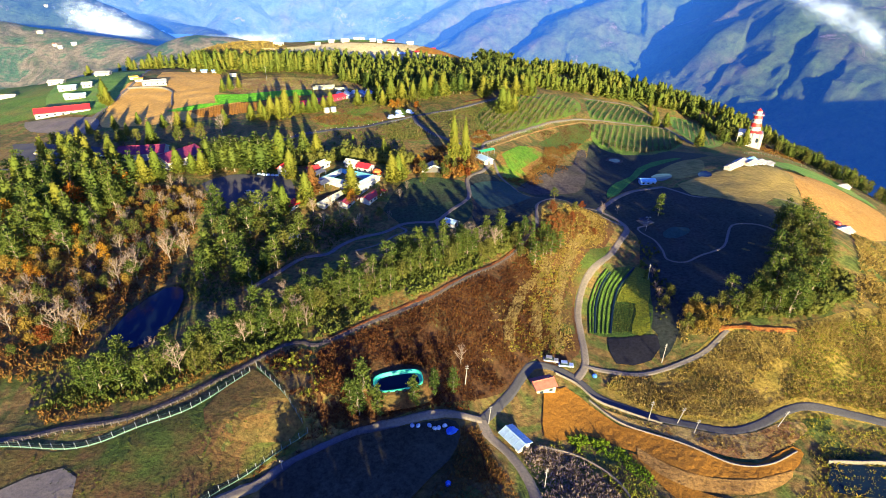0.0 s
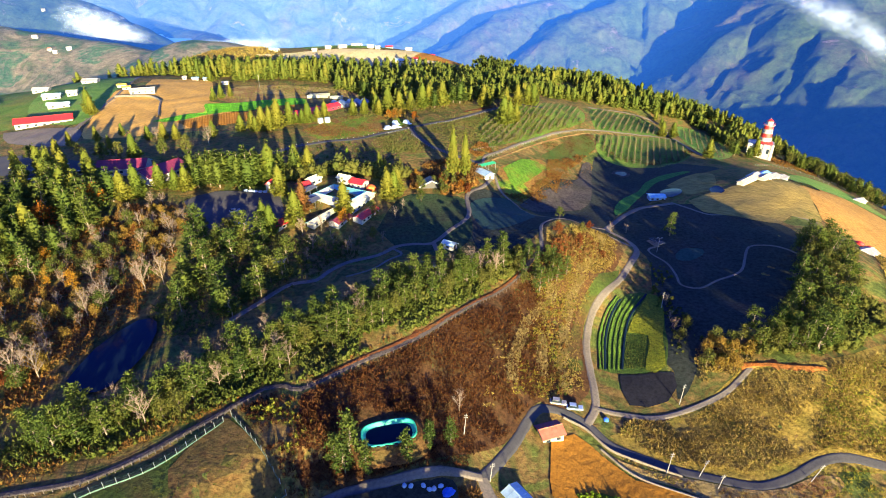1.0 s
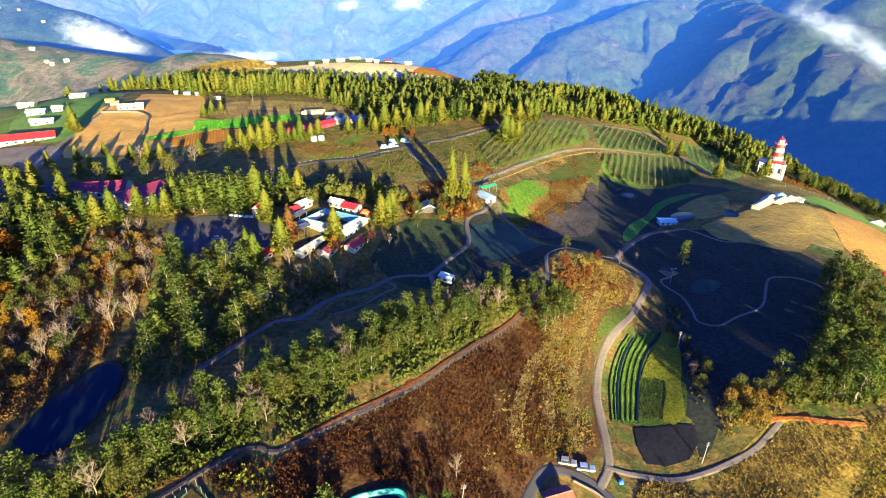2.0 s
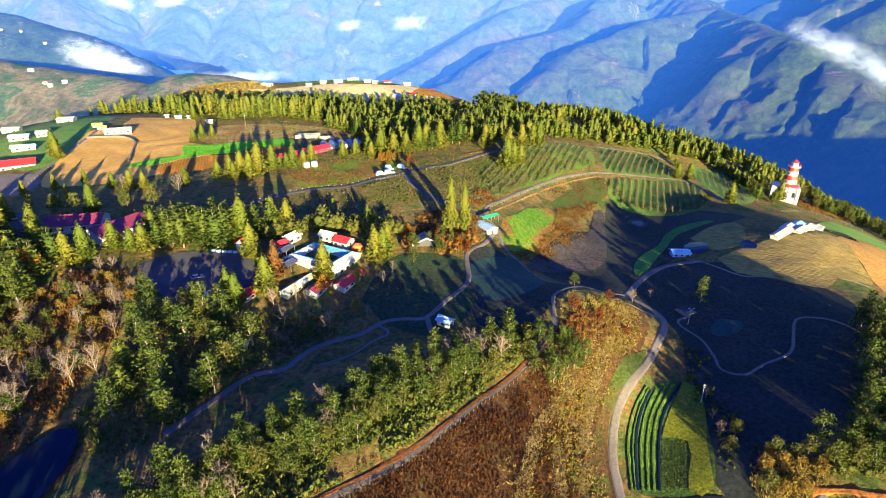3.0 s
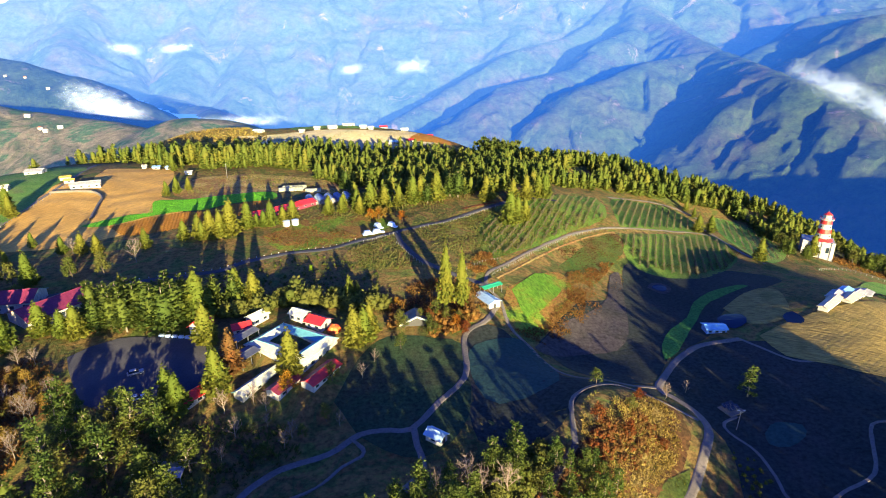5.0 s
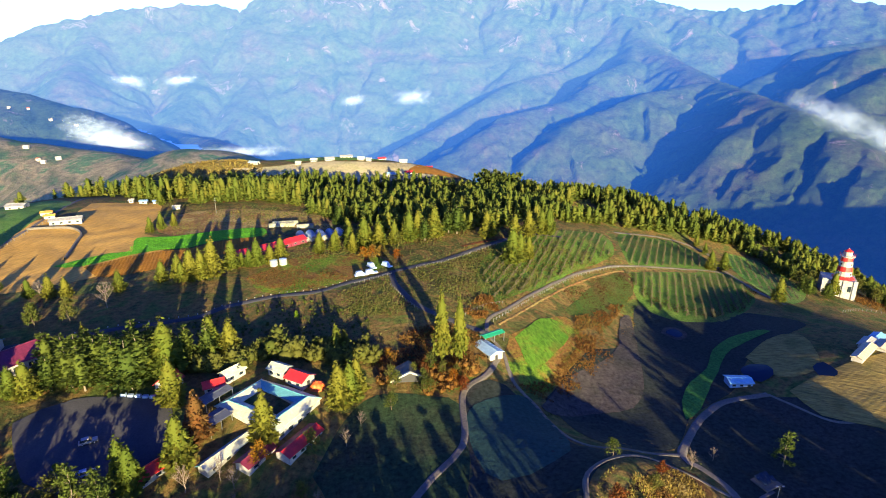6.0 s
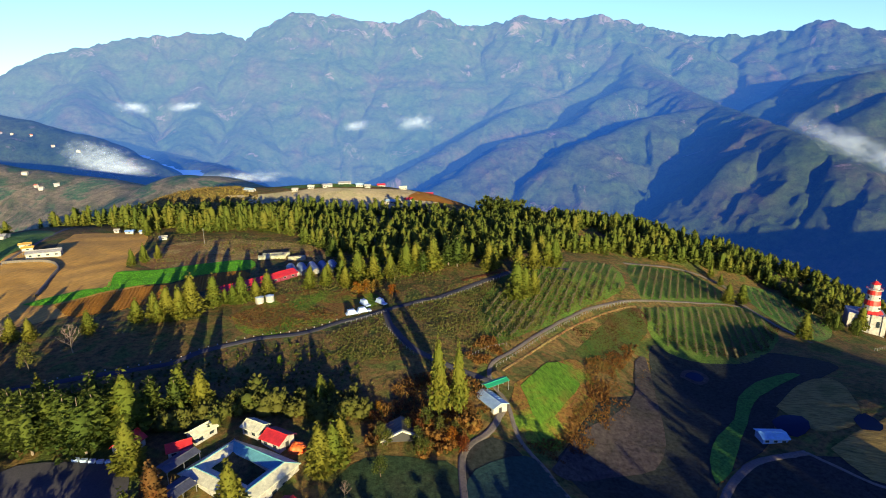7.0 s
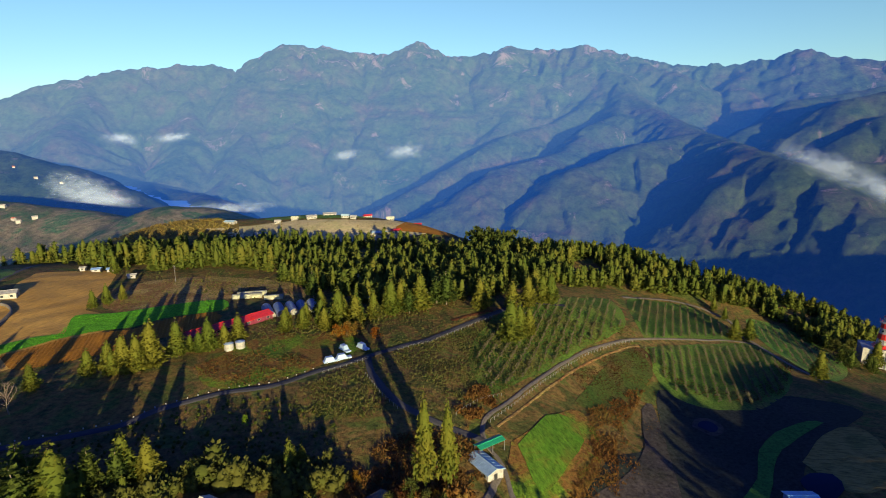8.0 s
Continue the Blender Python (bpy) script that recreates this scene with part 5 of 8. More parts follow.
for kind, (x, y, h) in zip(BARE_FOOT, [(5.4, 259.4, 29), (11.2, 261.4, 26)]):
    wood.plant(kind, x, y, h / 14, 0.5)
for x, y, h in [(-97.3, 237.1, 15), (-89.4, 240.1, 17), (-83.7, 242.7, 17), (-106, 236, 12), (-101.7, 238, 14), (-85.1, 239.1, 17), (-78.9, 247.4, 13), (-93, 243, 16), (-99, 243, 14), (-88, 247, 15), (-76, 252, 11)]:
    wood.plant(rng.choice(FAR_PINES), x, y, h / 10, 1.15)
for x, y, h in [(-21.5, 99.6, 9), (-23.5, 101, 9.5), (-16.7, 100.3, 9), (-7.6, 103, 9), (-2.6, 106.9, 7.5), (2.6, 108.2, 8), (-20.6, 103.5, 12), (34.4, 174.3, 10), (41, 178.5, 9.5), (44.8, 181, 7.5), (22.4, 182.8, 8), (29, 180, 7.5), (38, 184, 8), (100.6, 228.1, 11)]:
    wood.plant(rng.choice(PINES), x, y, h / 10)
for x, y, h in [(-211, 339, 17), (-208, 336, 13), (-212, 340, 9), (-172, 300, 8), (-180, 290, 9), (-168, 280, 8), (-190, 283, 9), (-176, 436, 12), (-152, 378, 10), (-149, 384, 11), (-145, 390, 9), (-30, 262, 8), (-110, 258, 10), (-152, 236, 17), (-160, 232, 18), (-146, 228, 15), (-170, 238, 17), (-178, 243, 16), (-166, 228, 16), (-186, 240, 15)]:
    wood.plant(rng.choice(CEDARS), x, y, h / 14, 1.0)
wood.plant(AUTUMN[0], -40, 214, 0.9)
for x, y, s in [(-50.8, 259, 0.8), (-55, 262, 0.7), (-86, 208, 0.5), (-82, 206, 0.6)]:
    wood.plant(LIME[0], x, y, s)
for x, y, s in [(-48.9, 284.4, 0.55), (-26.9, 262.3, 0.7), (-24, 266, 0.45)]:
    wood.plant(LIME[0], x, y, s, 0.8)
for x, y, s in [(-28.5, 345.7, 1.0), (-32.6, 344.5, 0.8), (-24.8, 347, 0.9)]:
    wood.plant(rng.choice(GOLDEN), x, y, s, 1.1)
wood.plant(AUTUMN[1], -12.5, 261.3, 0.45)
wood.plant(RUST[0], -13.4, 252.1, 0.5)
wood.plant(RUST_CEDAR, -57.6, 221.0, 1.12, 1.05)
for x, y, s in [(-55, 206, 0.9), (-48, 210, 0.8), (-44, 208, 0.7), (-151.1, 294.3, 0.8), (-120.1, 286.5, 1.2), (81.9, 229.9, 0.5), (72.9, 223.9, 0.7), (-106.5, 119.7, 1.5), (-103.6, 122.7, 1.3), (-96.8, 164.8, 1.4), (-92.6, 169.1, 1.3), (-103, 153.4, 1.3), (-106.6, 149.6, 1.2), (-58, 130.5, 1.0), (-66, 124.7, 1.0), (-44, 131, 1.1), (5, 118, 0.8)]:
    wood.plant(rng.choice(BARES), x, y, s)

# groves
RIDGE = [(-96, 95.5), (-89.9, 98), (-77.4, 101), (-65.9, 106.5), (-55.1, 118), (-43.2, 126.5), (-31.1, 133.2), (-14.6, 141.5), (3.2, 157), (25.5, 184.3), (21.7, 192), (-4.7, 171), (-26.5, 153), (-41.1, 148), (-59, 134), (-70.6, 117), (-81.7, 112), (-93.7, 102)]
grove(RIDGE, 4.0, [(PINES, 7), (LEAFY, 2), (BARES, 0.8)], 0.75, 1.15, 1)
grove([(25, 182), (31, 173), (42, 176), (44, 185), (35, 190)], 4.6, [(PINES, 4), (LEAFY, 1)], 0.55, 0.85, 22)
grove([(-153.4, 162.9), (-137.2, 197.8), (-107.4, 207.2), (-95.5, 187.6), (-99.5, 160), (-106.8, 143.1), (-102.1, 120.1), (-115.9, 109.2)], 5.2, [(AUTUMN, 0.4), (RUST, 1), (GOLDEN, 5), (BARES, 6), (LEAFY, 4)], 0.45, 1.0, 2)
grove([(-88.1, 162.6), (-91.5, 188.4), (-76, 203), (-60.3, 198), (-47.7, 180), (-60.1, 163), (-67.1, 148), (-80.5, 153)], 8.4, [(PINES, 4), (FAR_PINES, 2), (LEAFY, 2)], 0.9, 1.4, 3)
grove([(-187.7, 211.8), (-174.8, 229.6), (-147.8, 222), (-128.8, 200), (-128.5, 162.8), (-150, 150)], 7.0, [(FAR_PINES, 6), (CEDARS, 0.7), (PINES, 3), (AUTUMN, 0.3)], 1.1, 1.65, 4)
grove([(100, 146), (112.7, 143), (128, 149), (146, 178), (156, 200), (148, 207), (138, 200), (121.7, 172)], 4.8, [(PINES, 5), (LEAFY, 3)], 1.0, 1.5, 5)
grove([(-60.5, 203), (-46, 206), (-24, 208), (-18.8, 200.6), (-29.5, 191.6), (-47.8, 183.8)], 8.0, [(LEAFY, 3), (BARES, 3), (PINES, 1)], 0.4, 0.8, 6)
grove([(240, 400), (330, 420), (330, 300), (290, 330), (275, 345), (262, 372)], 9.0, [(FAR_LEAFY, 5), (FAR_PINES, 3)], 0.9, 1.4, 7)
grove([(-112, 238), (-72, 247), (-68, 256), (-96, 254), (-114, 246)], 5.4, [(FAR_PINES, 6), (CEDARS, 1)], 1.15, 1.6, 8)
grove([(-162, 226), (-132, 222), (-130, 206), (-165, 214)], 6.0, [(FAR_PINES, 5), (CEDARS, 1.2)], 1.1, 1.6, 9)
grove([(-100, 206), (-84, 203), (-66, 200), (-60, 205), (-66, 190), (-92, 188)], 6.0, [(PINES, 4), (LEAFY, 3)], 0.9, 1.3, 10)
grove([(-200, 262), (-150, 272), (-120, 278), (-128, 270), (-190, 250)], 9.0, [(FAR_LEAFY, 3), (CEDARS, 2)], 0.8, 1.2, 11)
grove([(-128, 213), (-114, 220), (-108, 216), (-98, 206), (-98, 198), (-112, 195), (-126, 202)], 4.4, [(AUTUMN, 0.5), (RUST, 1.5), (GOLDEN, 3), (BARES, 6)], 0.35, 0.75, 24)
grove([(90, 149), (98, 146), (110, 144), (118, 151), (100, 156)], 4.0, [(PINES, 3), (LEAFY, 2)], 0.8, 1.15, 12)
# Two unseen groves added to the south to shade the reservoir and rim.
grove([(-24, 44), (4, 45), (4, 53), (-24, 52)], 3.8, [(FAR_PINES, 1)], 1.0, 1.28, 13)
grove([(6, 45), (22, 45), (22, 53), (6, 53)], 3.6, [(FAR_PINES, 1)], 1.3, 1.6, 14)
grove([(-30, 252), (-14, 256), (-6, 262), (-26, 262)], 6.0, [(LEAFY, 2), (RUST, 2), (CEDARS, 1)], 0.4, 0.7, 14)
for x, y, h in [(55, 205, 4), (60, 213, 4), (48, 214, 4.5), (52, 196, 6), (44, 197, 6), (63, 200, 4)]:
    wood.plant(rng.choice(RUST + LEAFY), x, y, h / 7)
grove([(-80, 247), (-50, 263), (-20, 268), (-12, 250), (-26, 250), (-50, 257), (-70, 246)], 8.0, [(FAR_LEAFY, 3), (RUST, 1), (FAR_PINES, 1), (CEDARS, 1)], 0.4, 0.8, 15)
grove([(-14, 246), (2, 258), (18, 266), (10, 252), (14, 246), (2, 242)], 5.0, [(LEAFY, 3), (RUST, 2), (AUTUMN, 2)], 0.5, 0.95, 16)
grove([(-30, 215), (-14, 222), (-2, 238), (-14, 240), (-26, 228)], 7.5, [(LEAFY, 4), (BARES, 2)], 0.4, 0.8, 17)
grove([(200, 372), (208, 366), (216, 376), (216, 400), (228, 412), (240, 430), (224, 424), (208, 404)], 6.5, [(FAR_LEAFY, 3), (FAR_PINES, 4)], 0.8, 1.2, 23)
grove([(-30, 352), (-6, 366), (24, 380), (10, 384), (-20, 372)], 8.0, [(FAR_PINES, 3), (FAR_LEAFY, 3), (CEDARS, 2)], 0.8, 1.3, 18)
grove([(78, 142), (84, 139.5), (93, 141), (98, 147), (92, 154), (82, 150)], 3.8, [(GOLDEN, 4), (LEAFY, 1)], 0.6, 1.0, 19)
grove([(70, 150), (80, 152), (84, 168), (80, 180), (78, 166)], 5.0, [(BARES, 4), (LEAFY, 1)], 0.4, 0.7, 20)

# single trees on the plateau
for (x, y), h, fat in [((12.0, 379.3), 17, 1.2), ((28.8, 376.3), 14, 1.5), ((-35.3, 361.1), 16, 1.0), ((7.5, 381.4), 14, 1.2), ((-53.5, 393.9), 15, 1.0)]:
    wood.plant(rng.choice(FAR_PINES), x, y, h / 10, fat * 0.9)
for (x, y), h, fat in [((-13.7, 376.3), 16, 1.5), ((-7.9, 377.4), 15, 1.5), ((-28.7, 363.4), 13, 1.6), ((-32.9, 363.7), 12, 1.4), ((42.3, 351.8), 16, 1.2), ((46.8, 354.8), 14, 1.3), ((42.6, 377.5), 15, 1.4), ((61.3, 389.2), 13, 1.3), ((-56.6, 357.5), 10, 1.5), ((-49.8, 364.2), 9, 1.5), ((167.7, 437.0), 9, 1.3), ((168.4, 425.5), 8, 1.3)]:
    wood.plant(rng.choice(CEDARS), x, y, h / 14, fat * 0.78)
for x, y in [(-32.5, 343.8), (-28.8, 345.0), (-16.7, 341.2)]:
    wood.plant(AUTUMN[1], x, y, 0.7, 1.3)
wood.plant(AUTUMN[0], -136, 209, 1.45, 1.3)

# ---- forests, scrub and orchards: uncountable growth ----
def planted(name, template, places, sizes, mat, label, category, seed, squash=0.25):
    """Many plants of one shape joined into one mesh."""
    rng = np.random.default_rng(seed)
    vs, fs, off = [], [], 0
    for k, (tv, tf) in enumerate(template):
        at = places[k::len(template)]
        sz = sizes[k::len(template)]
        n = len(at)
        if not n:
            continue
        th = rng.uniform(0, 2 * np.pi, n)
        c, s = np.cos(th), np.sin(th)
        fat = rng.uniform(1 - squash, 1 + squash, n)
        x = (tv[None, :, 0] * c[:, None] - tv[None, :, 1] * s[:, None]) * (sz * fat)[:, None] + at[:, 0:1]
        y = (tv[None, :, 0] * s[:, None] + tv[None, :, 1] * c[:, None]) * (sz * fat)[:, None] + at[:, 1:2]
        z = tv[None, :, 2] * sz[:, None] + (ground(at[:, 0], at[:, 1]) - 0.05)[:, None]
        vs.append(np.stack([x, y, z], -1).reshape(-1, 3))
        fs.append((tf[None] + (np.arange(n) * len(tv))[:, None, None]).reshape(-1, 4) + off)
        off += n * len(tv)
    return tagged(new(name, mesh_of(name, np.concatenate(vs), np.concatenate(fs), mat)), label, category, kind="stuff")


def tuft(seed, blades=9, h=1.0, spread=0.7):
    """A clump of coarse grass or bramble, one unit high."""
    rng = np.random.default_rng(seed)
    th = rng.uniform(0, 2 * np.pi, blades)
    out = np.column_stack([np.cos(th), np.sin(th), rng.uniform(0.5, 1.6, blades)])
    c = np.column_stack([np.cos(th) * spread * 0.5, np.sin(th) * spread * 0.5, rng.uniform(0.2, 0.75, blades) * h])
    return sprays(c, out, rng.uniform(0.6, 1.15, blades) * h, rng.uniform(0.16, 0.36, blades) * h, rng, 0.0)


TUFTS = [tuft(s) for s in range(5)]


def bush(seed, n=26):
    """A leafy bush one unit high, of many small sprays over a lumpy dome."""
    rng = np.random.default_rng(seed)
    d = rng.normal(0, 1, (n, 3))
    d[:, 2] = np.abs(d[:, 2])
    d /= np.linalg.norm(d, axis=1)[:, None]
    c = d * np.array([0.55, 0.55, 0.85]) * rng.uniform(0.55, 1.1, (n, 1)) + [0, 0, 0.08]
    core = lump(np.array([0, 0, 0.3]), np.array([0.36, 0.36, 0.42]), 6, 4)
    return join(sprays(c, d, rng.uniform(0.3, 0.5, n), rng.uniform(0.2, 0.34, n), rng, 0.1), core)


BUSHES = [bush(s) for s in range(200, 206)]


def copse(seed, n=95):
    """A tall leafy thicket clump one unit high, of several domes of small sprays."""
    rng = np.random.default_rng(seed)
    pieces = []
    for k in range(4):
        mid = np.array([rng.uniform(-0.3, 0.3), rng.uniform(-0.3, 0.3), rng.uniform(0.25, 0.62)])
        d = rng.normal(0, 1, (n // 4, 3))
        d /= np.linalg.norm(d, axis=1)[:, None]
        c = mid + d * np.array([0.30, 0.30, 0.27]) * rng.uniform(0.7, 1.15, (n // 4, 1))
        pieces += [sprays(c, d + [0, 0, 0.2], rng.uniform(0.10, 0.18, n // 4), rng.uniform(0.07, 0.13, n // 4), rng, 0.1), lump(mid, np.array([0.22, 0.22, 0.2]), 5, 4)]
    return join(*pieces, lump(np.array([0, 0, 0.22]), np.array([0.3, 0.3, 0.26]), 6, 4))


COPSES = [copse(s) for s in range(210, 216)]


def scrub(poly, gap, low, high, mat, label, category, seed, keep_out=(), shapes=TUFTS):
    r = np.random.default_rng(seed)
    p = scatter(poly, gap, r)
    for k in keep_out:
        p = p[~inside(k, p[:, 0], p[:, 1])]
    for line, width in ROADS:
        lo, hi = line.min(0) - width, line.max(0) + width
        near = np.all((p > lo) & (p < hi), axis=1)
        q = p[near]
        if len(q):
            gone = np.array([np.min(np.hypot(line[:, 0] - a, line[:, 1] - b)) < width / 2 + 0.5 for a, b in q])
            p = np.concatenate([p[~near], q[~gone]])
    clumpy = np.array([noise.noise(Vector((q[0], q[1], seed)) / 7.0) for q in p])
    keep = clumpy > -0.35
    p, clumpy = p[keep], clumpy[keep]
    planted(category.replace(" ", "_"), shapes, p, r.uniform(low, high, len(p)) * (1 + 0.5 * clumpy), mat, label, category, seed)


BRUSH = [(-35.2, 118), (-23.6, 125.5), (-4.1, 138.5), (29.7, 178.5), (36, 174.4), (34, 149.6), (38, 138.2), (25, 127), (16, 113.1), (7.2, 106), (-0.4, 106), (-14.3, 101), (-23.2, 98), (-30.7, 96.7)]
BASIN = [(-21, 103), (-20.5, 109), (-15, 114), (-4, 114.5), (-3, 110), (-6, 103)]
scrub(BRUSH, 0.72, 0.35, 1.0, M["brush_brown"], "dense dark brown bramble slope", "bramble scrub", 71, [BASIN])
scrub([(31, 180.5), (66, 218), (70, 203), (54.6, 180.9), (45, 160.1), (42.5, 136.7), (30, 130), (36, 150)], 0.95, 0.35, 0.85, M["brush_gold"], "tall golden silver grass on the bank", "silver grass", 72)
scrub([(41.6, 203.7), (51.1, 212), (69.1, 220), (73.2, 213), (67, 199.7), (53.1, 181.2), (45.1, 178.1), (38.3, 189.9)], 0.8, 0.5, 1.1, M["brush_gold"], "golden grass on the mound", "mound scrub", 73)
scrub([(48.7, 121.5), (52.2, 127.5), (72, 128.5), (93.4, 138.8), (111.5, 138), (157.2, 155.9), (175, 150), (150, 101), (123.6, 110.5), (100, 115.5), (81.8, 110.5), (62.5, 114)], 0.72, 0.4, 0.9, M["brush_gold"], "yellow-green tall grass on the hillside", "hillside grass", 74)
scrub([(185.7, 219.1), (206.6, 220.2), (175, 160), (150, 150), (136, 144), (165, 185)], 1.4, 0.8, 1.6, M["brush_gold"], "golden terraced grass bank", "grass bank", 75)
TWIGGY = [(20, 95.5), (31, 96.5), (38.5, 91), (42, 84), (44.5, 72), (44, 60), (18, 60)]
STRIPS = [(48, 101), (58, 96), (68, 92), (90, 95), (92, 90), (86, 86), (70, 83), (56, 85), (49, 93)]
scrub([(79, 148), (84, 155), (92, 152), (95, 143), (90, 139.5), (83, 137), (78, 139)], 0.8, 0.5, 1.2, M["brush_gold"], "golden-brown grass bank at the end of the farm track", "bank grass", 136)
scrub([(24, 140), (34, 168), (44, 174), (40, 152), (36, 134), (28, 130)], 2.6, 0.7, 1.5, M["brush_rust"], "rusty bushes among the silver grass", "bank bushes", 137, shapes=BUSHES)
scrub([(30, 132), (38, 160), (50, 184), (47, 168), (42, 148), (38, 133)], 2.6, 0.5, 1.1, M["brush_green"], "green bushes among the silver grass", "bank bushes", 138, shapes=BUSHES)
scrub(TWIGGY, 0.85, 0.35, 1.0, M["twig"], "dark red-brown twiggy scrub between the driveway and the wall", "dry scrub", 132)
scrub([(32.8, 101.3), (37.6, 102.8), (44.4, 101.4), (40.4, 95.8), (34.8, 97.1)], 0.9, 0.6, 1.3, M["lime"], "bright green bushes below the ploughed terrace", "green bushes", 133, shapes=BUSHES)
scrub([(45.6, 100), (49.3, 97.8), (53.2, 90.7), (51, 87.6), (46.7, 92.2)], 0.8, 0.4, 0.9, M["lime"], "bright green weeds beside the tan strip", "green weeds", 134)
scrub([(95, 104), (100, 118), (112, 137), (150, 152), (168, 148), (148, 102), (124, 111)], 1.1, 0.45, 0.9, M["brush_mixed"], "lush yellow-green grass clumps on the hillside", "hillside grass", 135)
scrub([(-6.2, 72), (2.4, 88.5), (9.4, 93.6), (13.7, 86.5), (18, 79), (18, 60), (0, 60)], 0.75, 0.3, 0.75, M["brush_rust"], "dry brown twiggy scrub beside the drive", "dry scrub", 76)
scrub([(23.5, 93.9), (30, 99), (34, 97), (46, 92), (60, 82), (72, 77), (84, 84), (97, 95), (97.1, 106), (121.9, 105.8), (150, 95), (140, 60), (25, 60)], 1.0, 0.35, 0.95, M["brush_mixed"], "green and ochre weeds below the terrace", "weeds", 77, [TWIGGY, STRIPS])
scrub([(46.3, 116.5), (58.8, 109.5), (80.4, 104.5), (97, 108), (100.7, 103.9), (84.2, 98.2), (70.6, 102.5), (50.5, 110.5)], 0.75, 0.25, 0.6, M["brush_gold"], "dry grass on the terrace bank", "bank grass", 78)
scrub([(-15.5, 264.8), (-4.1, 280.7), (17.6, 286), (22, 268.7), (10, 252), (8, 246), (-15.8, 255)], 1.0, 0.5, 1.3, M["brush_rust"], "autumn-coloured bushes under the tall cedars", "autumn bushes", 79)
scrub([(-9.9, 331), (31.7, 365.1), (66.5, 374.7), (85, 366.3), (54, 340), (21, 294.7), (14.5, 299.6), (-6, 320)], 1.15, 0.35, 0.95, M["brush_meadow"], "rough green-brown weedy plot", "weedy plot", 80)
scrub([(-37.8, 306), (-26.3, 315), (-19, 322), (-4, 298), (-14.5, 287), (-32.1, 290)], 1.05, 0.4, 1.0, M["brush_meadow"], "olive weedy plot behind a fence", "weedy plot", 81)
scrub([(-78, 317), (-70, 330), (-53.3, 336), (-36, 322), (-46, 310), (-62, 304)], 1.2, 0.3, 0.8, M["brush_meadow"], "rough meadow beside the road", "rough meadow", 82)
scrub([(-153.4, 162.9), (-137.2, 197.8), (-107.4, 207.2), (-95.5, 187.6), (-99.5, 160), (-106.8, 143.1), (-102.1, 120.1), (-100, 104), (-130, 100)], 1.4, 0.6, 1.5, M["brush_rust"], "orange-brown undergrowth of the autumn wood", "undergrowth", 83)
scrub([(-96, 93), (-77, 97), (-56, 113), (-43, 124.5), (-28, 131), (2, 153), (27, 183), (20, 194), (-6, 173), (-45, 150), (-72, 119), (-98, 103)], 1.3, 0.6, 1.6, M["brush_green"], "green undergrowth below the ridge pines", "undergrowth", 84)
scrub([(-130, 213), (-114, 221), (-108, 217), (-97, 206), (-98, 197), (-112, 194), (-128, 200)], 1.3, 0.6, 1.5, M["brush_rust"], "brown and orange undergrowth beside the car park", "undergrowth", 131)
scrub([(-90, 150), (-92, 200), (-40, 205), (-28, 190), (-45, 176), (-60, 160), (-75, 140)], 1.6, 0.6, 1.5, M["brush_green"], "dark green undergrowth in the shaded hollow", "undergrowth", 85)
scrub([(27, 254), (40, 262), (55, 284), (60, 310), (98, 345), (101, 350), (84, 325), (66, 296), (58, 268), (42, 252)], 0.9, 0.4, 1.1, M["brush_rust"], "rusty tall grass along the pasture edge", "rusty grass", 86)
scrub([(225, 380), (250, 410), (280, 400), (262, 372), (240, 372)], 1.8, 0.8, 1.6, M["brush_rust"], "red-brown scrub beside the tower", "tower scrub", 87)

CLEARINGS = [[(78, 452), (92, 448), (112, 468), (106, 482), (88, 472)], [(205, 440), (225, 452), (240, 440), (218, 424)],
             [(-160, 440), (-120, 455), (-80, 440), (-90, 400), (-140, 400)]]
FOREST = [(-420, 520), (-306, 500), (-240, 476), (-186, 446), (-139, 440), (-111, 452), (-54.8, 408), (-27.6, 385), (4, 380), (33, 390), (60, 406), (80, 424), (112, 444), (140, 447), (165, 452), (190, 445), (210, 432), (214, 395), (230, 410), (262, 420), (330, 390), (340, 440), (250, 495), (160, 530), (60, 560), (20, 525), (-10, 492), (-40, 484), (-120, 482), (-200, 484), (-300, 500), (-420, 520)]
rf = np.random.default_rng(3)
spots = scatter(FOREST, 4.8, rf)
spots = np.concatenate([spots, scatter([(168, 447), (186, 447), (203, 425), (207, 402), (214, 404), (232, 410), (262, 418), (240, 440), (200, 465), (160, 470)], 5.0, rf)])
spots = np.concatenate([spots, scatter([(-215, 500), (-120, 505), (-20, 516), (8, 532), (-30, 550), (-120, 548), (-205, 540)], 6.5, rf)])
spots = spots[np.array([noise.noise(Vector((q[0], q[1], 0)) / 16.0) for q in spots]) > -0.3]
for k in CLEARINGS:
    spots = spots[~inside(k, spots[:, 0], spots[:, 1])]
FAR_CEDARS = [cedar_crown(s, 70, 14.0, r, 0.03, 2.3, taper) for s, r, taper in ((101, 3.5, 0.75), (102, 3.0, 0.5), (103, 2.8, 0.45), (104, 3.3, 0.62))]
planted("conifer_forest", FAR_CEDARS, spots, rf.uniform(0.46, 0.96, len(spots)) * np.where((spots[:, 0] < -90) & (spots[:, 1] < 486), 1.35, 1.05), M["plantation"], "dense plantation of yellow-green cedars on the ridge", "forest", 1, 0.28)
edge = scatter([(32, 590), (60, 602), (250, 512), (345, 445), (400, 300), (370, 290), (320, 400), (230, 490), (60, 575), (30, 558)], 8.0, rf)
FAR_ROUND = [pad_crown(s, 6, 13, 2.1, 9.0, 3.6, 0.7, 0.25, False)[0] for s in (111, 112, 113)]
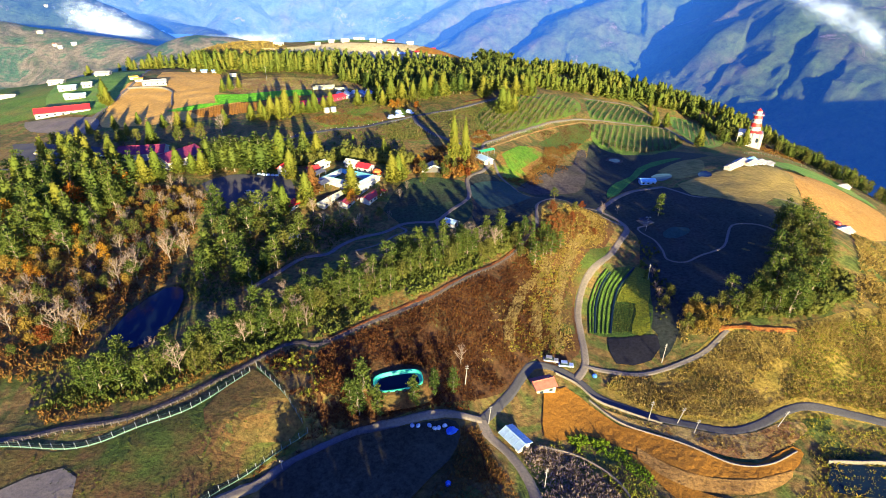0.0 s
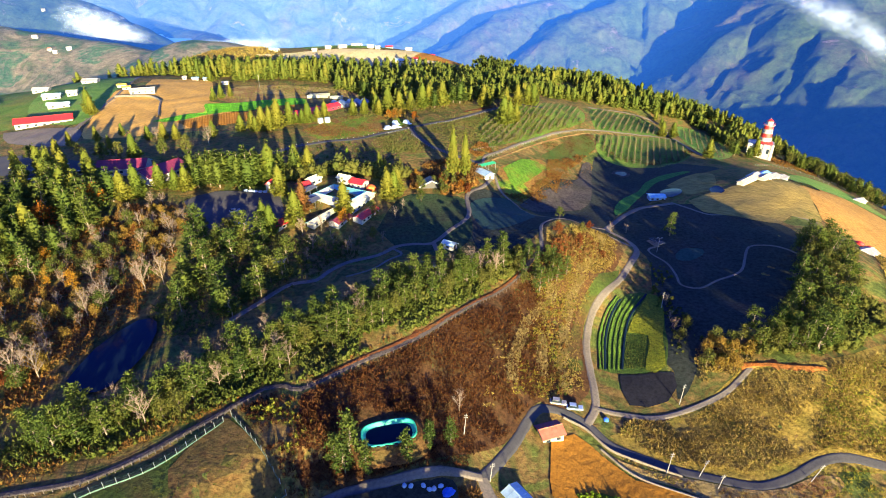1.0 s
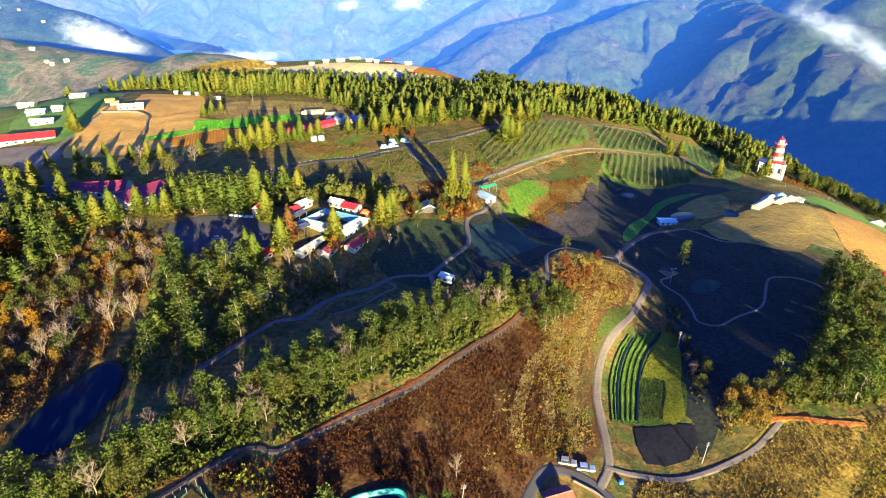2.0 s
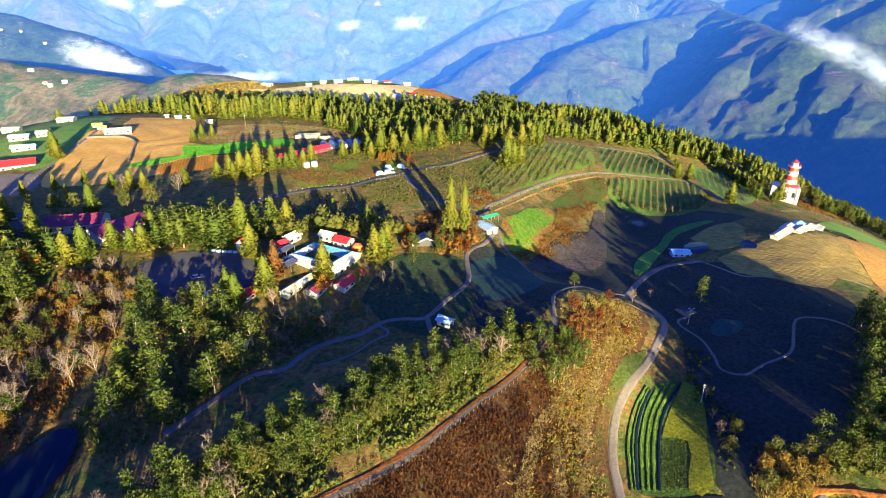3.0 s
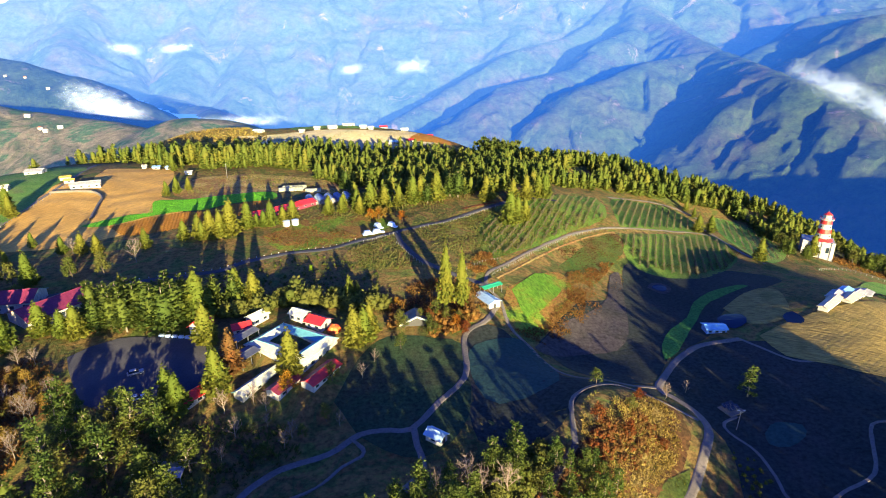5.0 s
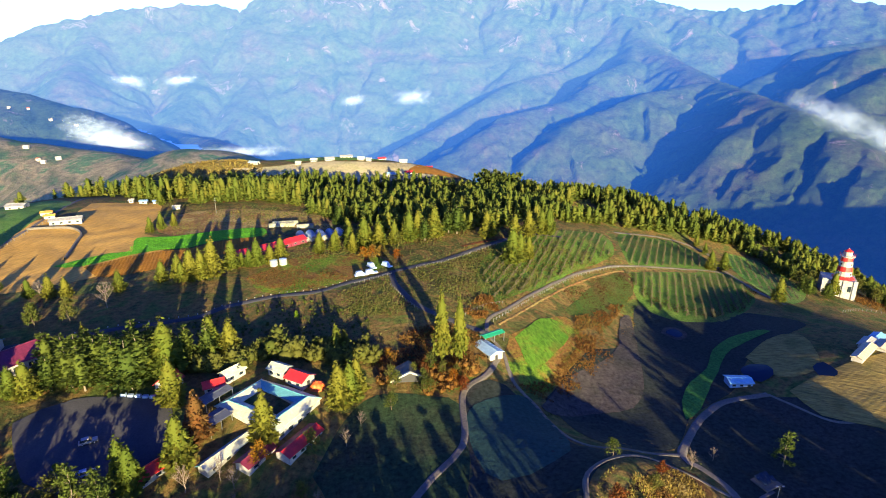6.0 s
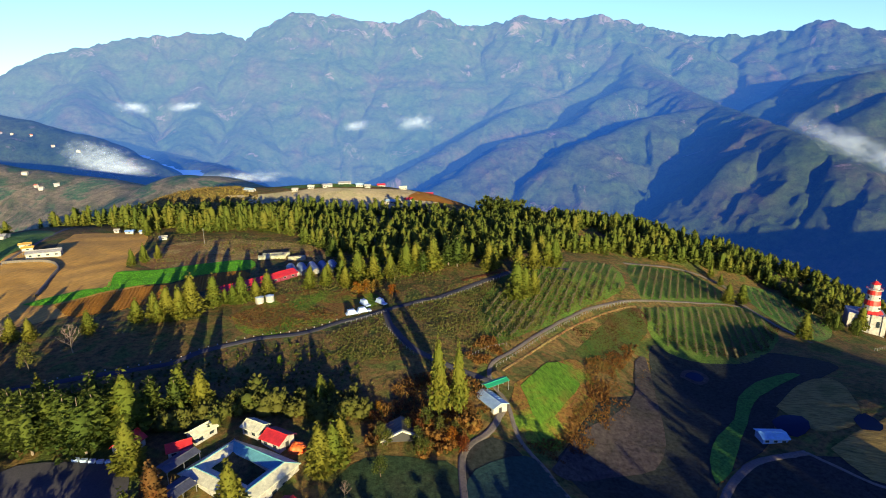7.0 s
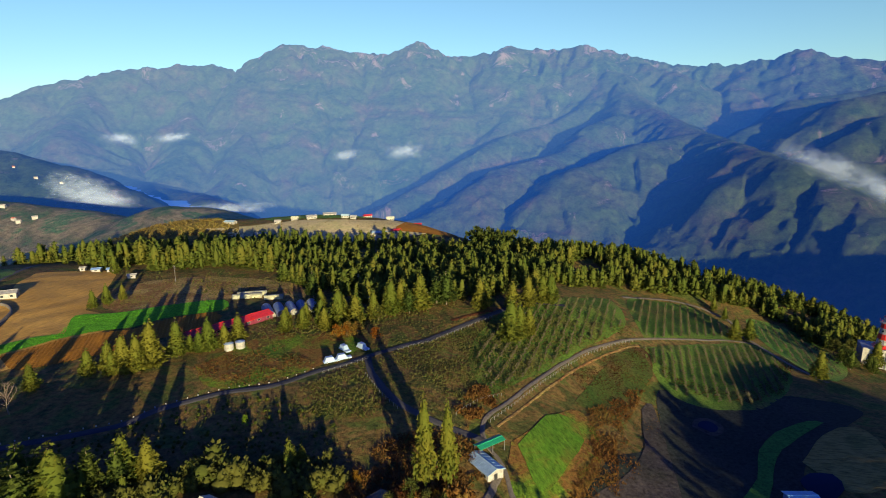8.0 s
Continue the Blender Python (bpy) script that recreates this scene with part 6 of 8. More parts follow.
knob = np.array([(36, 532), (42, 528), (48, 534), (40, 538), (46, 540), (54, 534), (58, 540), (33, 538), (50, 528), (64, 545)], float)
planted("round_wood", FAR_ROUND, knob, rf.uniform(1.4, 1.9, len(knob)), M["broadleaf"], "clump of large rounded trees on the plateau rim", "wood", 4)
planted("edge_wood", FAR_ROUND, edge, rf.uniform(0.55, 1.0, len(edge)), M["broadleaf"], "dark rounded trees along the plateau edge", "wood", 2)

# orchards in rows
FRUIT = [pad_crown(s, 3, 12, 0.46, 1.5, 0.72, 0.8, 0.35, False)[0] for s in (121, 122, 123)]


def orchard(poly, row_gap, gap, turn, size, label, seed, mat="orchard"):
    r = np.random.default_rng(seed)
    c, s = math.cos(radians(turn)), math.sin(radians(turn))
    p = np.array(poly)
    mid = p.mean(0)
    g = np.arange(-70, 70, gap)
    rows = np.arange(-70, 70, row_gap)
    a, b = np.meshgrid(g, rows)
    a, b = a.ravel() + r.normal(0, 0.25, a.size), b.ravel() + r.normal(0, 0.15, a.size)
    q = np.column_stack([mid[0] + a * c - b * s, mid[1] + a * s + b * c])
    q = q[inside(poly, q[:, 0], q[:, 1])]
    q = q[r.uniform(0, 1, len(q)) > 0.06]
    planted("orchard_rows", FRUIT, q, r.uniform(0.75, 1.25, len(q)) * size, M[mat], label, "orchard", seed)


orchard([(99, 363), (165, 391), (167, 372), (163, 359), (145, 338), (127, 327), (102, 334)], 3.9, 1.15, 71, 0.95, "rows of small fruit trees on a slope", 1)
orchard([(105, 373), (136, 390), (161, 400), (163, 412), (153, 434), (121, 430), (109, 410)], 3.9, 1.15, 67, 0.95, "upper rows of small fruit trees", 2)
orchard([(176, 392), (178, 412), (188, 430), (203, 418), (204, 386), (190, 364), (180, 362)], 3.9, 1.3, 71, 0.85, "green orchard rows beside the wood", 3)
orchard([(26, 306), (34, 314), (68, 353), (96, 381), (99, 412), (84, 404), (56, 387), (36, 367), (22, 332)], 3.6, 1.5, 68, 0.95, "young orchard on the rough slope", 4)


def crop_rows(poly, turn, row_gap, gap, size, mat, label, seed):
    r = np.random.default_rng(seed)
    p = np.array(poly)
    mid, half = p.mean(0), np.ptp(p, axis=0).max() * 0.75
    a, b = np.meshgrid(np.arange(-half, half, gap), np.arange(-half, half, row_gap))
    a, b = a.ravel() + r.normal(0, 0.1, a.size), b.ravel() + r.normal(0, 0.06, a.size)
    c, s = math.cos(radians(turn)), math.sin(radians(turn))
    q = np.column_stack([mid[0] + a * c - b * s, mid[1] + a * s + b * c])
    q = q[inside(poly, q[:, 0], q[:, 1])]
    planted("crop_rows", TUFTS, q, r.uniform(0.7, 1.2, len(q)) * size, M[mat], label, "crop", seed)


crop_rows([(-166, 326), (-154, 342), (-146, 346.8), (-153.7, 366), (-138.3, 369.7), (-120.1, 382), (-98.5, 391), (-92.9, 378), (-113.7, 367), (-120.8, 356), (-140.3, 346), (-155, 327)], 35, 1.1, 0.8, 0.55, "crop", "bright green vegetable plants in rows", 91)
crop_rows([(75.5, 181), (79, 178.5), (76.5, 168), (72.8, 158.7), (69.6, 147), (64.8, 147), (69.8, 161), (64, 163.2), (67.6, 169.8)], 70, 0.8, 0.6, 0.42, "mustard_leaf", "yellow-green crop on the small plot", 92)
crop_rows([(63, 162.4), (69, 160.5), (64.1, 147), (57.4, 147.4)], 70, 0.8, 0.6, 0.5, "broadleaf", "dark green leafy crop block", 94)
crop_rows([(35, 281), (50, 298), (52, 283), (37, 266)], 60, 1.3, 1.0, 0.36, "plot_leaf", "bright grass tufts on the green plot", 93)
PLOTS = [[(33, 283), (50, 300), (53, 283), (36.4, 262)], [(99, 363), (168, 396), (168, 358), (145, 336), (126, 325), (100, 332)], [(-68, 204), (-68, 262), (-24, 262), (-24, 204)]]
scrub([(-70, 262), (-40, 300), (-20, 330), (30, 372), (70, 388), (104, 384), (96, 364), (60, 335), (30, 296), (16, 284), (-10, 262), (-30, 256)], 2.1, 0.3, 0.8, M["brush_meadow"], "scattered weeds over the plateau meadow", "meadow weeds", 88, PLOTS)
scrub([(-60, 335), (-40, 345), (-10, 360), (20, 378), (40, 400), (-20, 395), (-60, 385), (-74, 350)], 1.8, 0.4, 1.1, M["brush_meadow"], "rough weeds below the cedar plantation", "rough weeds", 89)
scrub([(-36, 322), (-55, 336), (-72, 328), (-80, 318), (-60, 306)], 1.6, 0.4, 0.9, M["brush_rust"], "rust-brown weeds beside the tanks", "rust weeds", 90)

# undergrowth of the ridge slope and the mixed growth of the banks
scrub([(-58, 110), (-49, 116.5), (-44, 122), (-36, 122.5), (-24, 130), (-4.5, 142.5), (14.5, 167.5), (27, 183), (20, 190), (0, 168), (-22, 150), (-44, 140), (-62, 126)], 1.25, 0.8, 2.0, M["brush_olive"], "yellow-green bushes on the slope below the ridge pines", "ridge bushes", 95, shapes=BUSHES)
scrub([(-100, 92), (-88, 94), (-72, 99), (-60, 108), (-52, 118), (-60, 122), (-74, 112), (-92, 104)], 1.7, 0.8, 1.8, M["brush_olive"], "yellow-green bushes beside the gravel track", "track bushes", 96, shapes=BUSHES)
scrub([(31, 180), (50, 196), (60, 194), (48, 176), (40, 160), (36, 140), (28, 130), (34, 150), (35, 165)], 1.0, 0.3, 0.8, M["brush_mixed"], "ochre and lime-green weeds among the silver grass", "bank weeds", 97)
for k, line in enumerate(([(35.6, 171), (27.6, 159), (21.2, 139.5), (20, 132)], [(50.4, 182.2), (45.7, 174.3), (41.3, 162), (37.6, 145.4), (37, 134)], [(66, 213), (61, 201), (55, 191), (50, 183)], [(40, 178), (36, 166), (32, 152), (30, 138)])):
    scrub([(x - 1.6, y) for x, y in line] + [(x + 1.6, y) for x, y in line[::-1]], 0.5, 0.4, 0.9, M["plume"], "streak of pale golden silver grass down the slope", "silver grass", 98 + k)
scrub([(-35, 121), (-24, 128.5), (-4, 141.5), (16, 167), (29, 182.5), (28, 184.5), (14, 169), (-6, 144), (-26, 131), (-36, 124)], 1.5, 0.4, 1.0, M["brush_rust"], "rust-red shrubs on the leaf litter", "litter shrubs", 102)
scrub([(69, 196), (61.7, 191), (53, 178), (47, 167.9), (42.4, 157), (40, 146), (44.4, 146), (45.3, 156), (49.6, 169), (58, 180.4), (66, 190.4)], 1.0, 0.25, 0.6, M["brush_green"], "dark green tussocks on the lane verge", "verge grass", 103)
scrub([(74, 150), (84, 150), (86, 182), (92, 200), (84, 204), (78, 184)], 2.2, 0.5, 1.3, M["brush_green"], "grey-green bushes at the edge of the hollow", "hollow bushes", 104, shapes=BUSHES)
scrub([(-120, 258), (-60, 262), (-20, 268), (-20, 300), (-60, 298), (-100, 272)], 2.6, 0.4, 1.1, M["brush_green"], "dark weeds on the shaded slope", "slope weeds", 105, shapes=BUSHES)
scrub([(32, 100.5), (39.2, 102.4), (47.5, 99.5), (53.6, 90), (52, 87), (47, 91), (43, 95.3), (36, 97)], 0.9, 0.3, 0.8, M["lime"], "bright green weeds below the ploughed terrace", "green weeds", 106)

# golden grass and crops on the far edge of the plateau
scrub([(-300, 590), (-297, 680), (-210, 660), (-160, 575), (-233, 560)], 3.0, 1.0, 2.0, M["brush_gold"], "tall golden grass on the plateau hump", "golden grass", 107)
scrub([(-194, 585), (-120, 600), (-32, 600), (14, 590), (-25.8, 560), (-123, 560)], 2.9, 0.35, 0.7, M["brush_gold"], "dry stubble on the far field", "far stubble", 108)
scrub([(-150, 640), (-90, 650), (-40, 640), (-60, 610), (-140, 610)], 2.9, 0.35, 0.7, M["lime"], "green crop on the far field", "far crop", 109)

# low sunlit grass over the open plateau
scrub([(-137, 372), (-97, 394), (-60, 392), (-70, 420), (-120, 432), (-150, 420), (-152, 385)], 1.7, 0.25, 0.6, M["brush_mixed"], "golden tussocks on the rough grassland", "tussocks", 110)
scrub([(-222, 440), (-178, 442), (-140, 436), (-112, 448), (-60, 414), (-28, 388), (4, 380), (-20, 372), (-60, 392), (-100, 396), (-150, 425), (-180, 436)], 2.0, 0.35, 0.9, M["brush_meadow"], "olive grass at the foot of the plantation", "meadow grass", 111)
scrub([(-40, 345), (-10, 362), (30, 372), (66, 386), (104, 386), (96, 366), (60, 338), (34, 306), (24, 294), (10, 290), (-12, 312), (-14, 326)], 2.0, 0.35, 0.8, M["brush_meadow"], "olive and ochre grass between the plots", "meadow grass", 112, PLOTS)
scrub([(38, 256), (60, 286), (84, 302), (96, 336), (100, 345), (90, 340), (62, 312), (56, 300), (54, 284)], 2.0, 0.25, 0.5, M["brush_rust"], "short dry grass at the pasture edge", "pasture edge", 113)

# growth round the near fields
scrub([(59.4, 334.9), (91.6, 364.0), (101.9, 364.1), (104.0, 356.4), (75.8, 323.1), (63.9, 311.2)], 0.95, 0.25, 0.6, M["brush_brown"], "dark brown stalks on the plot under the curved lane", "dry stalks", 123)
scrub([(65.0, 311.7), (72.0, 311.4), (68.8, 281.1), (58.5, 270.6), (44.3, 270.4), (57.6, 295.9)], 1.3, 0.3, 0.8, M["brush_rust"], "rusty weeds on the bank under the green plot", "bank weeds", 124)
scrub([(104.4, 360.7), (100.0, 340.4), (113.3, 334.1), (129.2, 330.4), (149.1, 340.6), (171.8, 370.0), (168.3, 377.4), (151.9, 352.8), (129.4, 338.8), (108.5, 344.0)], 0.9, 0.25, 0.6, M["brush_brown"], "brown weeds along the lower orchard edge", "orchard weeds", 125)
scrub([(3.6, 97.2), (8.5, 98), (10.2, 94), (12.5, 89), (15, 83), (8, 81), (2, 83), (3.6, 90)], 0.75, 0.5, 1.2, M["brush_rust"], "tangled rusty scrub between the reservoir and the driveway", "rust scrub", 122)
scrub([(-24, 96), (-21, 103), (-6, 103), (1, 106), (8, 107), (6, 102), (-4, 99.5), (-14, 98)], 0.8, 0.35, 0.9, M["brush_brown"], "dark brambles on the bank under the basin", "bramble scrub", 121)
scrub([(-49, 113), (-42, 119.5), (-28, 113.6), (-21, 104.6), (-0.4, 106), (0, 103), (-22.8, 97.4), (-31.5, 92.6), (-40, 82), (-44, 76), (-42, 84), (-33, 95)], 1.0, 0.4, 1.2, M["brush_brown"], "brown brambles between the field and the reservoir", "bramble scrub", 114, [BASIN])
scrub([(-47, 112), (-40, 117), (-30, 110), (-33, 100), (-38, 102)], 1.6, 0.6, 1.4, M["brush_mixed"], "olive bushes beside the field fence", "fence bushes", 115, shapes=BUSHES)
scrub([(-96, 92), (-92, 100), (-81.5, 99.3), (-68, 110), (-56.6, 119), (-50, 118), (-53, 113.8), (-65.5, 103.2), (-73.5, 96.5), (-83.5, 92), (-92, 89)], 1.0, 0.4, 1.2, M["brush_rust"], "rusty and golden scrub above the gravel track", "track scrub", 116)
scrub([(-95, 80.5), (-80.6, 81), (-70.4, 87.5), (-60.3, 94), (-50.5, 109), (-36, 94.4), (-41, 86), (-47, 76), (-62, 56), (-90, 78)], 1.5, 0.2, 0.45, M["brush_green"], "low weeds over the fenced field", "field weeds", 117)
scrub([(46, 114), (58, 109.8), (80, 105), (97, 108.5), (95, 103), (88, 100.6), (82, 98), (72, 101), (58, 107.6)], 1.1, 0.3, 0.7, M["brush_rust"], "brown grass on the terrace bank", "bank grass", 118)
scrub([(14.0, 293.6), (20.0, 308.3), (24.6, 309.7), (27.8, 300.3), (23.3, 291.3), (16.9, 288.7)], 0.9, 0.8, 1.6, M["brush_rust"], "dark red-brown bush patch beside the canopy", "rust bushes", 119, shapes=BUSHES)
scrub([(20, 128), (24, 145), (36, 172), (45, 174), (40, 160), (37, 134), (30, 130)], 1.0, 0.3, 0.9, M["brush_mixed"], "olive and brown weeds between the grass streaks", "slope weeds", 120)
scrub([(10, 118), (14, 140), (28, 168), (32, 168), (24, 145), (20, 128)], 1.7, 0.4, 0.9, M["brush_gold"], "scattered golden grass in the brambles", "silver grass", 121)
scrub([(86, 146), (96, 144), (112, 142), (126, 147), (122, 151), (106, 147), (92, 150)], 1.7, 2.2, 3.6, M["broadleaf"], "dense dark green thicket at the foot of the knoll", "thicket", 122, shapes=COPSES)
scrub([(104, 143), (126, 147), (146, 160), (152, 174), (142, 168), (126, 151), (106, 146)], 2.0, 3.4, 5.6, M["broadleaf"], "dense dark green thicket on the knoll", "thicket", 123, shapes=COPSES)
scrub([(-36, 146), (-20, 152), (0, 167), (18, 187), (30, 192), (38, 190), (28, 183), (5, 161), (-14, 147)], 1.9, 2.6, 4.4, M["broadleaf"], "dense green thicket along the ridge top", "thicket", 124, shapes=COPSES)
scrub([(36, 187), (48, 199), (58, 207), (64, 202), (52, 187), (42, 181)], 1.5, 1.2, 2.3, M["rust"], "rust-red thicket on top of the mound", "thicket", 125, shapes=COPSES)
scrub([(-72, 249), (-50, 262), (-22, 266), (-12, 259), (-24, 256.5), (-48, 256), (-66, 246)], 2.5, 5.0, 7.6, M["broadleaf"], "dense green thicket behind the courtyard house", "thicket", 126, shapes=COPSES)
scrub([(-156, 258), (-118, 258), (-96, 257), (-74, 256), (-72, 251), (-98, 253), (-112, 253), (-118, 254), (-154, 255)], 2.6, 3.6, 5.8, M["broadleaf"], "dense green thicket behind the guest houses", "thicket", 127, shapes=COPSES)
scrub([(-16, 247), (-6, 256), (8, 262), (18, 262), (14, 250), (2, 243)], 2.4, 2.6, 4.8, M["brush_rust"], "tall autumn thicket below the two slender cedars", "thicket", 128, shapes=COPSES)
scrub([(-106, 110), (-98, 114), (-99, 122), (-99, 140), (-94, 152), (-95, 172), (-103, 165), (-109, 143), (-108, 118)], 1.2, 0.5, 1.4, M["brush_rust"], "rust-brown undergrowth on the pond bank", "undergrowth", 129)
scrub([(-100, 96), (-90, 100), (-84, 108), (-82, 118), (-90, 116), (-98, 112), (-108, 104)], 1.5, 0.5, 1.2, M["brush_green"], "dark weeds between the pond and the track", "undergrowth", 130)

# ---- buildings ----
def footing(x, y, turn, l, w):
    c, s = math.cos(radians(turn)), math.sin(radians(turn))
    return min(gz(x + a * l / 2 * c - b * w / 2 * s, y + a * l / 2 * s + b * w / 2 * c) for a in (-1, 1) for b in (-1, 1))


def gable_body(l, w, h, rise):
    bm = bmesh.new()
    ends = [[bm.verts.new((k * l / 2, y, z)) for y, z in ((-w / 2, -1.5), (w / 2, -1.5), (w / 2, h), (0, h + rise), (-w / 2, h))] for k in (-1, 1)]
    bm.faces.new(ends[0][::-1])
    bm.faces.new(ends[1])
    for i in range(5):
        j = (i + 1) % 5
        bm.faces.new((ends[0][i], ends[0][j], ends[1][j], ends[1][i]))
    bmesh.ops.recalc_face_normals(bm, faces=bm.faces[:])
    return bm


def window(parent, x, y, z, w, h, facing, wall=0.06):
    """A window with a frame and a pane; facing is 'x' or 'y' with a sign."""
    sign = 1 if facing[0] == "+" else -1
    if facing[1] == "y":
        frame_bm = boxed(x - w / 2, x + w / 2, y - wall, y + wall, z, z + h)
        pane = boxed(x - w / 2 + 0.08, x + w / 2 - 0.08, y + sign * wall - 0.02, y + sign * wall + 0.02, z + 0.08, z + h - 0.08)
    else:
        frame_bm = boxed(x - wall, x + wall, y - w / 2, y + w / 2, z, z + h)
        pane = boxed(x + sign * wall - 0.02, x + sign * wall + 0.02, y - w / 2 + 0.08, y + w / 2 - 0.08, z + 0.08, z + h - 0.08)
    ob = part("window", frame_bm, M["white_paint"], parent)
    part("pane", pane, M["glass"], ob)
    return ob


def sheet_roof(root, l, w, h, rise, mats, over=0.5, ribs=True):
    """Two pitched sheets with raised seams and a ridge cap."""
    slope = rise / (w / 2)
    for k, mat in zip((-1, 1), mats):
        bm = bmesh.new()
        low = h - slope * over + 0.12
        a, b = (-l / 2 - over, k * (w / 2 + over), low), (l / 2 + over, k * (w / 2 + over), low)
        c, d = (l / 2 + over, 0, h + rise + 0.12), (-l / 2 - over, 0, h + rise + 0.12)
        slab(bm, (a, b, c, d) if k < 0 else (b, a, d, c), 0.12)
        roof = part("roof", bm, mat, root)
        if ribs:
            bm = bmesh.new()
            n = max(3, int(l / 1.4))
            for i in range(n + 1):
                x = -l / 2 - over + 0.05 + (l + 2 * over - 0.1) * i / n
                rod(bm, (x, k * (w / 2 + over), low + 0.02), (x, 0, h + rise + 0.14), 0.04, 0.04, 4)
            tagged(part("roof_seams", bm, mat, roof), kind="stuff")
    part("ridge_cap", rod(bmesh.new(), (-l / 2 - over, 0, h + rise + 0.1), (l / 2 + over, 0, h + rise + 0.1), 0.16, 0.16, 6), mats[0], root)


def gable_house(name, x, y, turn, l, w, h, rise, wall, roof, label, category="house", group="", windows=3, doors=1, roof2=None, ribs=True):
    root = base(name, x, y, turn, label, category, group, z=footing(x, y, turn, l, w))
    part("wall", gable_body(l, w, h, rise - 0.08), M[wall], root)
    sheet_roof(root, l, w, h, rise, (M[roof], M[roof2 or roof]), ribs=ribs)
    for i in range(windows):
        wx = -l / 2 + l * (i + 0.5) / windows
        window(root, wx, -w / 2, h * 0.38, min(1.4, l / windows * 0.5), h * 0.36, "-y")
        if i % 2 == 0:
            window(root, wx, w / 2, h * 0.38, min(1.4, l / windows * 0.5), h * 0.36, "+y")
    for i in range(doors):
        part("door", boxed(l / 2 - 0.05, l / 2 + 0.06, -0.55 + 1.6 * i, 0.55 + 1.6 * i, 0, min(2.1, h * 0.85)), M["dark"], root)
    return root


def open_shed(name, x, y, turn, l, w, h, roof, label, category="shed", group="", rise=0.5):
    """A roof on posts, open at the sides."""
    root = base(name, x, y, turn, label, category, group)
    sheet_roof(root, l, w, h, rise, (M[roof], M[roof]), 0.3)
    n = max(2, int(l / 3.5))
    for i in range(n + 1):
        for k in (-1, 1):
            part("post", boxed(-l / 2 + l * i / n - 0.08, -l / 2 + l * i / n + 0.08, k * w / 2 - 0.08, k * w / 2 + 0.08, -1.5, h + 0.05), M["steel"], root)
    return root


def perched(ob):
    """A function that gives the height of a far slope."""
    me = ob.data
    tree = BVHTree.FromPolygons([v.co for v in me.vertices], [p.vertices for p in me.polygons])
    return lambda x, y: tree.ray_cast(Vector((x, y, 2000)), Vector((0, 0, -1)))[0].z


def tunnel(name, x, y, turn, l, w, h, mat, label, group="tunnel greenhouses", ends="white_paint"):
    root = base(name, x, y, turn, label, "greenhouse", group, z=footing(x, y, turn, l, w))
    n = 12
    arc = [(math.cos(math.pi * i / n) * w / 2, max(0.0, math.sin(math.pi * i / n)) ** 0.8 * h) for i in range(n + 1)]
    arc = [(arc[0][0], -1.2)] + arc + [(arc[-1][0], -1.2)]
    bm = bmesh.new()
    rows = [[bm.verts.new((k * l / 2, a, b)) for a, b in arc] for k in (-1, 1)]
    for i in range(len(arc) - 1):
        bm.faces.new((rows[0][i], rows[0][i + 1], rows[1][i + 1], rows[1][i]))
    bmesh.ops.solidify(bm, geom=bm.faces[:], thickness=0.06)
    part("cover", bm, M[mat], root)
    for k in (-1, 1):
        bm = bmesh.new()
        f = bm.faces.new([bm.verts.new((k * (l / 2 - 0.1), a * 0.985, b * 0.985)) for a, b in arc])
        bmesh.ops.solidify(bm, geom=[f], thickness=0.05)
        end = part("end_wall", bm, M[ends], root)
        part("door", boxed(k * l / 2 - 0.12, k * l / 2 + 0.05, -0.6, 0.6, 0, min(2.0, h * 0.75)), M["steel"], end)
    m = max(3, int(l / 2.5))
    for i in range(m + 1):
        xx = -l / 2 + l * i / m
        part("hoop", tube(bmesh.new(), [(xx, a * 1.01, b * 1.01) for a, b in arc[1:-1]], 0.04), M["steel"], root)
    return root


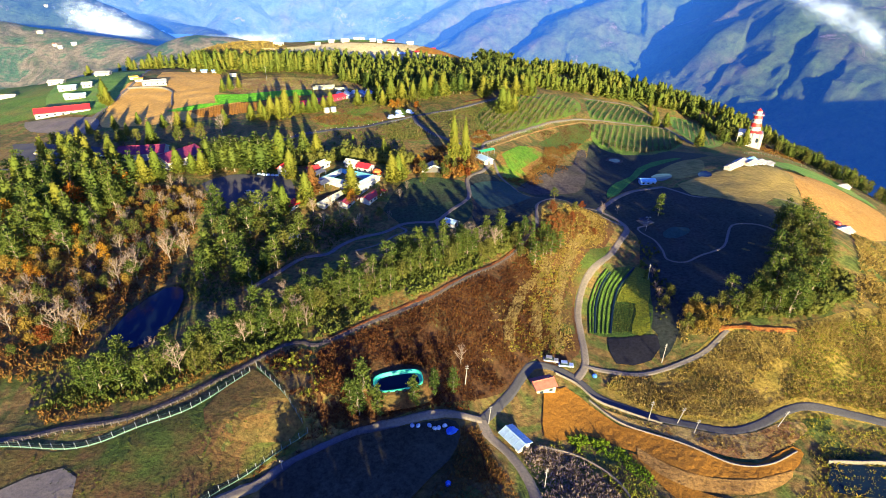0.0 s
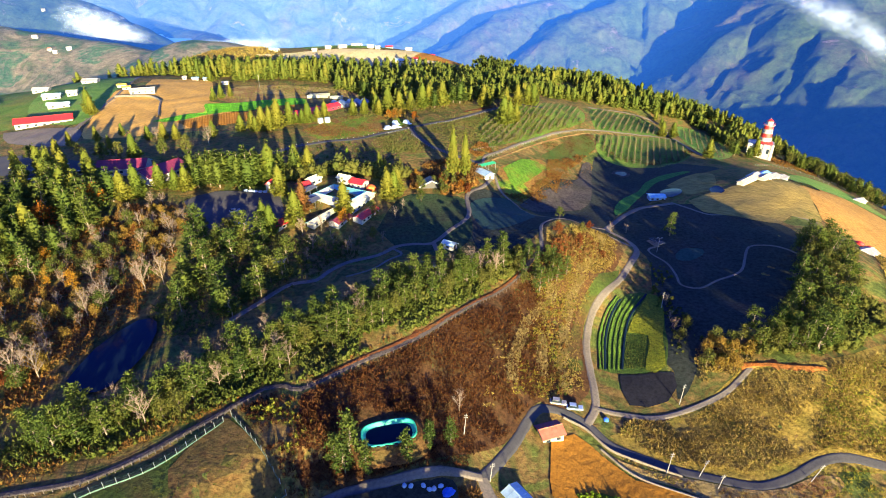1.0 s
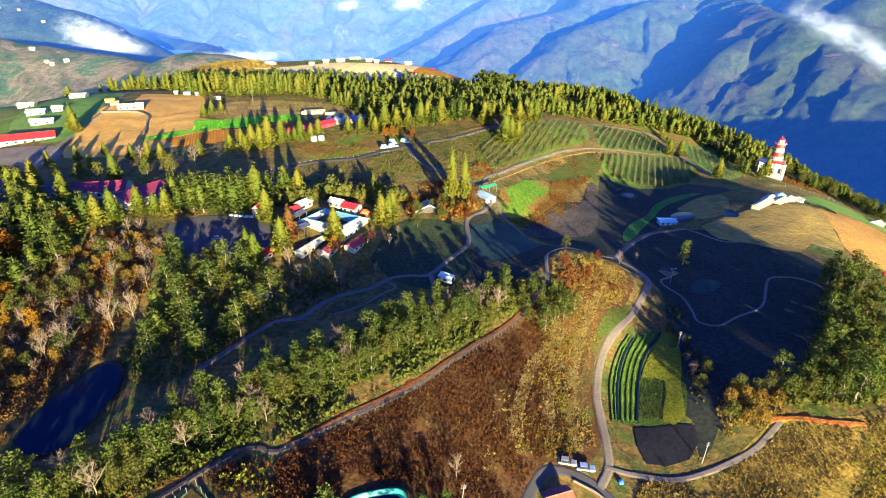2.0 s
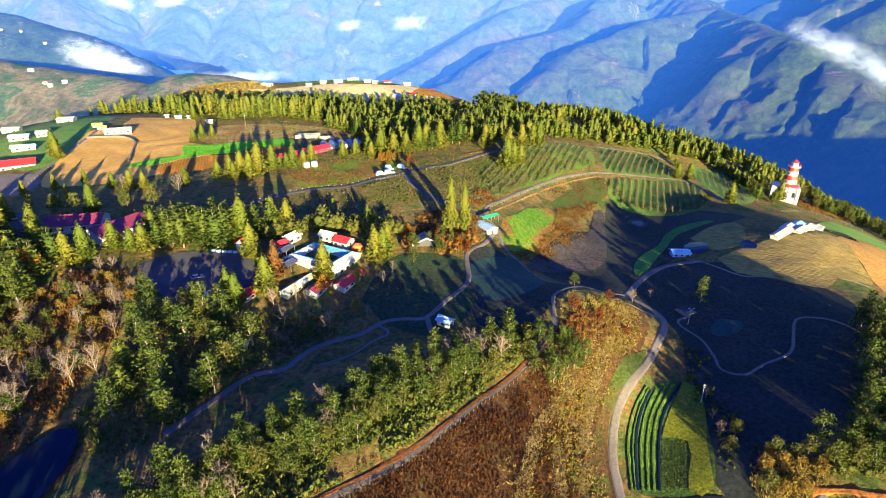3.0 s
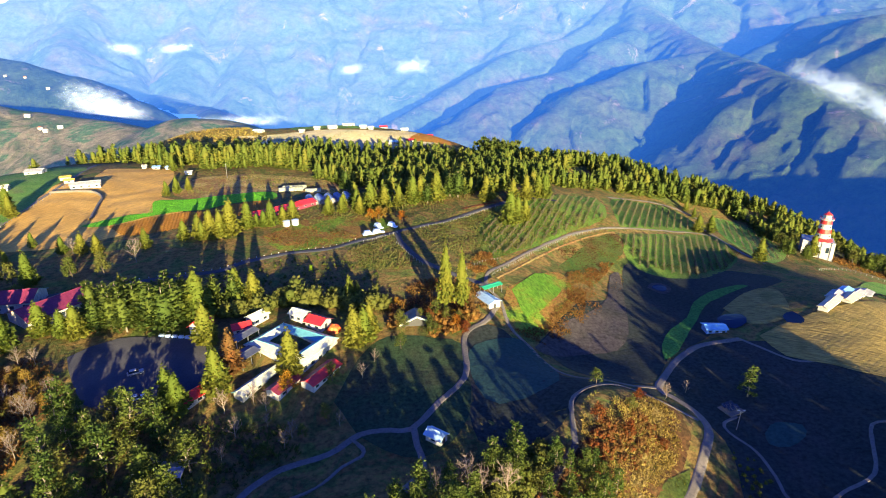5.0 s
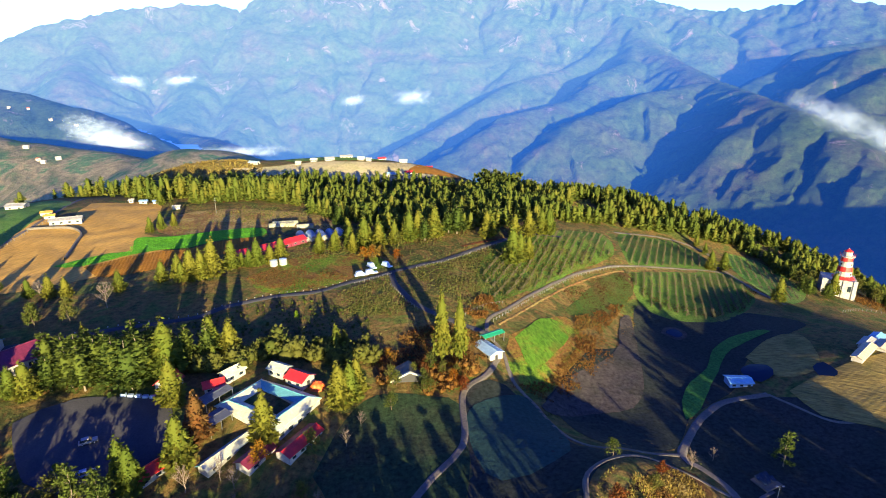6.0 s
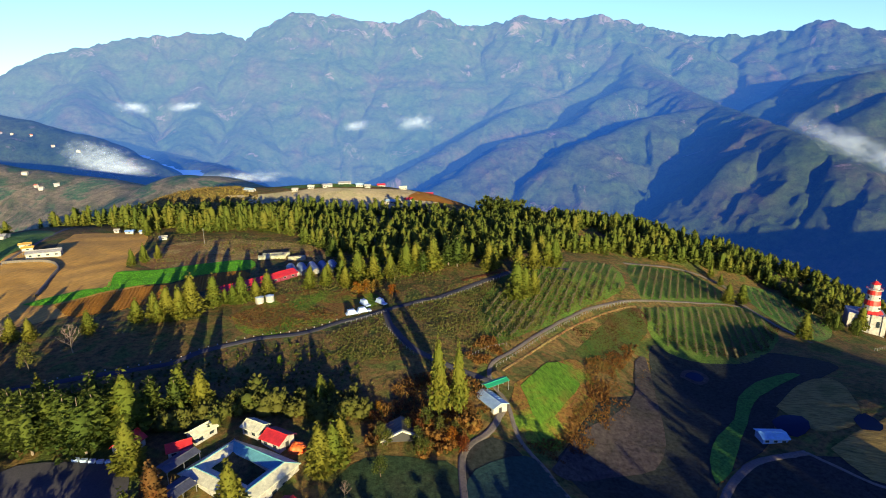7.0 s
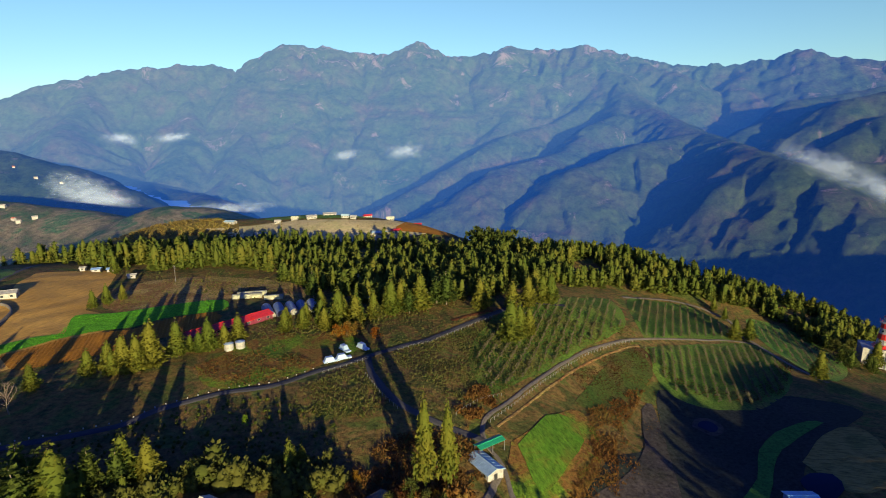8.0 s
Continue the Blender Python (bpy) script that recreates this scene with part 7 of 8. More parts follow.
def courtyard_house(x, y, turn, l, w, depth, h, rise):
    root = base("courtyard_house", x, y, turn, "cream-roofed house built as four wings round a court", "house", z=footing(x, y, turn, l, w))
    L, W, d = l / 2, w / 2, depth
    outer = [(-L, -W), (L, -W), (L, W), (-L, W)]
    inner = [(-L + d, -W + d), (L - d, -W + d), (L - d, W - d), (-L + d, W - d)]
    ridge = [(-L + d / 2, -W + d / 2), (L - d / 2, -W + d / 2), (L - d / 2, W - d / 2), (-L + d / 2, W - d / 2)]
    o = 0.5
    eave = [(-L - o, -W - o), (L + o, -W - o), (L + o, W + o), (-L - o, W + o)]
    ieave = [(a - math.copysign(o * 0.6, a), b - math.copysign(o * 0.6, b)) for a, b in inner]
    zo, zi = h - 0.15, h - 0.1
    for i in range(4):
        j = (i + 1) % 4
        ex, ey = outer[i], outer[j]
        part("wall", boxed(min(ex[0], ey[0]) - 0.12, max(ex[0], ey[0]) + 0.12, min(ex[1], ey[1]) - 0.12, max(ex[1], ey[1]) + 0.12, -1.5, h), M["white_paint"], root)
        ix, iy = inner[i], inner[j]
        part("court_wall", boxed(min(ix[0], iy[0]) - 0.1, max(ix[0], iy[0]) + 0.1, min(ix[1], iy[1]) - 0.1, max(ix[1], iy[1]) + 0.1, -1.5, h), M["tan_wall"], root)
        bm = bmesh.new()
        slab(bm, ((*eave[i], zo), (*eave[j], zo), (*ridge[j], h + rise), (*ridge[i], h + rise)), 0.14)
        roof = part("roof", bm, M["cream_roof"], root)
        bm = bmesh.new()
        slab(bm, ((*ridge[i], h + rise), (*ridge[j], h + rise), (*ieave[j], zi), (*ieave[i], zi)), 0.14)
        part("court_roof", bm, M["teal_roof"] if i in (1, 2) else M["cream_roof"], root)
        bm = bmesh.new()
        rod(bm, (*ridge[i], h + rise + 0.05), (*ridge[j], h + rise + 0.05), 0.14, 0.14, 6)
        rod(bm, (*eave[i], zo + 0.05), (*ridge[i], h + rise + 0.05), 0.1, 0.1, 5)
        part("ridge_cap", bm, M["teal_roof"], roof)
        length = math.dist(ex, ey)
        for k in range(5):
            s = (k + 0.5) / 5
            px, py = ex[0] + (ey[0] - ex[0]) * s, ex[1] + (ey[1] - ex[1]) * s
            face = "-y" if i == 0 else "+x" if i == 1 else "+y" if i == 2 else "-x"
            window(root, px + (0.12 if face == "+x" else -0.12 if face == "-x" else 0), py + (0.12 if face == "+y" else -0.12 if face == "-y" else 0), 0.9, min(1.6, length / 8), 1.3, face)
    return root


courtyard_house(-43.7, 234.6, -28.5, 23.0, 16.6, 4.6, 4.1, 1.0)
gable_house("annex_wing", -48.8, 218.6, 63, 17, 3.4, 2.4, 0.8, "white_paint", "cream_roof", "long narrow wing with a pale teal sheet roof", windows=4, roof2="teal_roof")
gable_house("red_annex", -31.6, 221.6, 63, 12.5, 4.6, 2.6, 0.9, "grey_wall", "red_roof", "low annex roofed half in bright red, half in maroon sheets", windows=4, roof2="maroon_roof")
gable_house("red_annex", -41.5, 216.5, 63, 9, 4.5, 2.6, 0.9, "grey_wall", "maroon_roof", "low annex with a dull maroon roof", windows=2)
gable_house("white_house", -44.4, 248.6, -28, 5.6, 4.2, 2.8, 1.0, "white_paint", "cream_roof", "small white house with a cream roof", windows=2)
gable_house("red_house", -37.4, 245.2, -28, 6.6, 5.4, 2.8, 1.2, "white_paint", "red_roof", "white house with a bright red roof", windows=2, roof2="maroon_roof")
gable_house("white_house", -58.3, 246.6, 58, 6.4, 3.8, 2.6, 1.1, "white_paint", "cream_roof", "detached white house with a pale roof", windows=2)
gable_house("red_house", -61.6, 240.6, 30, 5.4, 4.0, 2.4, 1.0, "white_paint", "red_roof", "small red-roofed house among cedars", windows=2)
open_shed("carport", -59.0, 235.0, 62, 9.0, 4.0, 2.6, "slate_roof", "open carport with a dark grey sheet roof", "carport")
open_shed("carport", -55.6, 226.4, 62, 7.0, 5.0, 2.6, "slate_roof", "open dark-roofed yard shelter", "carport")
gable_house("red_house", -74.9, 241.0, 75, 6.0, 4.5, 3.0, 1.8, "white_paint", "red_roof", "steep red-roofed hut behind the pines", windows=1)
gable_house("kiosk", -65.5, 209.5, 60, 6.5, 4.0, 2.6, 1.2, "white_paint", "red_roof", "red-roofed kiosk beside the car park", windows=2)
gable_house("greenhouse_barn", 21.3, 270.6, -57, 9.4, 5.2, 2.8, 0.9, "white_paint", "blue_roof", "white barn with a pale blue-green roof", windows=3)
open_shed("canopy", 23.2, 277.6, 34, 8.6, 2.8, 2.5, "green_roof", "bright green sheet canopy on posts", "canopy", rise=0.35)
# Closed body; dark walls stand in for the shaded inside of an open shed.
shed = gable_house("gabled_shed", -5.0, 252.5, 98, 6.0, 10.6, 1.6, 2.6, "dark", "dark", "shed with dark walls for its shaded inside and pale wide-gabled bargeboards", "shed", windows=0, doors=0)
for k in (-1, 1):
    bm = bmesh.new()
    slab(bm, ((-4.0, k * 6.0, 1.55), (-3.2, k * 6.0, 1.55), (-3.2, 0, 4.45), (-4.0, 0, 4.45)), 0.4)
    bmesh.ops.recalc_face_normals(bm, faces=bm.faces[:])
    part("bargeboard", bm, M["cream_roof"], shed, "pale bargeboard")
open_shed("water_tank_stand", -61.5, 184.5, 3, 11, 5.0, 2.8, "steel", "dark low shelter in the shaded hollow", "shelter")
gable_house("field_shelter", 3.2, 196.2, -35, 4.6, 3.0, 2.2, 0.8, "grey_wall", "blue_roof", "small pale-roofed field shelter", "shelter", windows=1)
gable_house("blue_shed", 109.2, 269.6, -2, 7.6, 4.8, 2.4, 0.6, "blue_film", "sky_roof", "light blue metal shed at the lane end", "shed", windows=3)
gable_house("field_hut", 28.9, 118.3, 18, 6.0, 4.6, 3.0, 1.0, "tan_wall", "rust_roof", "cream hut with a faded red roof beside the road", "hut", windows=2, roof2="maroon_roof")
gable_house("tool_shed", 18.2, 96.6, -54, 6.6, 4.0, 2.4, 0.7, "white_paint", "blue_roof", "white shed with a pale blue roof beside the driveway", "shed", windows=2)
gable_house("long_barn", -229.0, 323.5, 30, 28, 9, 3.2, 2.2, "white_paint", "red_roof", "long white barn with a crimson roof", "barn", windows=7)
gable_house("white_barn", -203.5, 388.0, 25, 15, 6, 3.0, 1.0, "white_paint", "white_paint", "white-roofed barn at the field corner", "barn", windows=4)
gable_house("guest_house", -126.5, 245.5, 62, 20, 13, 3.8, 2.4, "grey_wall", "maroon_roof", "large guest house with a maroon tiled roof", windows=5)
gable_house("guest_house", -144.5, 249.5, 12, 20, 11, 3.8, 2.4, "white_paint", "maroon_roof", "guest house with maroon roof and white gable", windows=5, roof2="teal_roof")
for x, y, t, l, w, roof in [(-256, 374, 20, 12, 7, "blue_roof"), (-246, 380, 20, 7, 5, "white_paint"), (-282, 402, 10, 12, 6, "white_paint"), (-262, 428, 12, 12, 9, "white_paint"), (-300, 372, 15, 16, 5, "white_paint"), (-238, 352, 18, 14, 3.5, "blue_roof")]:
    gable_house("farm_building", x, y, t, l * 0.85, w * 0.8, 2.8, 1.0, "grey_wall", roof, "small white farm building on the western fields", "farm building", "western farm buildings", windows=2)
FAR_HOUSES = [(-174, 603, 14, "blue_roof"), (-136, 566, 11, "white_paint"), (-131, 597, 7, "white_paint"), (-118, 604, 8, "cream_roof"), (-104, 606, 12, "white_paint"), (-92, 626, 16, "white_paint"), (-75, 610, 9, "blue_roof"), (-67, 606, 7, "white_paint"), (-57, 622, 10, "red_roof"), (-35, 606, 9, "cream_roof"), (-13, 612, 14, "red_roof"), (-40, 566, 16, "blue_roof"), (-27, 568, 11, "red_roof")]
for i, (x, y, l, roof) in enumerate(FAR_HOUSES):
    gable_house("village_house", x, y, (i * 37) % 50 - 20, l * 0.7, l * 0.36, 2.4, 0.9, "white_paint", roof, "small pale village house on the plateau edge", "house", "village houses", windows=3, ribs=False)

# hamlets on the far terraces
for land_ob, spots in ((terraces, [(-678, 996), (-664, 988), (-648, 1002), (-726, 1038)]),
                       (far_hill, [(-1190, 1564), (-1165, 1570), (-1047, 1552), (-981, 1552), (-1123, 1582)])):
    level = perched(land_ob)
    for i, (x, y) in enumerate(spots):
        root = base("far_house", x, y, (i * 29) % 60 - 20, "tiny white house on a distant terraced hillside", "house", "hamlet houses", z=level(x, y) + 0.5)
        size = 6 + (i * 5) % 4
        part("wall", gable_body(size, 4.5, 3.0, 1.2), M["grey_wall"], root)
        sheet_roof(root, size, 4.5, 3.0, 1.4, (M["grey_wall"] if i % 4 else M["rust_roof"],) * 2, ribs=False)

for x, y, t, l, w, roof, label in [(-226, 404, 30, 5.5, 3.4, "ochre_roof", "small shed with an ochre sheet roof at the field corner"), (-218.5, 396, 30, 5, 2.6, "ochre_roof", "low shelter under ochre sheets beside the white barn"), (-198, 442, 10, 2.6, 2.4, "white_paint", "small white hut at the edge of the plantation"), (-189, 440, 12, 4.5, 2.6, "blue_film", "blue-roofed hut at the edge of the plantation"), (-181, 441, 12, 4, 2.6, "blue_film", "blue-roofed hut at the edge of the plantation"), (-162, 428, 15, 4.0, 2.4, "white_paint", "small white store before the cedars")]:
    gable_house("storage_hut", x, y, t, l, w, 1.9, 0.5, "grey_wall", roof, label, "hut", windows=1)

# red and blue tunnel greenhouses, each range side by side
for i in range(4):
    gable_house("red_greenhouse", -89.5 + 6.2 * i, 345.5 + 6.6 * i, 48, 8.8, 7.0, 2.4, 1.2, "maroon_roof", "red_roof", "greenhouse shed under red sheeting", "shed", "red greenhouse sheds", windows=2)
for x, y in [(-69.5, 373.5), (-64.6, 375.2), (-59.7, 377.0), (-54.8, 378.8), (-50.2, 380.5)]:
    tunnel("tunnel_greenhouse", x, y, -64, 13.5, 4.6, 3.0, "blue_film", "tunnel greenhouse with blue-white film")
for x, y, l in [(-87, 396, 14), (-86, 400, 14), (-73.5, 395, 9)]:
    tunnel("tunnel_greenhouse", x, y, 12, l, 3.8, 2.2, "cream_roof", "low tunnel greenhouse under cream film", "cream greenhouses")
for x, y in [(-72.2, 333.4), (-68.4, 335.2)]:
    tank = base("water_tank", x, y, 0, "round white water tank beside the cedars", "tank", "water tanks")
    part("drum", prism(bmesh.new(), 0, 0, -0.5, 2.6, 1.75, 1.75, 20), M["white_paint"], tank)
    part("lid", prism(bmesh.new(), 0, 0, 2.6, 3.0, 1.85, 0.3, 20), M["film"], tank)
    for z in (0.6, 1.3, 2.0):
        part("band", prism(bmesh.new(), 0, 0, z, z + 0.1, 1.79, 1.79, 20), M["steel"], tank)


# packing station on the golden field, with white sheet roofs
for x, y, t, l, w, roof in [(160, 281, 40, 16, 3.4, "tan_wall"), (168, 290, 40, 9, 3.6, "grey_wall"), (173, 288, 40, 10, 4.2, "tan_wall"), (182.5, 297, 38, 9, 5.0, "grey_wall"), (193, 306, 38, 10, 5.6, "white_paint"), (177, 297, 38, 10, 3.8, "sky_roof")]:
    gable_house("packing_shed", x, y, t, l, w, 2.2, 0.6, "grey_wall", roof, "packing shed with a pale sheet roof", "shed", "packing sheds", windows=3)
for x, y in [(263, 331), (180, 217)]:
    gable_house("white_tent", x, y, 20, 9, 6, 2.2, 1.2, "white_paint", "white_paint", "white tent beside the terraced field", "tent", "tents", windows=0, doors=0)
drape("water_tank_pool", [(136.5, 269), (138, 275), (143.2, 277.5), (143.8, 270.5), (140.5, 267.8)], M["water"], "small lined pool in the stubble field", "pool", 0.35)
drape("water_tank_pool", [(206, 311), (214, 322), (228, 327), (226, 315)], M["water"], "deep blue lined pool beside the packing sheds", "pool", 0.5)
drape("ground_damp_patch", [(97.1, 211.8), (100.5, 214.6), (104.2, 215.8), (109, 213.6), (107.3, 209.2), (100.6, 205.8), (96.2, 207.5)], M["blue_shade_meadow"], "damp pasture patch tinted blue for the shade", "damp patch", 0.14)


# ---- lighthouse ----
def lighthouse(x, y, turn):
    root = base("lighthouse", x, y, turn, "red and white striped lighthouse tower on a white base", "lighthouse")
    root.matrix_basis = root.matrix_basis @ Matrix.Scale(1.14, 4)
    part("base_block", boxed(-7.6, 6.6, -5.4, 5.4, -2, 9.0, bevel=0.1), M["white_paint"], root)
    for i in range(4):
        xx = -6.7 + 4.2 * i
        part("pilaster", boxed(xx - 0.8, xx + 0.8, -5.8, -5.35, -2, 9.3), M["white_paint"], root)
    for i in range(3):
        xx = -4.6 + 4.2 * i
        w = part("window", boxed(xx - 0.7, xx + 0.7, -5.52, -5.38, 3.6, 6.4), M["glass"], root)
        part("sill", boxed(xx - 0.8, xx + 0.8, -5.7, -5.4, 3.4, 3.6), M["white_paint"], w)
    part("skirt_roof", prism(bmesh.new(), 1.2, 0, 9.0, 10.4, 5.0, 3.6, 8, math.pi / 8), M["red_paint"], root)
    z, r = 10.3, 3.5
    for i, (h, mat) in enumerate(((2.4, "white_paint"), (2.4, "red_paint"), (2.6, "white_paint"), (2.2, "red_paint"))):
        r2 = r - 0.28
        part("tower_section", prism(bmesh.new(), 1.2, 0, z, z + h, r, r2, 16), M[mat], root)
        if mat == "white_paint":
            for k in range(4):
                a = math.pi / 2 * k + math.pi / 4
                part("window", rod(bmesh.new(), (1.2 + (r - 0.35) * math.cos(a), (r - 0.35) * math.sin(a), z + h / 2), (1.2 + (r - 0.02) * math.cos(a), (r - 0.02) * math.sin(a), z + h / 2), 0.45, 0.45, 8), M["glass"], root)
        z, r = z + h, r2
    part("gallery", prism(bmesh.new(), 1.2, 0, z, z + 0.4, r + 0.9, r + 0.9, 16), M["white_paint"], root)
    for i in range(12):
        a = 2 * math.pi * i / 12
        part("railing_post", prism(bmesh.new(), 1.2 + (r + 0.8) * math.cos(a), (r + 0.8) * math.sin(a), z + 0.4, z + 1.5, 0.06, 0.06, 4), M["red_paint"], root)
    part("lantern", prism(bmesh.new(), 1.2, 0, z + 0.4, z + 2.6, 1.9, 1.8, 12), M["white_paint"], root)
    part("dome", prism(bmesh.new(), 1.2, 0, z + 2.6, z + 4.0, 2.1, 0.3, 12), M["red_paint"], root)
    part("finial", rod(bmesh.new(), (1.2, 0, z + 3.9), (1.2, 0, z + 5.2), 0.08, 0.03, 5), M["steel"], root)


lighthouse(227.5, 388.5, -28)


# ---- vehicles ----
def car(x, y, turn, mat, label, l=4.3, w=1.75, h=1.45):
    root = base("car", x, y, turn, label, "car", "parked cars", z=gz(x, y) + 0.22)
    part("body", boxed(-l / 2, l / 2, -w / 2, w / 2, 0.28, 0.85, bevel=0.12), M[mat], root)
    bm = bmesh.new()
    low = [(-l * 0.42, 0.85), (l * 0.22, 0.85), (l * 0.08, h), (-l * 0.34, h)]
    sides = [[bm.verts.new((a, k * (w / 2 - 0.1 - (0.12 if b > 1 else 0)), b)) for a, b in low] for k in (-1, 1)]
    bm.faces.new(sides[0])
    bm.faces.new(sides[1][::-1])
    for i in range(4):
        bm.faces.new((sides[0][i], sides[1][i], sides[1][(i + 1) % 4], sides[0][(i + 1) % 4]))
    bmesh.ops.recalc_face_normals(bm, faces=bm.faces[:])
    cabin = part("cabin", bm, M["glass" if h < 2 else mat], root)
    part("roof_panel", boxed(-l * 0.33, l * 0.07, -w / 2 + 0.2, w / 2 - 0.2, h - 0.02, h + 0.04), M[mat], cabin)
    for a in (-l * 0.3, l * 0.31):
        for k in (-1, 1):
            wheel = part("wheel", rod(bmesh.new(), (a, k * (w / 2 - 0.2), 0.3), (a, k * (w / 2 + 0.02), 0.3), 0.31, 0.31, 12), M["tyre"], root)
            part("rim", rod(bmesh.new(), (a, k * (w / 2), 0.3), (a, k * (w / 2 + 0.035), 0.3), 0.18, 0.18, 8), M["steel"], wheel)
    return root


car(-84.8, 218.0, 32, "white_paint", "white car parked on the shaded car park")
for x, y, t, mat, label in [(33.2, 129.3, -12, "white_paint", "white car parked beside the field hut"), (38.0, 128.9, -8, "film", "pale pickup parked on the road verge")]:
    car(x, y, t, mat, label, 4.6, 1.8, 1.6)
car(-79.5, 208.3, 32, "film", "pale blue-white car at the car park edge")
for x, y, t in [(-26.6, 324.4, 25), (-30.6, 322.2, 25), (-27.2, 331.2, -50), (-20.6, 333.0, -45)]:
    car(x, y, t, "film", "white van parked on the plateau road", 6.0, 2.1, 2.2)
for x, y, t in [(-176.4, 256.9, -40), (-161, 244.2, 5), (-198, 253.8, 20), (-178.4, 236, 15), (-141.7, 229, 60)]:
    car(x, y, t, "white_paint", "white vehicle parked near the guest house", 5.2, 1.9, 1.9)


# ---- poles, lamps ----
def utility_pole(x, y, h, lean, label="grey concrete utility pole with a crossarm"):
    root = base("utility_pole", x, y, lean[2], label, "pole", "utility poles")
    part("shaft", rod(bmesh.new(), (0, 0, -1), (lean[0], lean[1], h), 0.13, 0.08, 8), M["pole"], root)
    for k in (0.92, 0.82):
        c = (lean[0] * k, lean[1] * k, h * k)
        arm = part("crossarm", boxed(c[0] - 0.5, c[0] + 0.5, c[1] - 0.045, c[1] + 0.045, c[2] - 0.045, c[2] + 0.045), M["pole"], root)
        for a in (-0.42, 0.0, 0.42):
            part("insulator", prism(bmesh.new(), c[0] + a, c[1], c[2] + 0.06, c[2] + 0.26, 0.05, 0.03, 6), M["white_paint"], arm)
    return root


for x, y, h, lx, turn in [(77.9, 173.6, 7.0, -0.3, 10), (5.9, 111.8, 6.8, 0.5, 0), (69.6, 132.9, 7.5, 0.3, 20), (58.3, 110.9, 7.5, 0.3, 0), (66.2, 110.1, 6.0, 1.3, 0), (69.6, 106.6, 5.0, 0.6, 0), (93, 107.7, 6.0, 1.8, 0), (23.6, 83.5, 6.5, 0.2, 30), (11.6, 100.5, 6, 0.5, 15), (-37.3, 84.3, 3.5, 0.1, 0), (-134.3, 420.6, 9.5, 0.1, 0), (-22.8, 372, 8, 0, 0), (-33.6, 410.4, 7.8, 0, 0)]:
    utility_pole(x, y, h, (lx, 0.0, turn))
lamp = base("street_lamp", 90.0, 213.4, 0, "thin grey street lamp with a twin head", "street lamp")
part("post", rod(bmesh.new(), (0, 0, -0.5), (0.2, 0, 6.5), 0.1, 0.06, 8), M["pole"], lamp)
for k in (-1, 1):
    arm = part("arm", rod(bmesh.new(), (0.2, 0, 6.4), (0.2 + 0.8 * k, 0, 6.7), 0.04, 0.04, 5), M["pole"], lamp)
    part("lamp_head", boxed(0.2 + 0.8 * k - 0.3, 0.2 + 0.8 * k + 0.3, -0.14, 0.14, 6.62, 6.78), M["white_paint"], arm)

pad = base("solar_array", 92.6, 222.0, 25, "dark solar panels on a concrete pad by the path", "solar panels")
part("pad", boxed(-3, 3, -2.5, 2.5, -1.5, 0.35), M["concrete"], pad)
for i in range(3):
    for j in range(2):
        bm = bmesh.new()
        x0, y0 = -2.3 + 1.6 * i, -1.2 + 1.9 * j
        slab(bm, ((x0, y0, 0.9), (x0 + 1.4, y0, 0.9), (x0 + 1.4, y0 + 1.4, 1.6), (x0, y0 + 1.4, 1.6)), 0.06)
        p = part("panel", bm, M["glass"], pad)
        part("leg", boxed(x0 + 0.6, x0 + 0.7, y0 + 0.6, y0 + 0.7, 0.3, 1.25), M["steel"], p)


# ---- fences, walls, rows ----
def along(points, gap):
    line = glide(points, 1.0)
    s = np.concatenate([[0], np.cumsum(np.linalg.norm(np.diff(line, axis=0), axis=1))])
    t = np.arange(0, s[-1], gap)
    return np.column_stack([np.interp(t, s, line[:, 0]), np.interp(t, s, line[:, 1])])


DARK_POST = from_bm("post", boxed(-0.06, 0.06, -0.06, 0.06, -0.4, 1.25), M["dark_post"])
POST = from_bm("post", boxed(-0.06, 0.06, -0.06, 0.06, -0.4, 1.25), M["pole"])
STEEL_POST = from_bm("post", boxed(-0.05, 0.05, -0.05, 0.05, -0.4, 1.6), M["steel"])


def fence(points, gap, height, label, rail_mat, post=POST, rails=2, net=None, group="fences"):
    p = along(points, gap)
    z = ground(p[:, 0], p[:, 1])
    root = new("fence")
    root.matrix_basis = pose(*p[0], float(z[0]))
    tagged(root, label, "fence", group)
    o = np.array([*p[0], z[0]])
    q = np.column_stack([p, z]) - o
    for v in q:
        ob = new("post", post)
        ob.parent, ob.location = root, v
        ob.scale = (1, 1, height / 1.25)
    for k in range(rails):
        h = height * (1 - 0.45 * k)
        part("rail", tube(bmesh.new(), [(a[0], a[1], a[2] + h) for a in q], 0.02), rail_mat, root)
    if net:
        bm = bmesh.new()
        for a, b in zip(q[:-1], q[1:]):
            d = Vector((b - a)[:2]).normalized()
            nrm = Vector((-d.y, d.x)) * 0.02
            lo, hi = 0.05, height * 0.3
            va = [bm.verts.new((c[0] + nrm.x * s, c[1] + nrm.y * s, c[2] + e)) for s in (-1, 1) for c, e in ((a, lo), (b, lo), (b, hi), (a, hi))]
            bm.faces.new(va[:4])
            bm.faces.new(va[4:][::-1])
            for i in range(4):
                bm.faces.new((va[i], va[(i + 1) % 4], va[4 + (i + 1) % 4], va[4 + i]))
        part("net", bm, net, root)
    return root


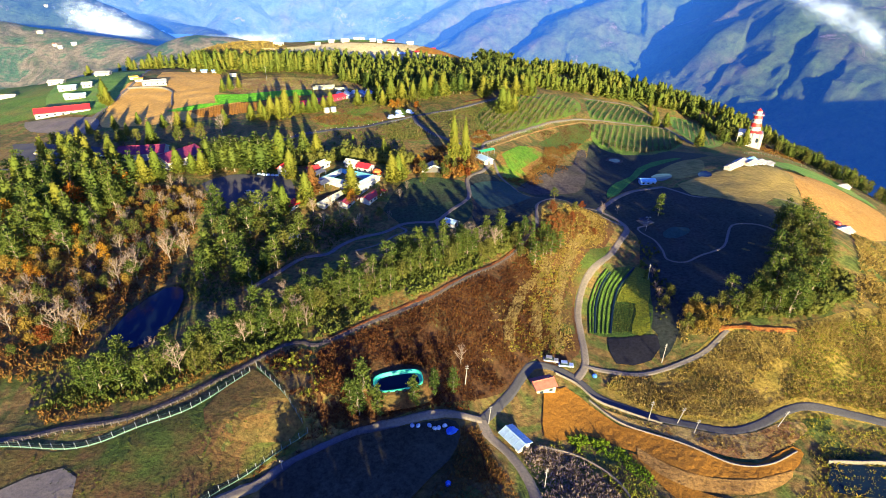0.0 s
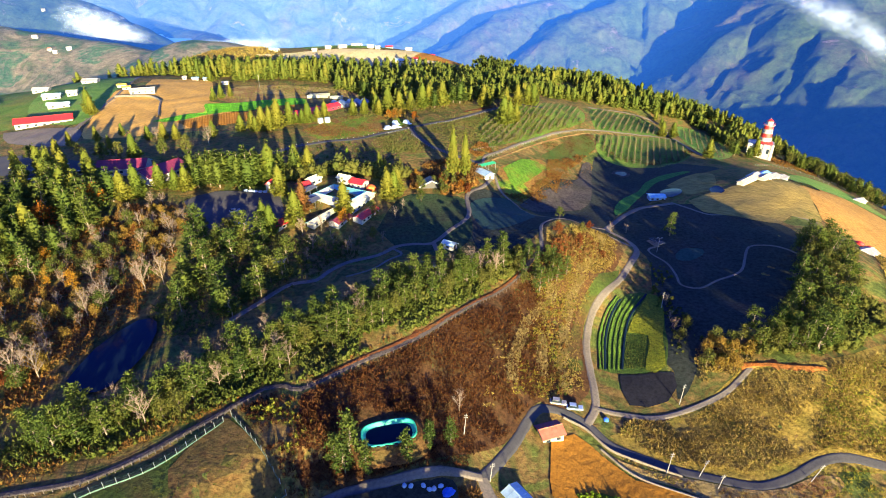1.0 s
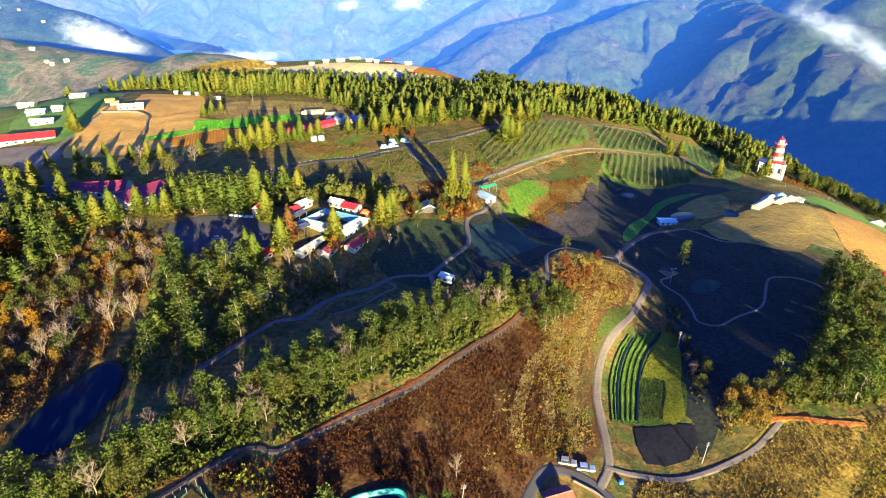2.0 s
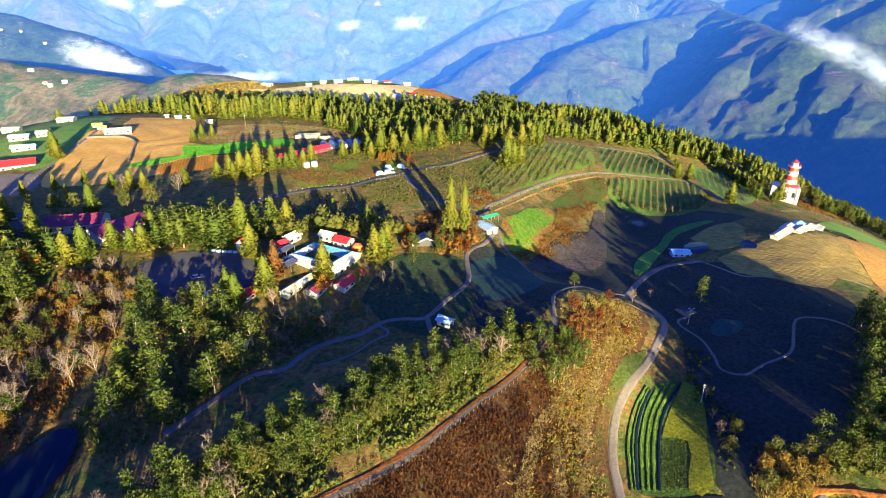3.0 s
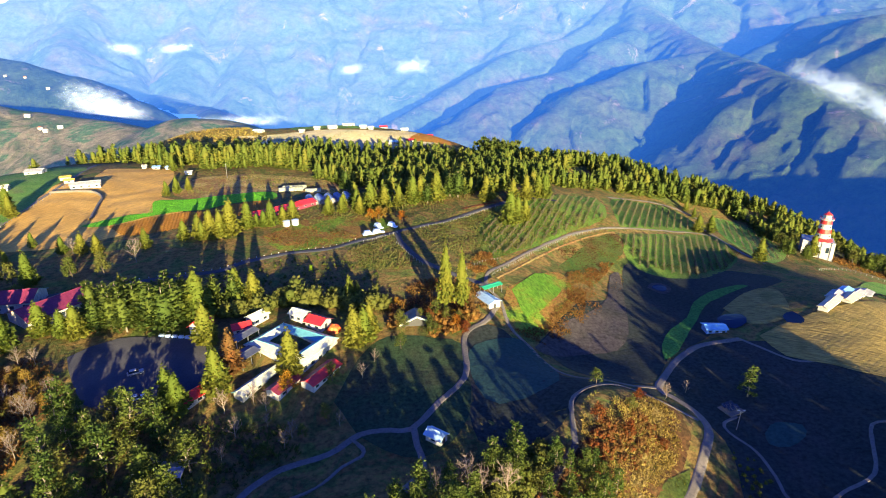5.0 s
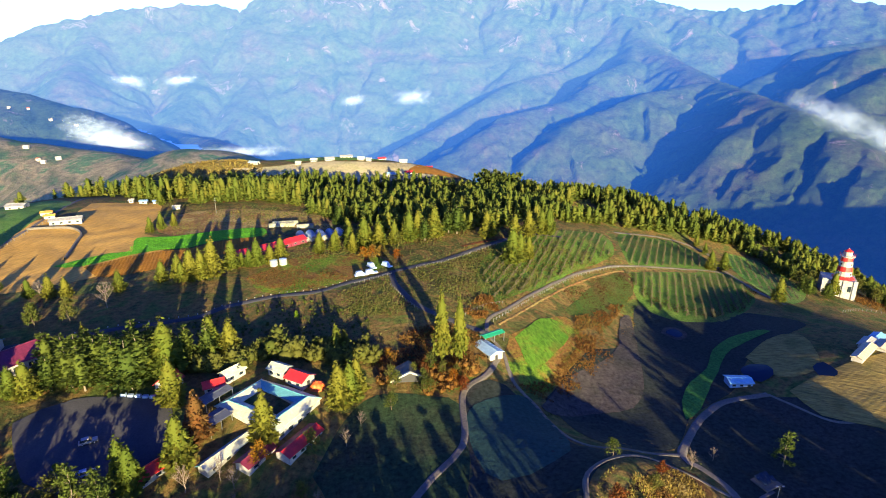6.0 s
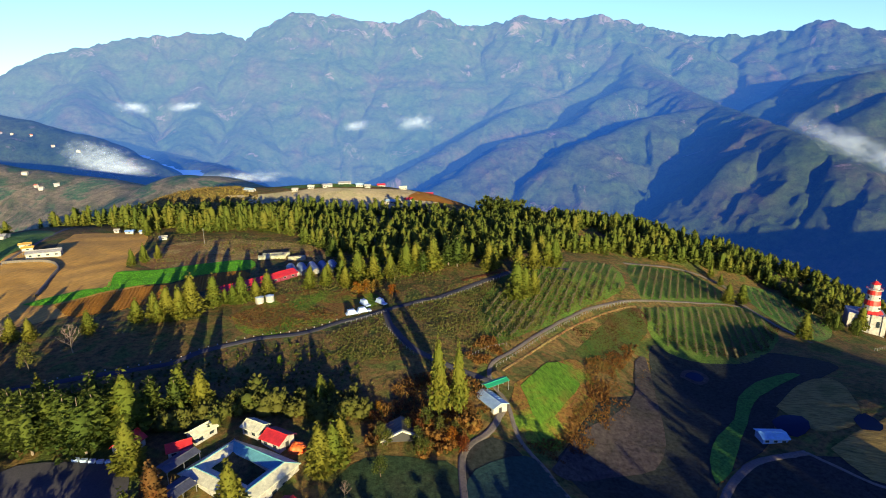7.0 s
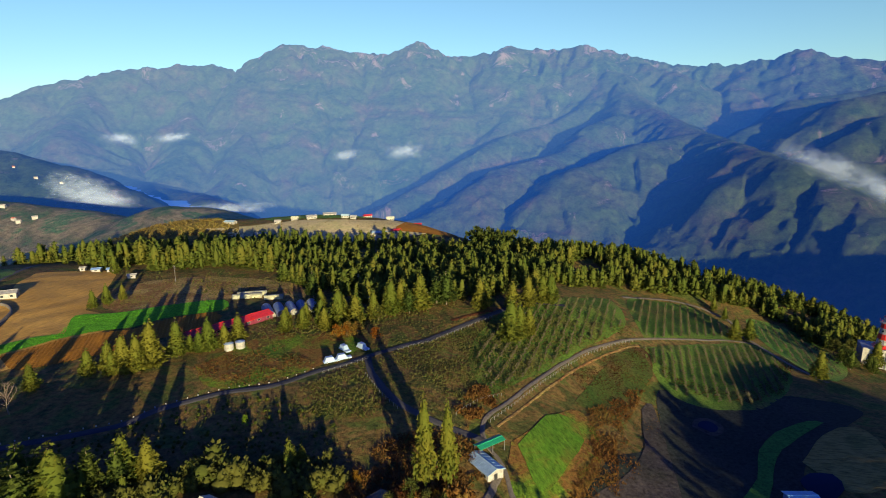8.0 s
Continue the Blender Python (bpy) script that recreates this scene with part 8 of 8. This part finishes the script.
fence([(-110, 83), (-96, 82.6), (-80.6, 82.9), (-70.4, 89.4), (-60.3, 96.2), (-50.1, 111)], 2.4, 1.5, "pale turquoise net fence along the weedy field", M["net"], STEEL_POST, 2, M["net"])
fence([(-50.1, 111), (-42, 103), (-33.4, 94)], 2.4, 1.5, "turquoise net fence down the field side", M["net"], STEEL_POST, 2, M["net"])
fence([(-33.4, 94), (-40, 87), (-45.7, 77.6), (-49.1, 70.8), (-54, 60)], 2.4, 1.5, "turquoise net fence above the reservoir", M["net"], STEEL_POST, 2, M["net"])
fence([(-97, 83.4), (-82.4, 88.0), (-74, 90.6), (-66, 96.4), (-56, 106.8), (-49.5, 114), (-44.5, 119)], 1.6, 1.0, "dark post and rope fence along the gravel track", M["dark_post"], DARK_POST, 2)
fence([(-34, 121), (-23, 127), (-3.2, 139.5), (16.8, 165.6), (29.5, 180.5)], 2.0, 0.9, "low dark post fence along the ridge track", M["dark_post"], DARK_POST, 1)
fence([(24.6, 290.0), (33, 301.3), (43, 315.4), (57, 334.4), (72.2, 350), (88, 362.3), (97, 367.5)], 2.2, 1.1, "white rail fence along the farm road", M["white_paint"], POST, 2)
fence([(-32, 314), (-26, 317.7), (-17, 324.3)], 2.2, 1.1, "white post fence at the weedy plot", M["pole"], POST, 2)
fence([(-7, 331.3), (6, 339.8), (18, 352.4), (33.5, 367.7)], 2.2, 1.1, "white post fence along the plateau road", M["pole"], POST, 2)
fence([(-17, 313), (-10, 300), (-3, 291)], 2.2, 1.1, "white post fence along the side road", M["pole"], POST, 2)
fence([(14, 291), (22, 300), (30, 306)], 1.8, 1.1, "white post fence beside the rusty bushes", M["pole"], POST, 1)
fence([(-200, 300), (-208, 345), (-216, 390)], 3.0, 1.1, "post fence along the western road", M["pole"], POST, 1)
fence([(205, 352), (222, 362), (240, 364), (262, 356)], 3.0, 1.3, "pale post fence below the lighthouse", M["pole"], POST, 1)

STONE = from_bm("edge_stone", boxed(-0.16, 0.16, -0.16, 0.16, -0.2, 0.32, bevel=0.04), M["grey_wall"])
for x, y in along([(-120, 267.5), (-109.1, 273.8), (-86.5, 284.8), (-77.9, 294.2), (-63.5, 304.5), (-49.1, 308.5), (-36, 318)], 3.2):
    ob = tagged(new("edge_stone", STONE), "whitewashed edge stone beside the plateau road", "edge stone", "edge stones")
    ob.location = (x, y, gz(x, y) + 0.05)


def low_wall(name, points, h, thick, mat, label):
    line = glide(points, 1.5)
    d = np.gradient(line, axis=0)
    d /= np.linalg.norm(d, axis=1)[:, None]
    s = np.stack([-d[:, 1], d[:, 0]], 1) * thick / 2
    z = ground(line[:, 0], line[:, 1])
    prof = [(-1, -0.8), (-1, h), (1, h), (1, -0.8)]
    verts = np.stack([np.column_stack([line + s * k, z + e]) for k, e in prof], 1)
    n = len(line)
    i, j = np.meshgrid(np.arange(n - 1), np.arange(3), indexing="ij")
    a = (i * 4 + j).ravel()
    return tagged(new(name, mesh_of(name, verts, np.stack([a, a + 4, a + 5, a + 1], 1), mat)), label, "wall", kind="structure")


low_wall("wall_terrace", [(42.6, 116.6), (50.4, 109), (64.2, 103.2), (76.2, 96.4), (85, 96.2), (94.4, 100)], 0.5, 0.5, M["concrete"], "pale stone kerb above the ploughed terrace")
low_wall("wall_reservoir", [(100.2, 96.2), (108, 95.8), (114.8, 95.6), (121, 92.6)], 1.4, 0.4, M["concrete"], "concrete wall round the small reservoir")
low_wall("wall_field", [(-216, 375), (-205, 377.5), (-193, 378), (-183, 369), (-178, 357), (-173, 345), (-168, 334)], 1.3, 0.9, M["concrete"], "grey-brown stone wall between two tan fields")
low_wall("wall_lower", [(24.5, 96.3), (34.3, 95.3), (41.6, 90), (44.7, 82.7), (46, 70)], 0.6, 0.4, M["concrete"], "pale concrete channel wall below the terrace")
low_wall("wall_roadside", [(34, 124.8), (40, 122.3), (45, 116.8), (53, 113.4), (62, 109.9)], 0.7, 0.35, M["concrete"], "low roadside parapet wall")
LANE_SIDE = [(48.9, 147), (51.2, 160.3), (55.4, 170.2), (63.2, 180.4)]
DITCH_A = [(51.6, 147), (55.1, 160.7), (59.5, 170.6), (64.6, 178.5)]
DITCH_B = [(57, 147), (61.9, 161.8), (66.5, 171.1), (75.4, 182.4)]


def between(a, b, s):
    return [(p[0] * (1 - s) + q[0] * s, p[1] * (1 - s) + q[1] * s) for p, q in zip(a, b)]


for line in (DITCH_A, DITCH_B):
    ribbon("water_ditch", line, 0.9, M["water"], "narrow dark ditch between the vegetable rows", "ditch", lift=0.3, ragged=0.1)
for line, width in ((between(LANE_SIDE, DITCH_A, 0.45), 0.8), (between(LANE_SIDE, DITCH_A, 0.8), 0.5), (between(DITCH_A, DITCH_B, 0.22), 0.9), (between(DITCH_A, DITCH_B, 0.48), 0.8), (between(DITCH_A, DITCH_B, 0.75), 0.9)):
    ribbon("crop_row", line, width, M["veg_row"], "green vegetable row along the lane", "crop row", lift=0.34, ragged=0.3)

# ---- basin with a turquoise rim ----
basin = base("water_basin", -12.0, 107.6, 14, "oval water basin with a turquoise plastic rim", "basin", z=-17.9)


def oval(rx, ry, n=32):
    out = []
    for i in range(n):
        a = 2 * math.pi * i / n
        out.append((rx * math.copysign(abs(math.cos(a)) ** 0.65, math.cos(a)), ry * math.copysign(abs(math.sin(a)) ** 0.65, math.sin(a))))
    return out


bm = bmesh.new()
rings = [[bm.verts.new((a, b, z)) for a, b in oval(rx, ry)] for rx, ry, z in ((6.9, 4.1, -2.5), (6.6, 3.8, 0.95), (6.3, 3.5, 0.95), (5.0, 2.4, -0.5))]
for r0, r1 in zip(rings[:-1], rings[1:]):
    for i in range(32):
        bm.faces.new((r0[i], r0[(i + 1) % 32], r1[(i + 1) % 32], r1[i]))
part("rim", bm, M["green_tarp"], basin)
bm = bmesh.new()
rings = [[bm.verts.new((a, b, z)) for a, b in oval(rx, ry)] for rx, ry, z in ((6.72, 3.92, 0.62), (7.5, 4.8, 0.35), (9.6, 7.2, -2.6))]
for r0, r1 in zip(rings[:-1], rings[1:]):
    for i in range(32):
        bm.faces.new((r0[(i + 1) % 32], r0[i], r1[i], r1[(i + 1) % 32]))
part("earth_bank", bm, M["rust_ground"], basin, "brown earth bank")
bm = bmesh.new()
bm.faces.new([bm.verts.new((a, b, 0.1)) for a, b in oval(5.55, 2.85)])
part("water", bm, M["water"], basin, "dark still water")
for i in range(9):
    a = math.pi * (1.05 + 0.1 * i)
    bm = rod(bmesh.new(), (6.9 * math.cos(a), 4.1 * math.sin(a), 0.5), (6.9 * math.cos(a), 4.1 * math.sin(a), 0.85), 0.42, 0.42, 10)
    part("tyre", bm, M["tyre"], basin)


# ---- small things ----
def heap(name, x, y, sizes, mat, label, category, seed, z=None):
    """A crumpled heap: a low lumpy mound."""
    root = base(name, x, y, seed * 40, label, category, z=z)
    bm = bmesh.new()
    bmesh.ops.create_icosphere(bm, subdivisions=3, radius=1.0)
    for v in bm.verts:
        k = 1 + 0.22 * noise.noise(v.co * 2.3 + Vector((seed, 0, 0)))
        v.co = Vector((v.co.x * sizes[0] * k, v.co.y * sizes[1] * k, max(-0.3, v.co.z * sizes[2] * k)))
    part("cover", bm, M[mat], root)
    return root


heap("tarpaulin_heap", 1.9, 95.4, (2.0, 1.6, 1.3), "blue_tarp", "crumpled blue tarpaulin beside the reservoir", "tarpaulin", 1)
for i, (x, y) in enumerate([(-1.2, 96.2), (-3.6, 97.0), (-2.2, 96.0), (0.3, 96.9), (-6.4, 96.9), (-7.9, 97.0)]):
    heap("float_sack", x, y, (0.66, 0.52, 0.5), "film", "pale blue sack at the reservoir rim", "sack", i + 2, -22.5)
heap("water_drum", 46.8, 127.2, (0.8, 0.8, 0.9), "blue_tarp", "blue plastic drum at the road fork", "drum", 12)
heap("water_drum", 1.0, 80.7, (0.7, 0.7, 0.9), "blue_tarp", "blue plastic drum in dry scrub", "drum", 13)
heap("orange_cover", -31.8, 243.4, (2.4, 2.0, 2.2), "orange_cloth", "orange tarpaulin cover beside the houses", "tarpaulin", 14)
for i, (x, y) in enumerate([(185.5, 221.5), (187.8, 224.5), (184.5, 226.5)]):
    heap("red_cover", x, y, (1.9, 1.5, 1.5), "red_paint", "red covered farm machine on the terrace", "machine", i + 15)
for i in range(5):
    x, y = -86 + 2.1 * i, 236.3
    bm = boxed(-0.8, 0.8, -0.5, 0.5, 0, 0.9, bevel=0.08)
    ob = base("crate", x, y, 4, "pale crate at the car park edge", "crate", "crates")
    part("box", bm, M["film"], ob)


# ---- drifting clouds in the valley ----
def cloud_mat():
    """Thin vapour: thick in the middle of its bank, torn to wisps at the edges."""
    mat, nodes, links, bsdf = shader("thin_valley_cloud")
    where, axes, flat, reach = nodes.new("ShaderNodeTexCoord"), nodes.new("ShaderNodeSeparateXYZ"), nodes.new("ShaderNodeCombineXYZ"), nodes.new("ShaderNodeVectorMath")
    links.new(where.outputs["Object"], axes.inputs[0])
    links.new(axes.outputs["X"], flat.inputs["X"])
    links.new(axes.outputs["Z"], flat.inputs["Z"])
    reach.operation = "LENGTH"
    links.new(flat.outputs[0], reach.inputs[0])
    torn = noise_node(nodes, links, 0.024, 8, 0.75, (1, 1, 1.9), warp=0.6)
    total = nodes.new("ShaderNodeMath")
    total.operation = "MULTIPLY_ADD"
    links.new(reach.outputs["Value"], total.inputs[0])
    total.inputs[1].default_value = -0.42
    links.new(torn.outputs["Fac"], total.inputs[2])
    r = ramp(nodes, [(0.19, (0.0, 0.0, 0.0)), (0.33, (0.08, 0.08, 0.08)), (0.50, (0.26, 0.26, 0.26))])
    links.new(total.outputs[0], r.inputs[0])
    diff, clear, mixed = nodes.new("ShaderNodeBsdfDiffuse"), nodes.new("ShaderNodeBsdfTransparent"), nodes.new("ShaderNodeMixShader")
    diff.inputs["Color"].default_value = (0.36, 0.46, 0.68, 1)
    links.new(r.outputs[0], mixed.inputs[0])
    links.new(clear.outputs[0], mixed.inputs[1])
    links.new(diff.outputs[0], mixed.inputs[2])
    links.new(mixed.outputs[0], nodes["Material Output"].inputs["Surface"])
    return mat


CLOUD = cloud_mat()


def cloud(x, y, z, long, tall, turn, lean):
    """A drifting bank: billowing veils one behind another, leaning with the slope."""
    veils = []
    for k in range(3):
        u, v = np.meshgrid(np.linspace(-1, 1, 25), np.linspace(-1, 1, 13))
        w = np.array([noise.noise(Vector((a * 2.2 + k * 7, b * 2.2, x * 0.01))) for a, b in zip(u.ravel(), v.ravel())])
        i, j = np.meshgrid(np.arange(12), np.arange(24), indexing="ij")
        a = (i * 25 + j).ravel()
        veils.append((np.column_stack([u.ravel() * (1 - 0.12 * k), (k - 1) * 0.28 + w * 0.22, v.ravel() * (1 - 0.1 * k)]), np.stack([a, a + 1, a + 26, a + 25], 1)))
    me = mesh_of("cloud", *join(*veils), CLOUD)
    me.polygons.foreach_set("use_smooth", np.ones(len(me.polygons), bool))
    ob = tagged(new("cloud", me), "white bank of low cloud in the valley", "cloud", "clouds", "stuff")
    ob.matrix_basis = pose(x, y, z, 0, lean, turn) @ Matrix.Diagonal((long, 60, tall, 1))
    ob.visible_shadow = False


for place in [(-853, 1438, -42, 112, 60, 34, 22), (-777, 1415, -54, 79, 30, 32, 12), (-1298, 2385, 89, 92, 32, 30, 8), (-1152, 2520, 90, 100, 28, 26, -6), (-143, 2434, 15, 112, 44, 4, -6), (-394, 2454, 5, 84, 28, 10, -12), (-360, 1067, -40, 103, 19, 22, 0), (1005, 1513, -22, 185, 46, -36, 24), (1030, 1386, -62, 105, 40, -39, 30)]:
    cloud(*place)
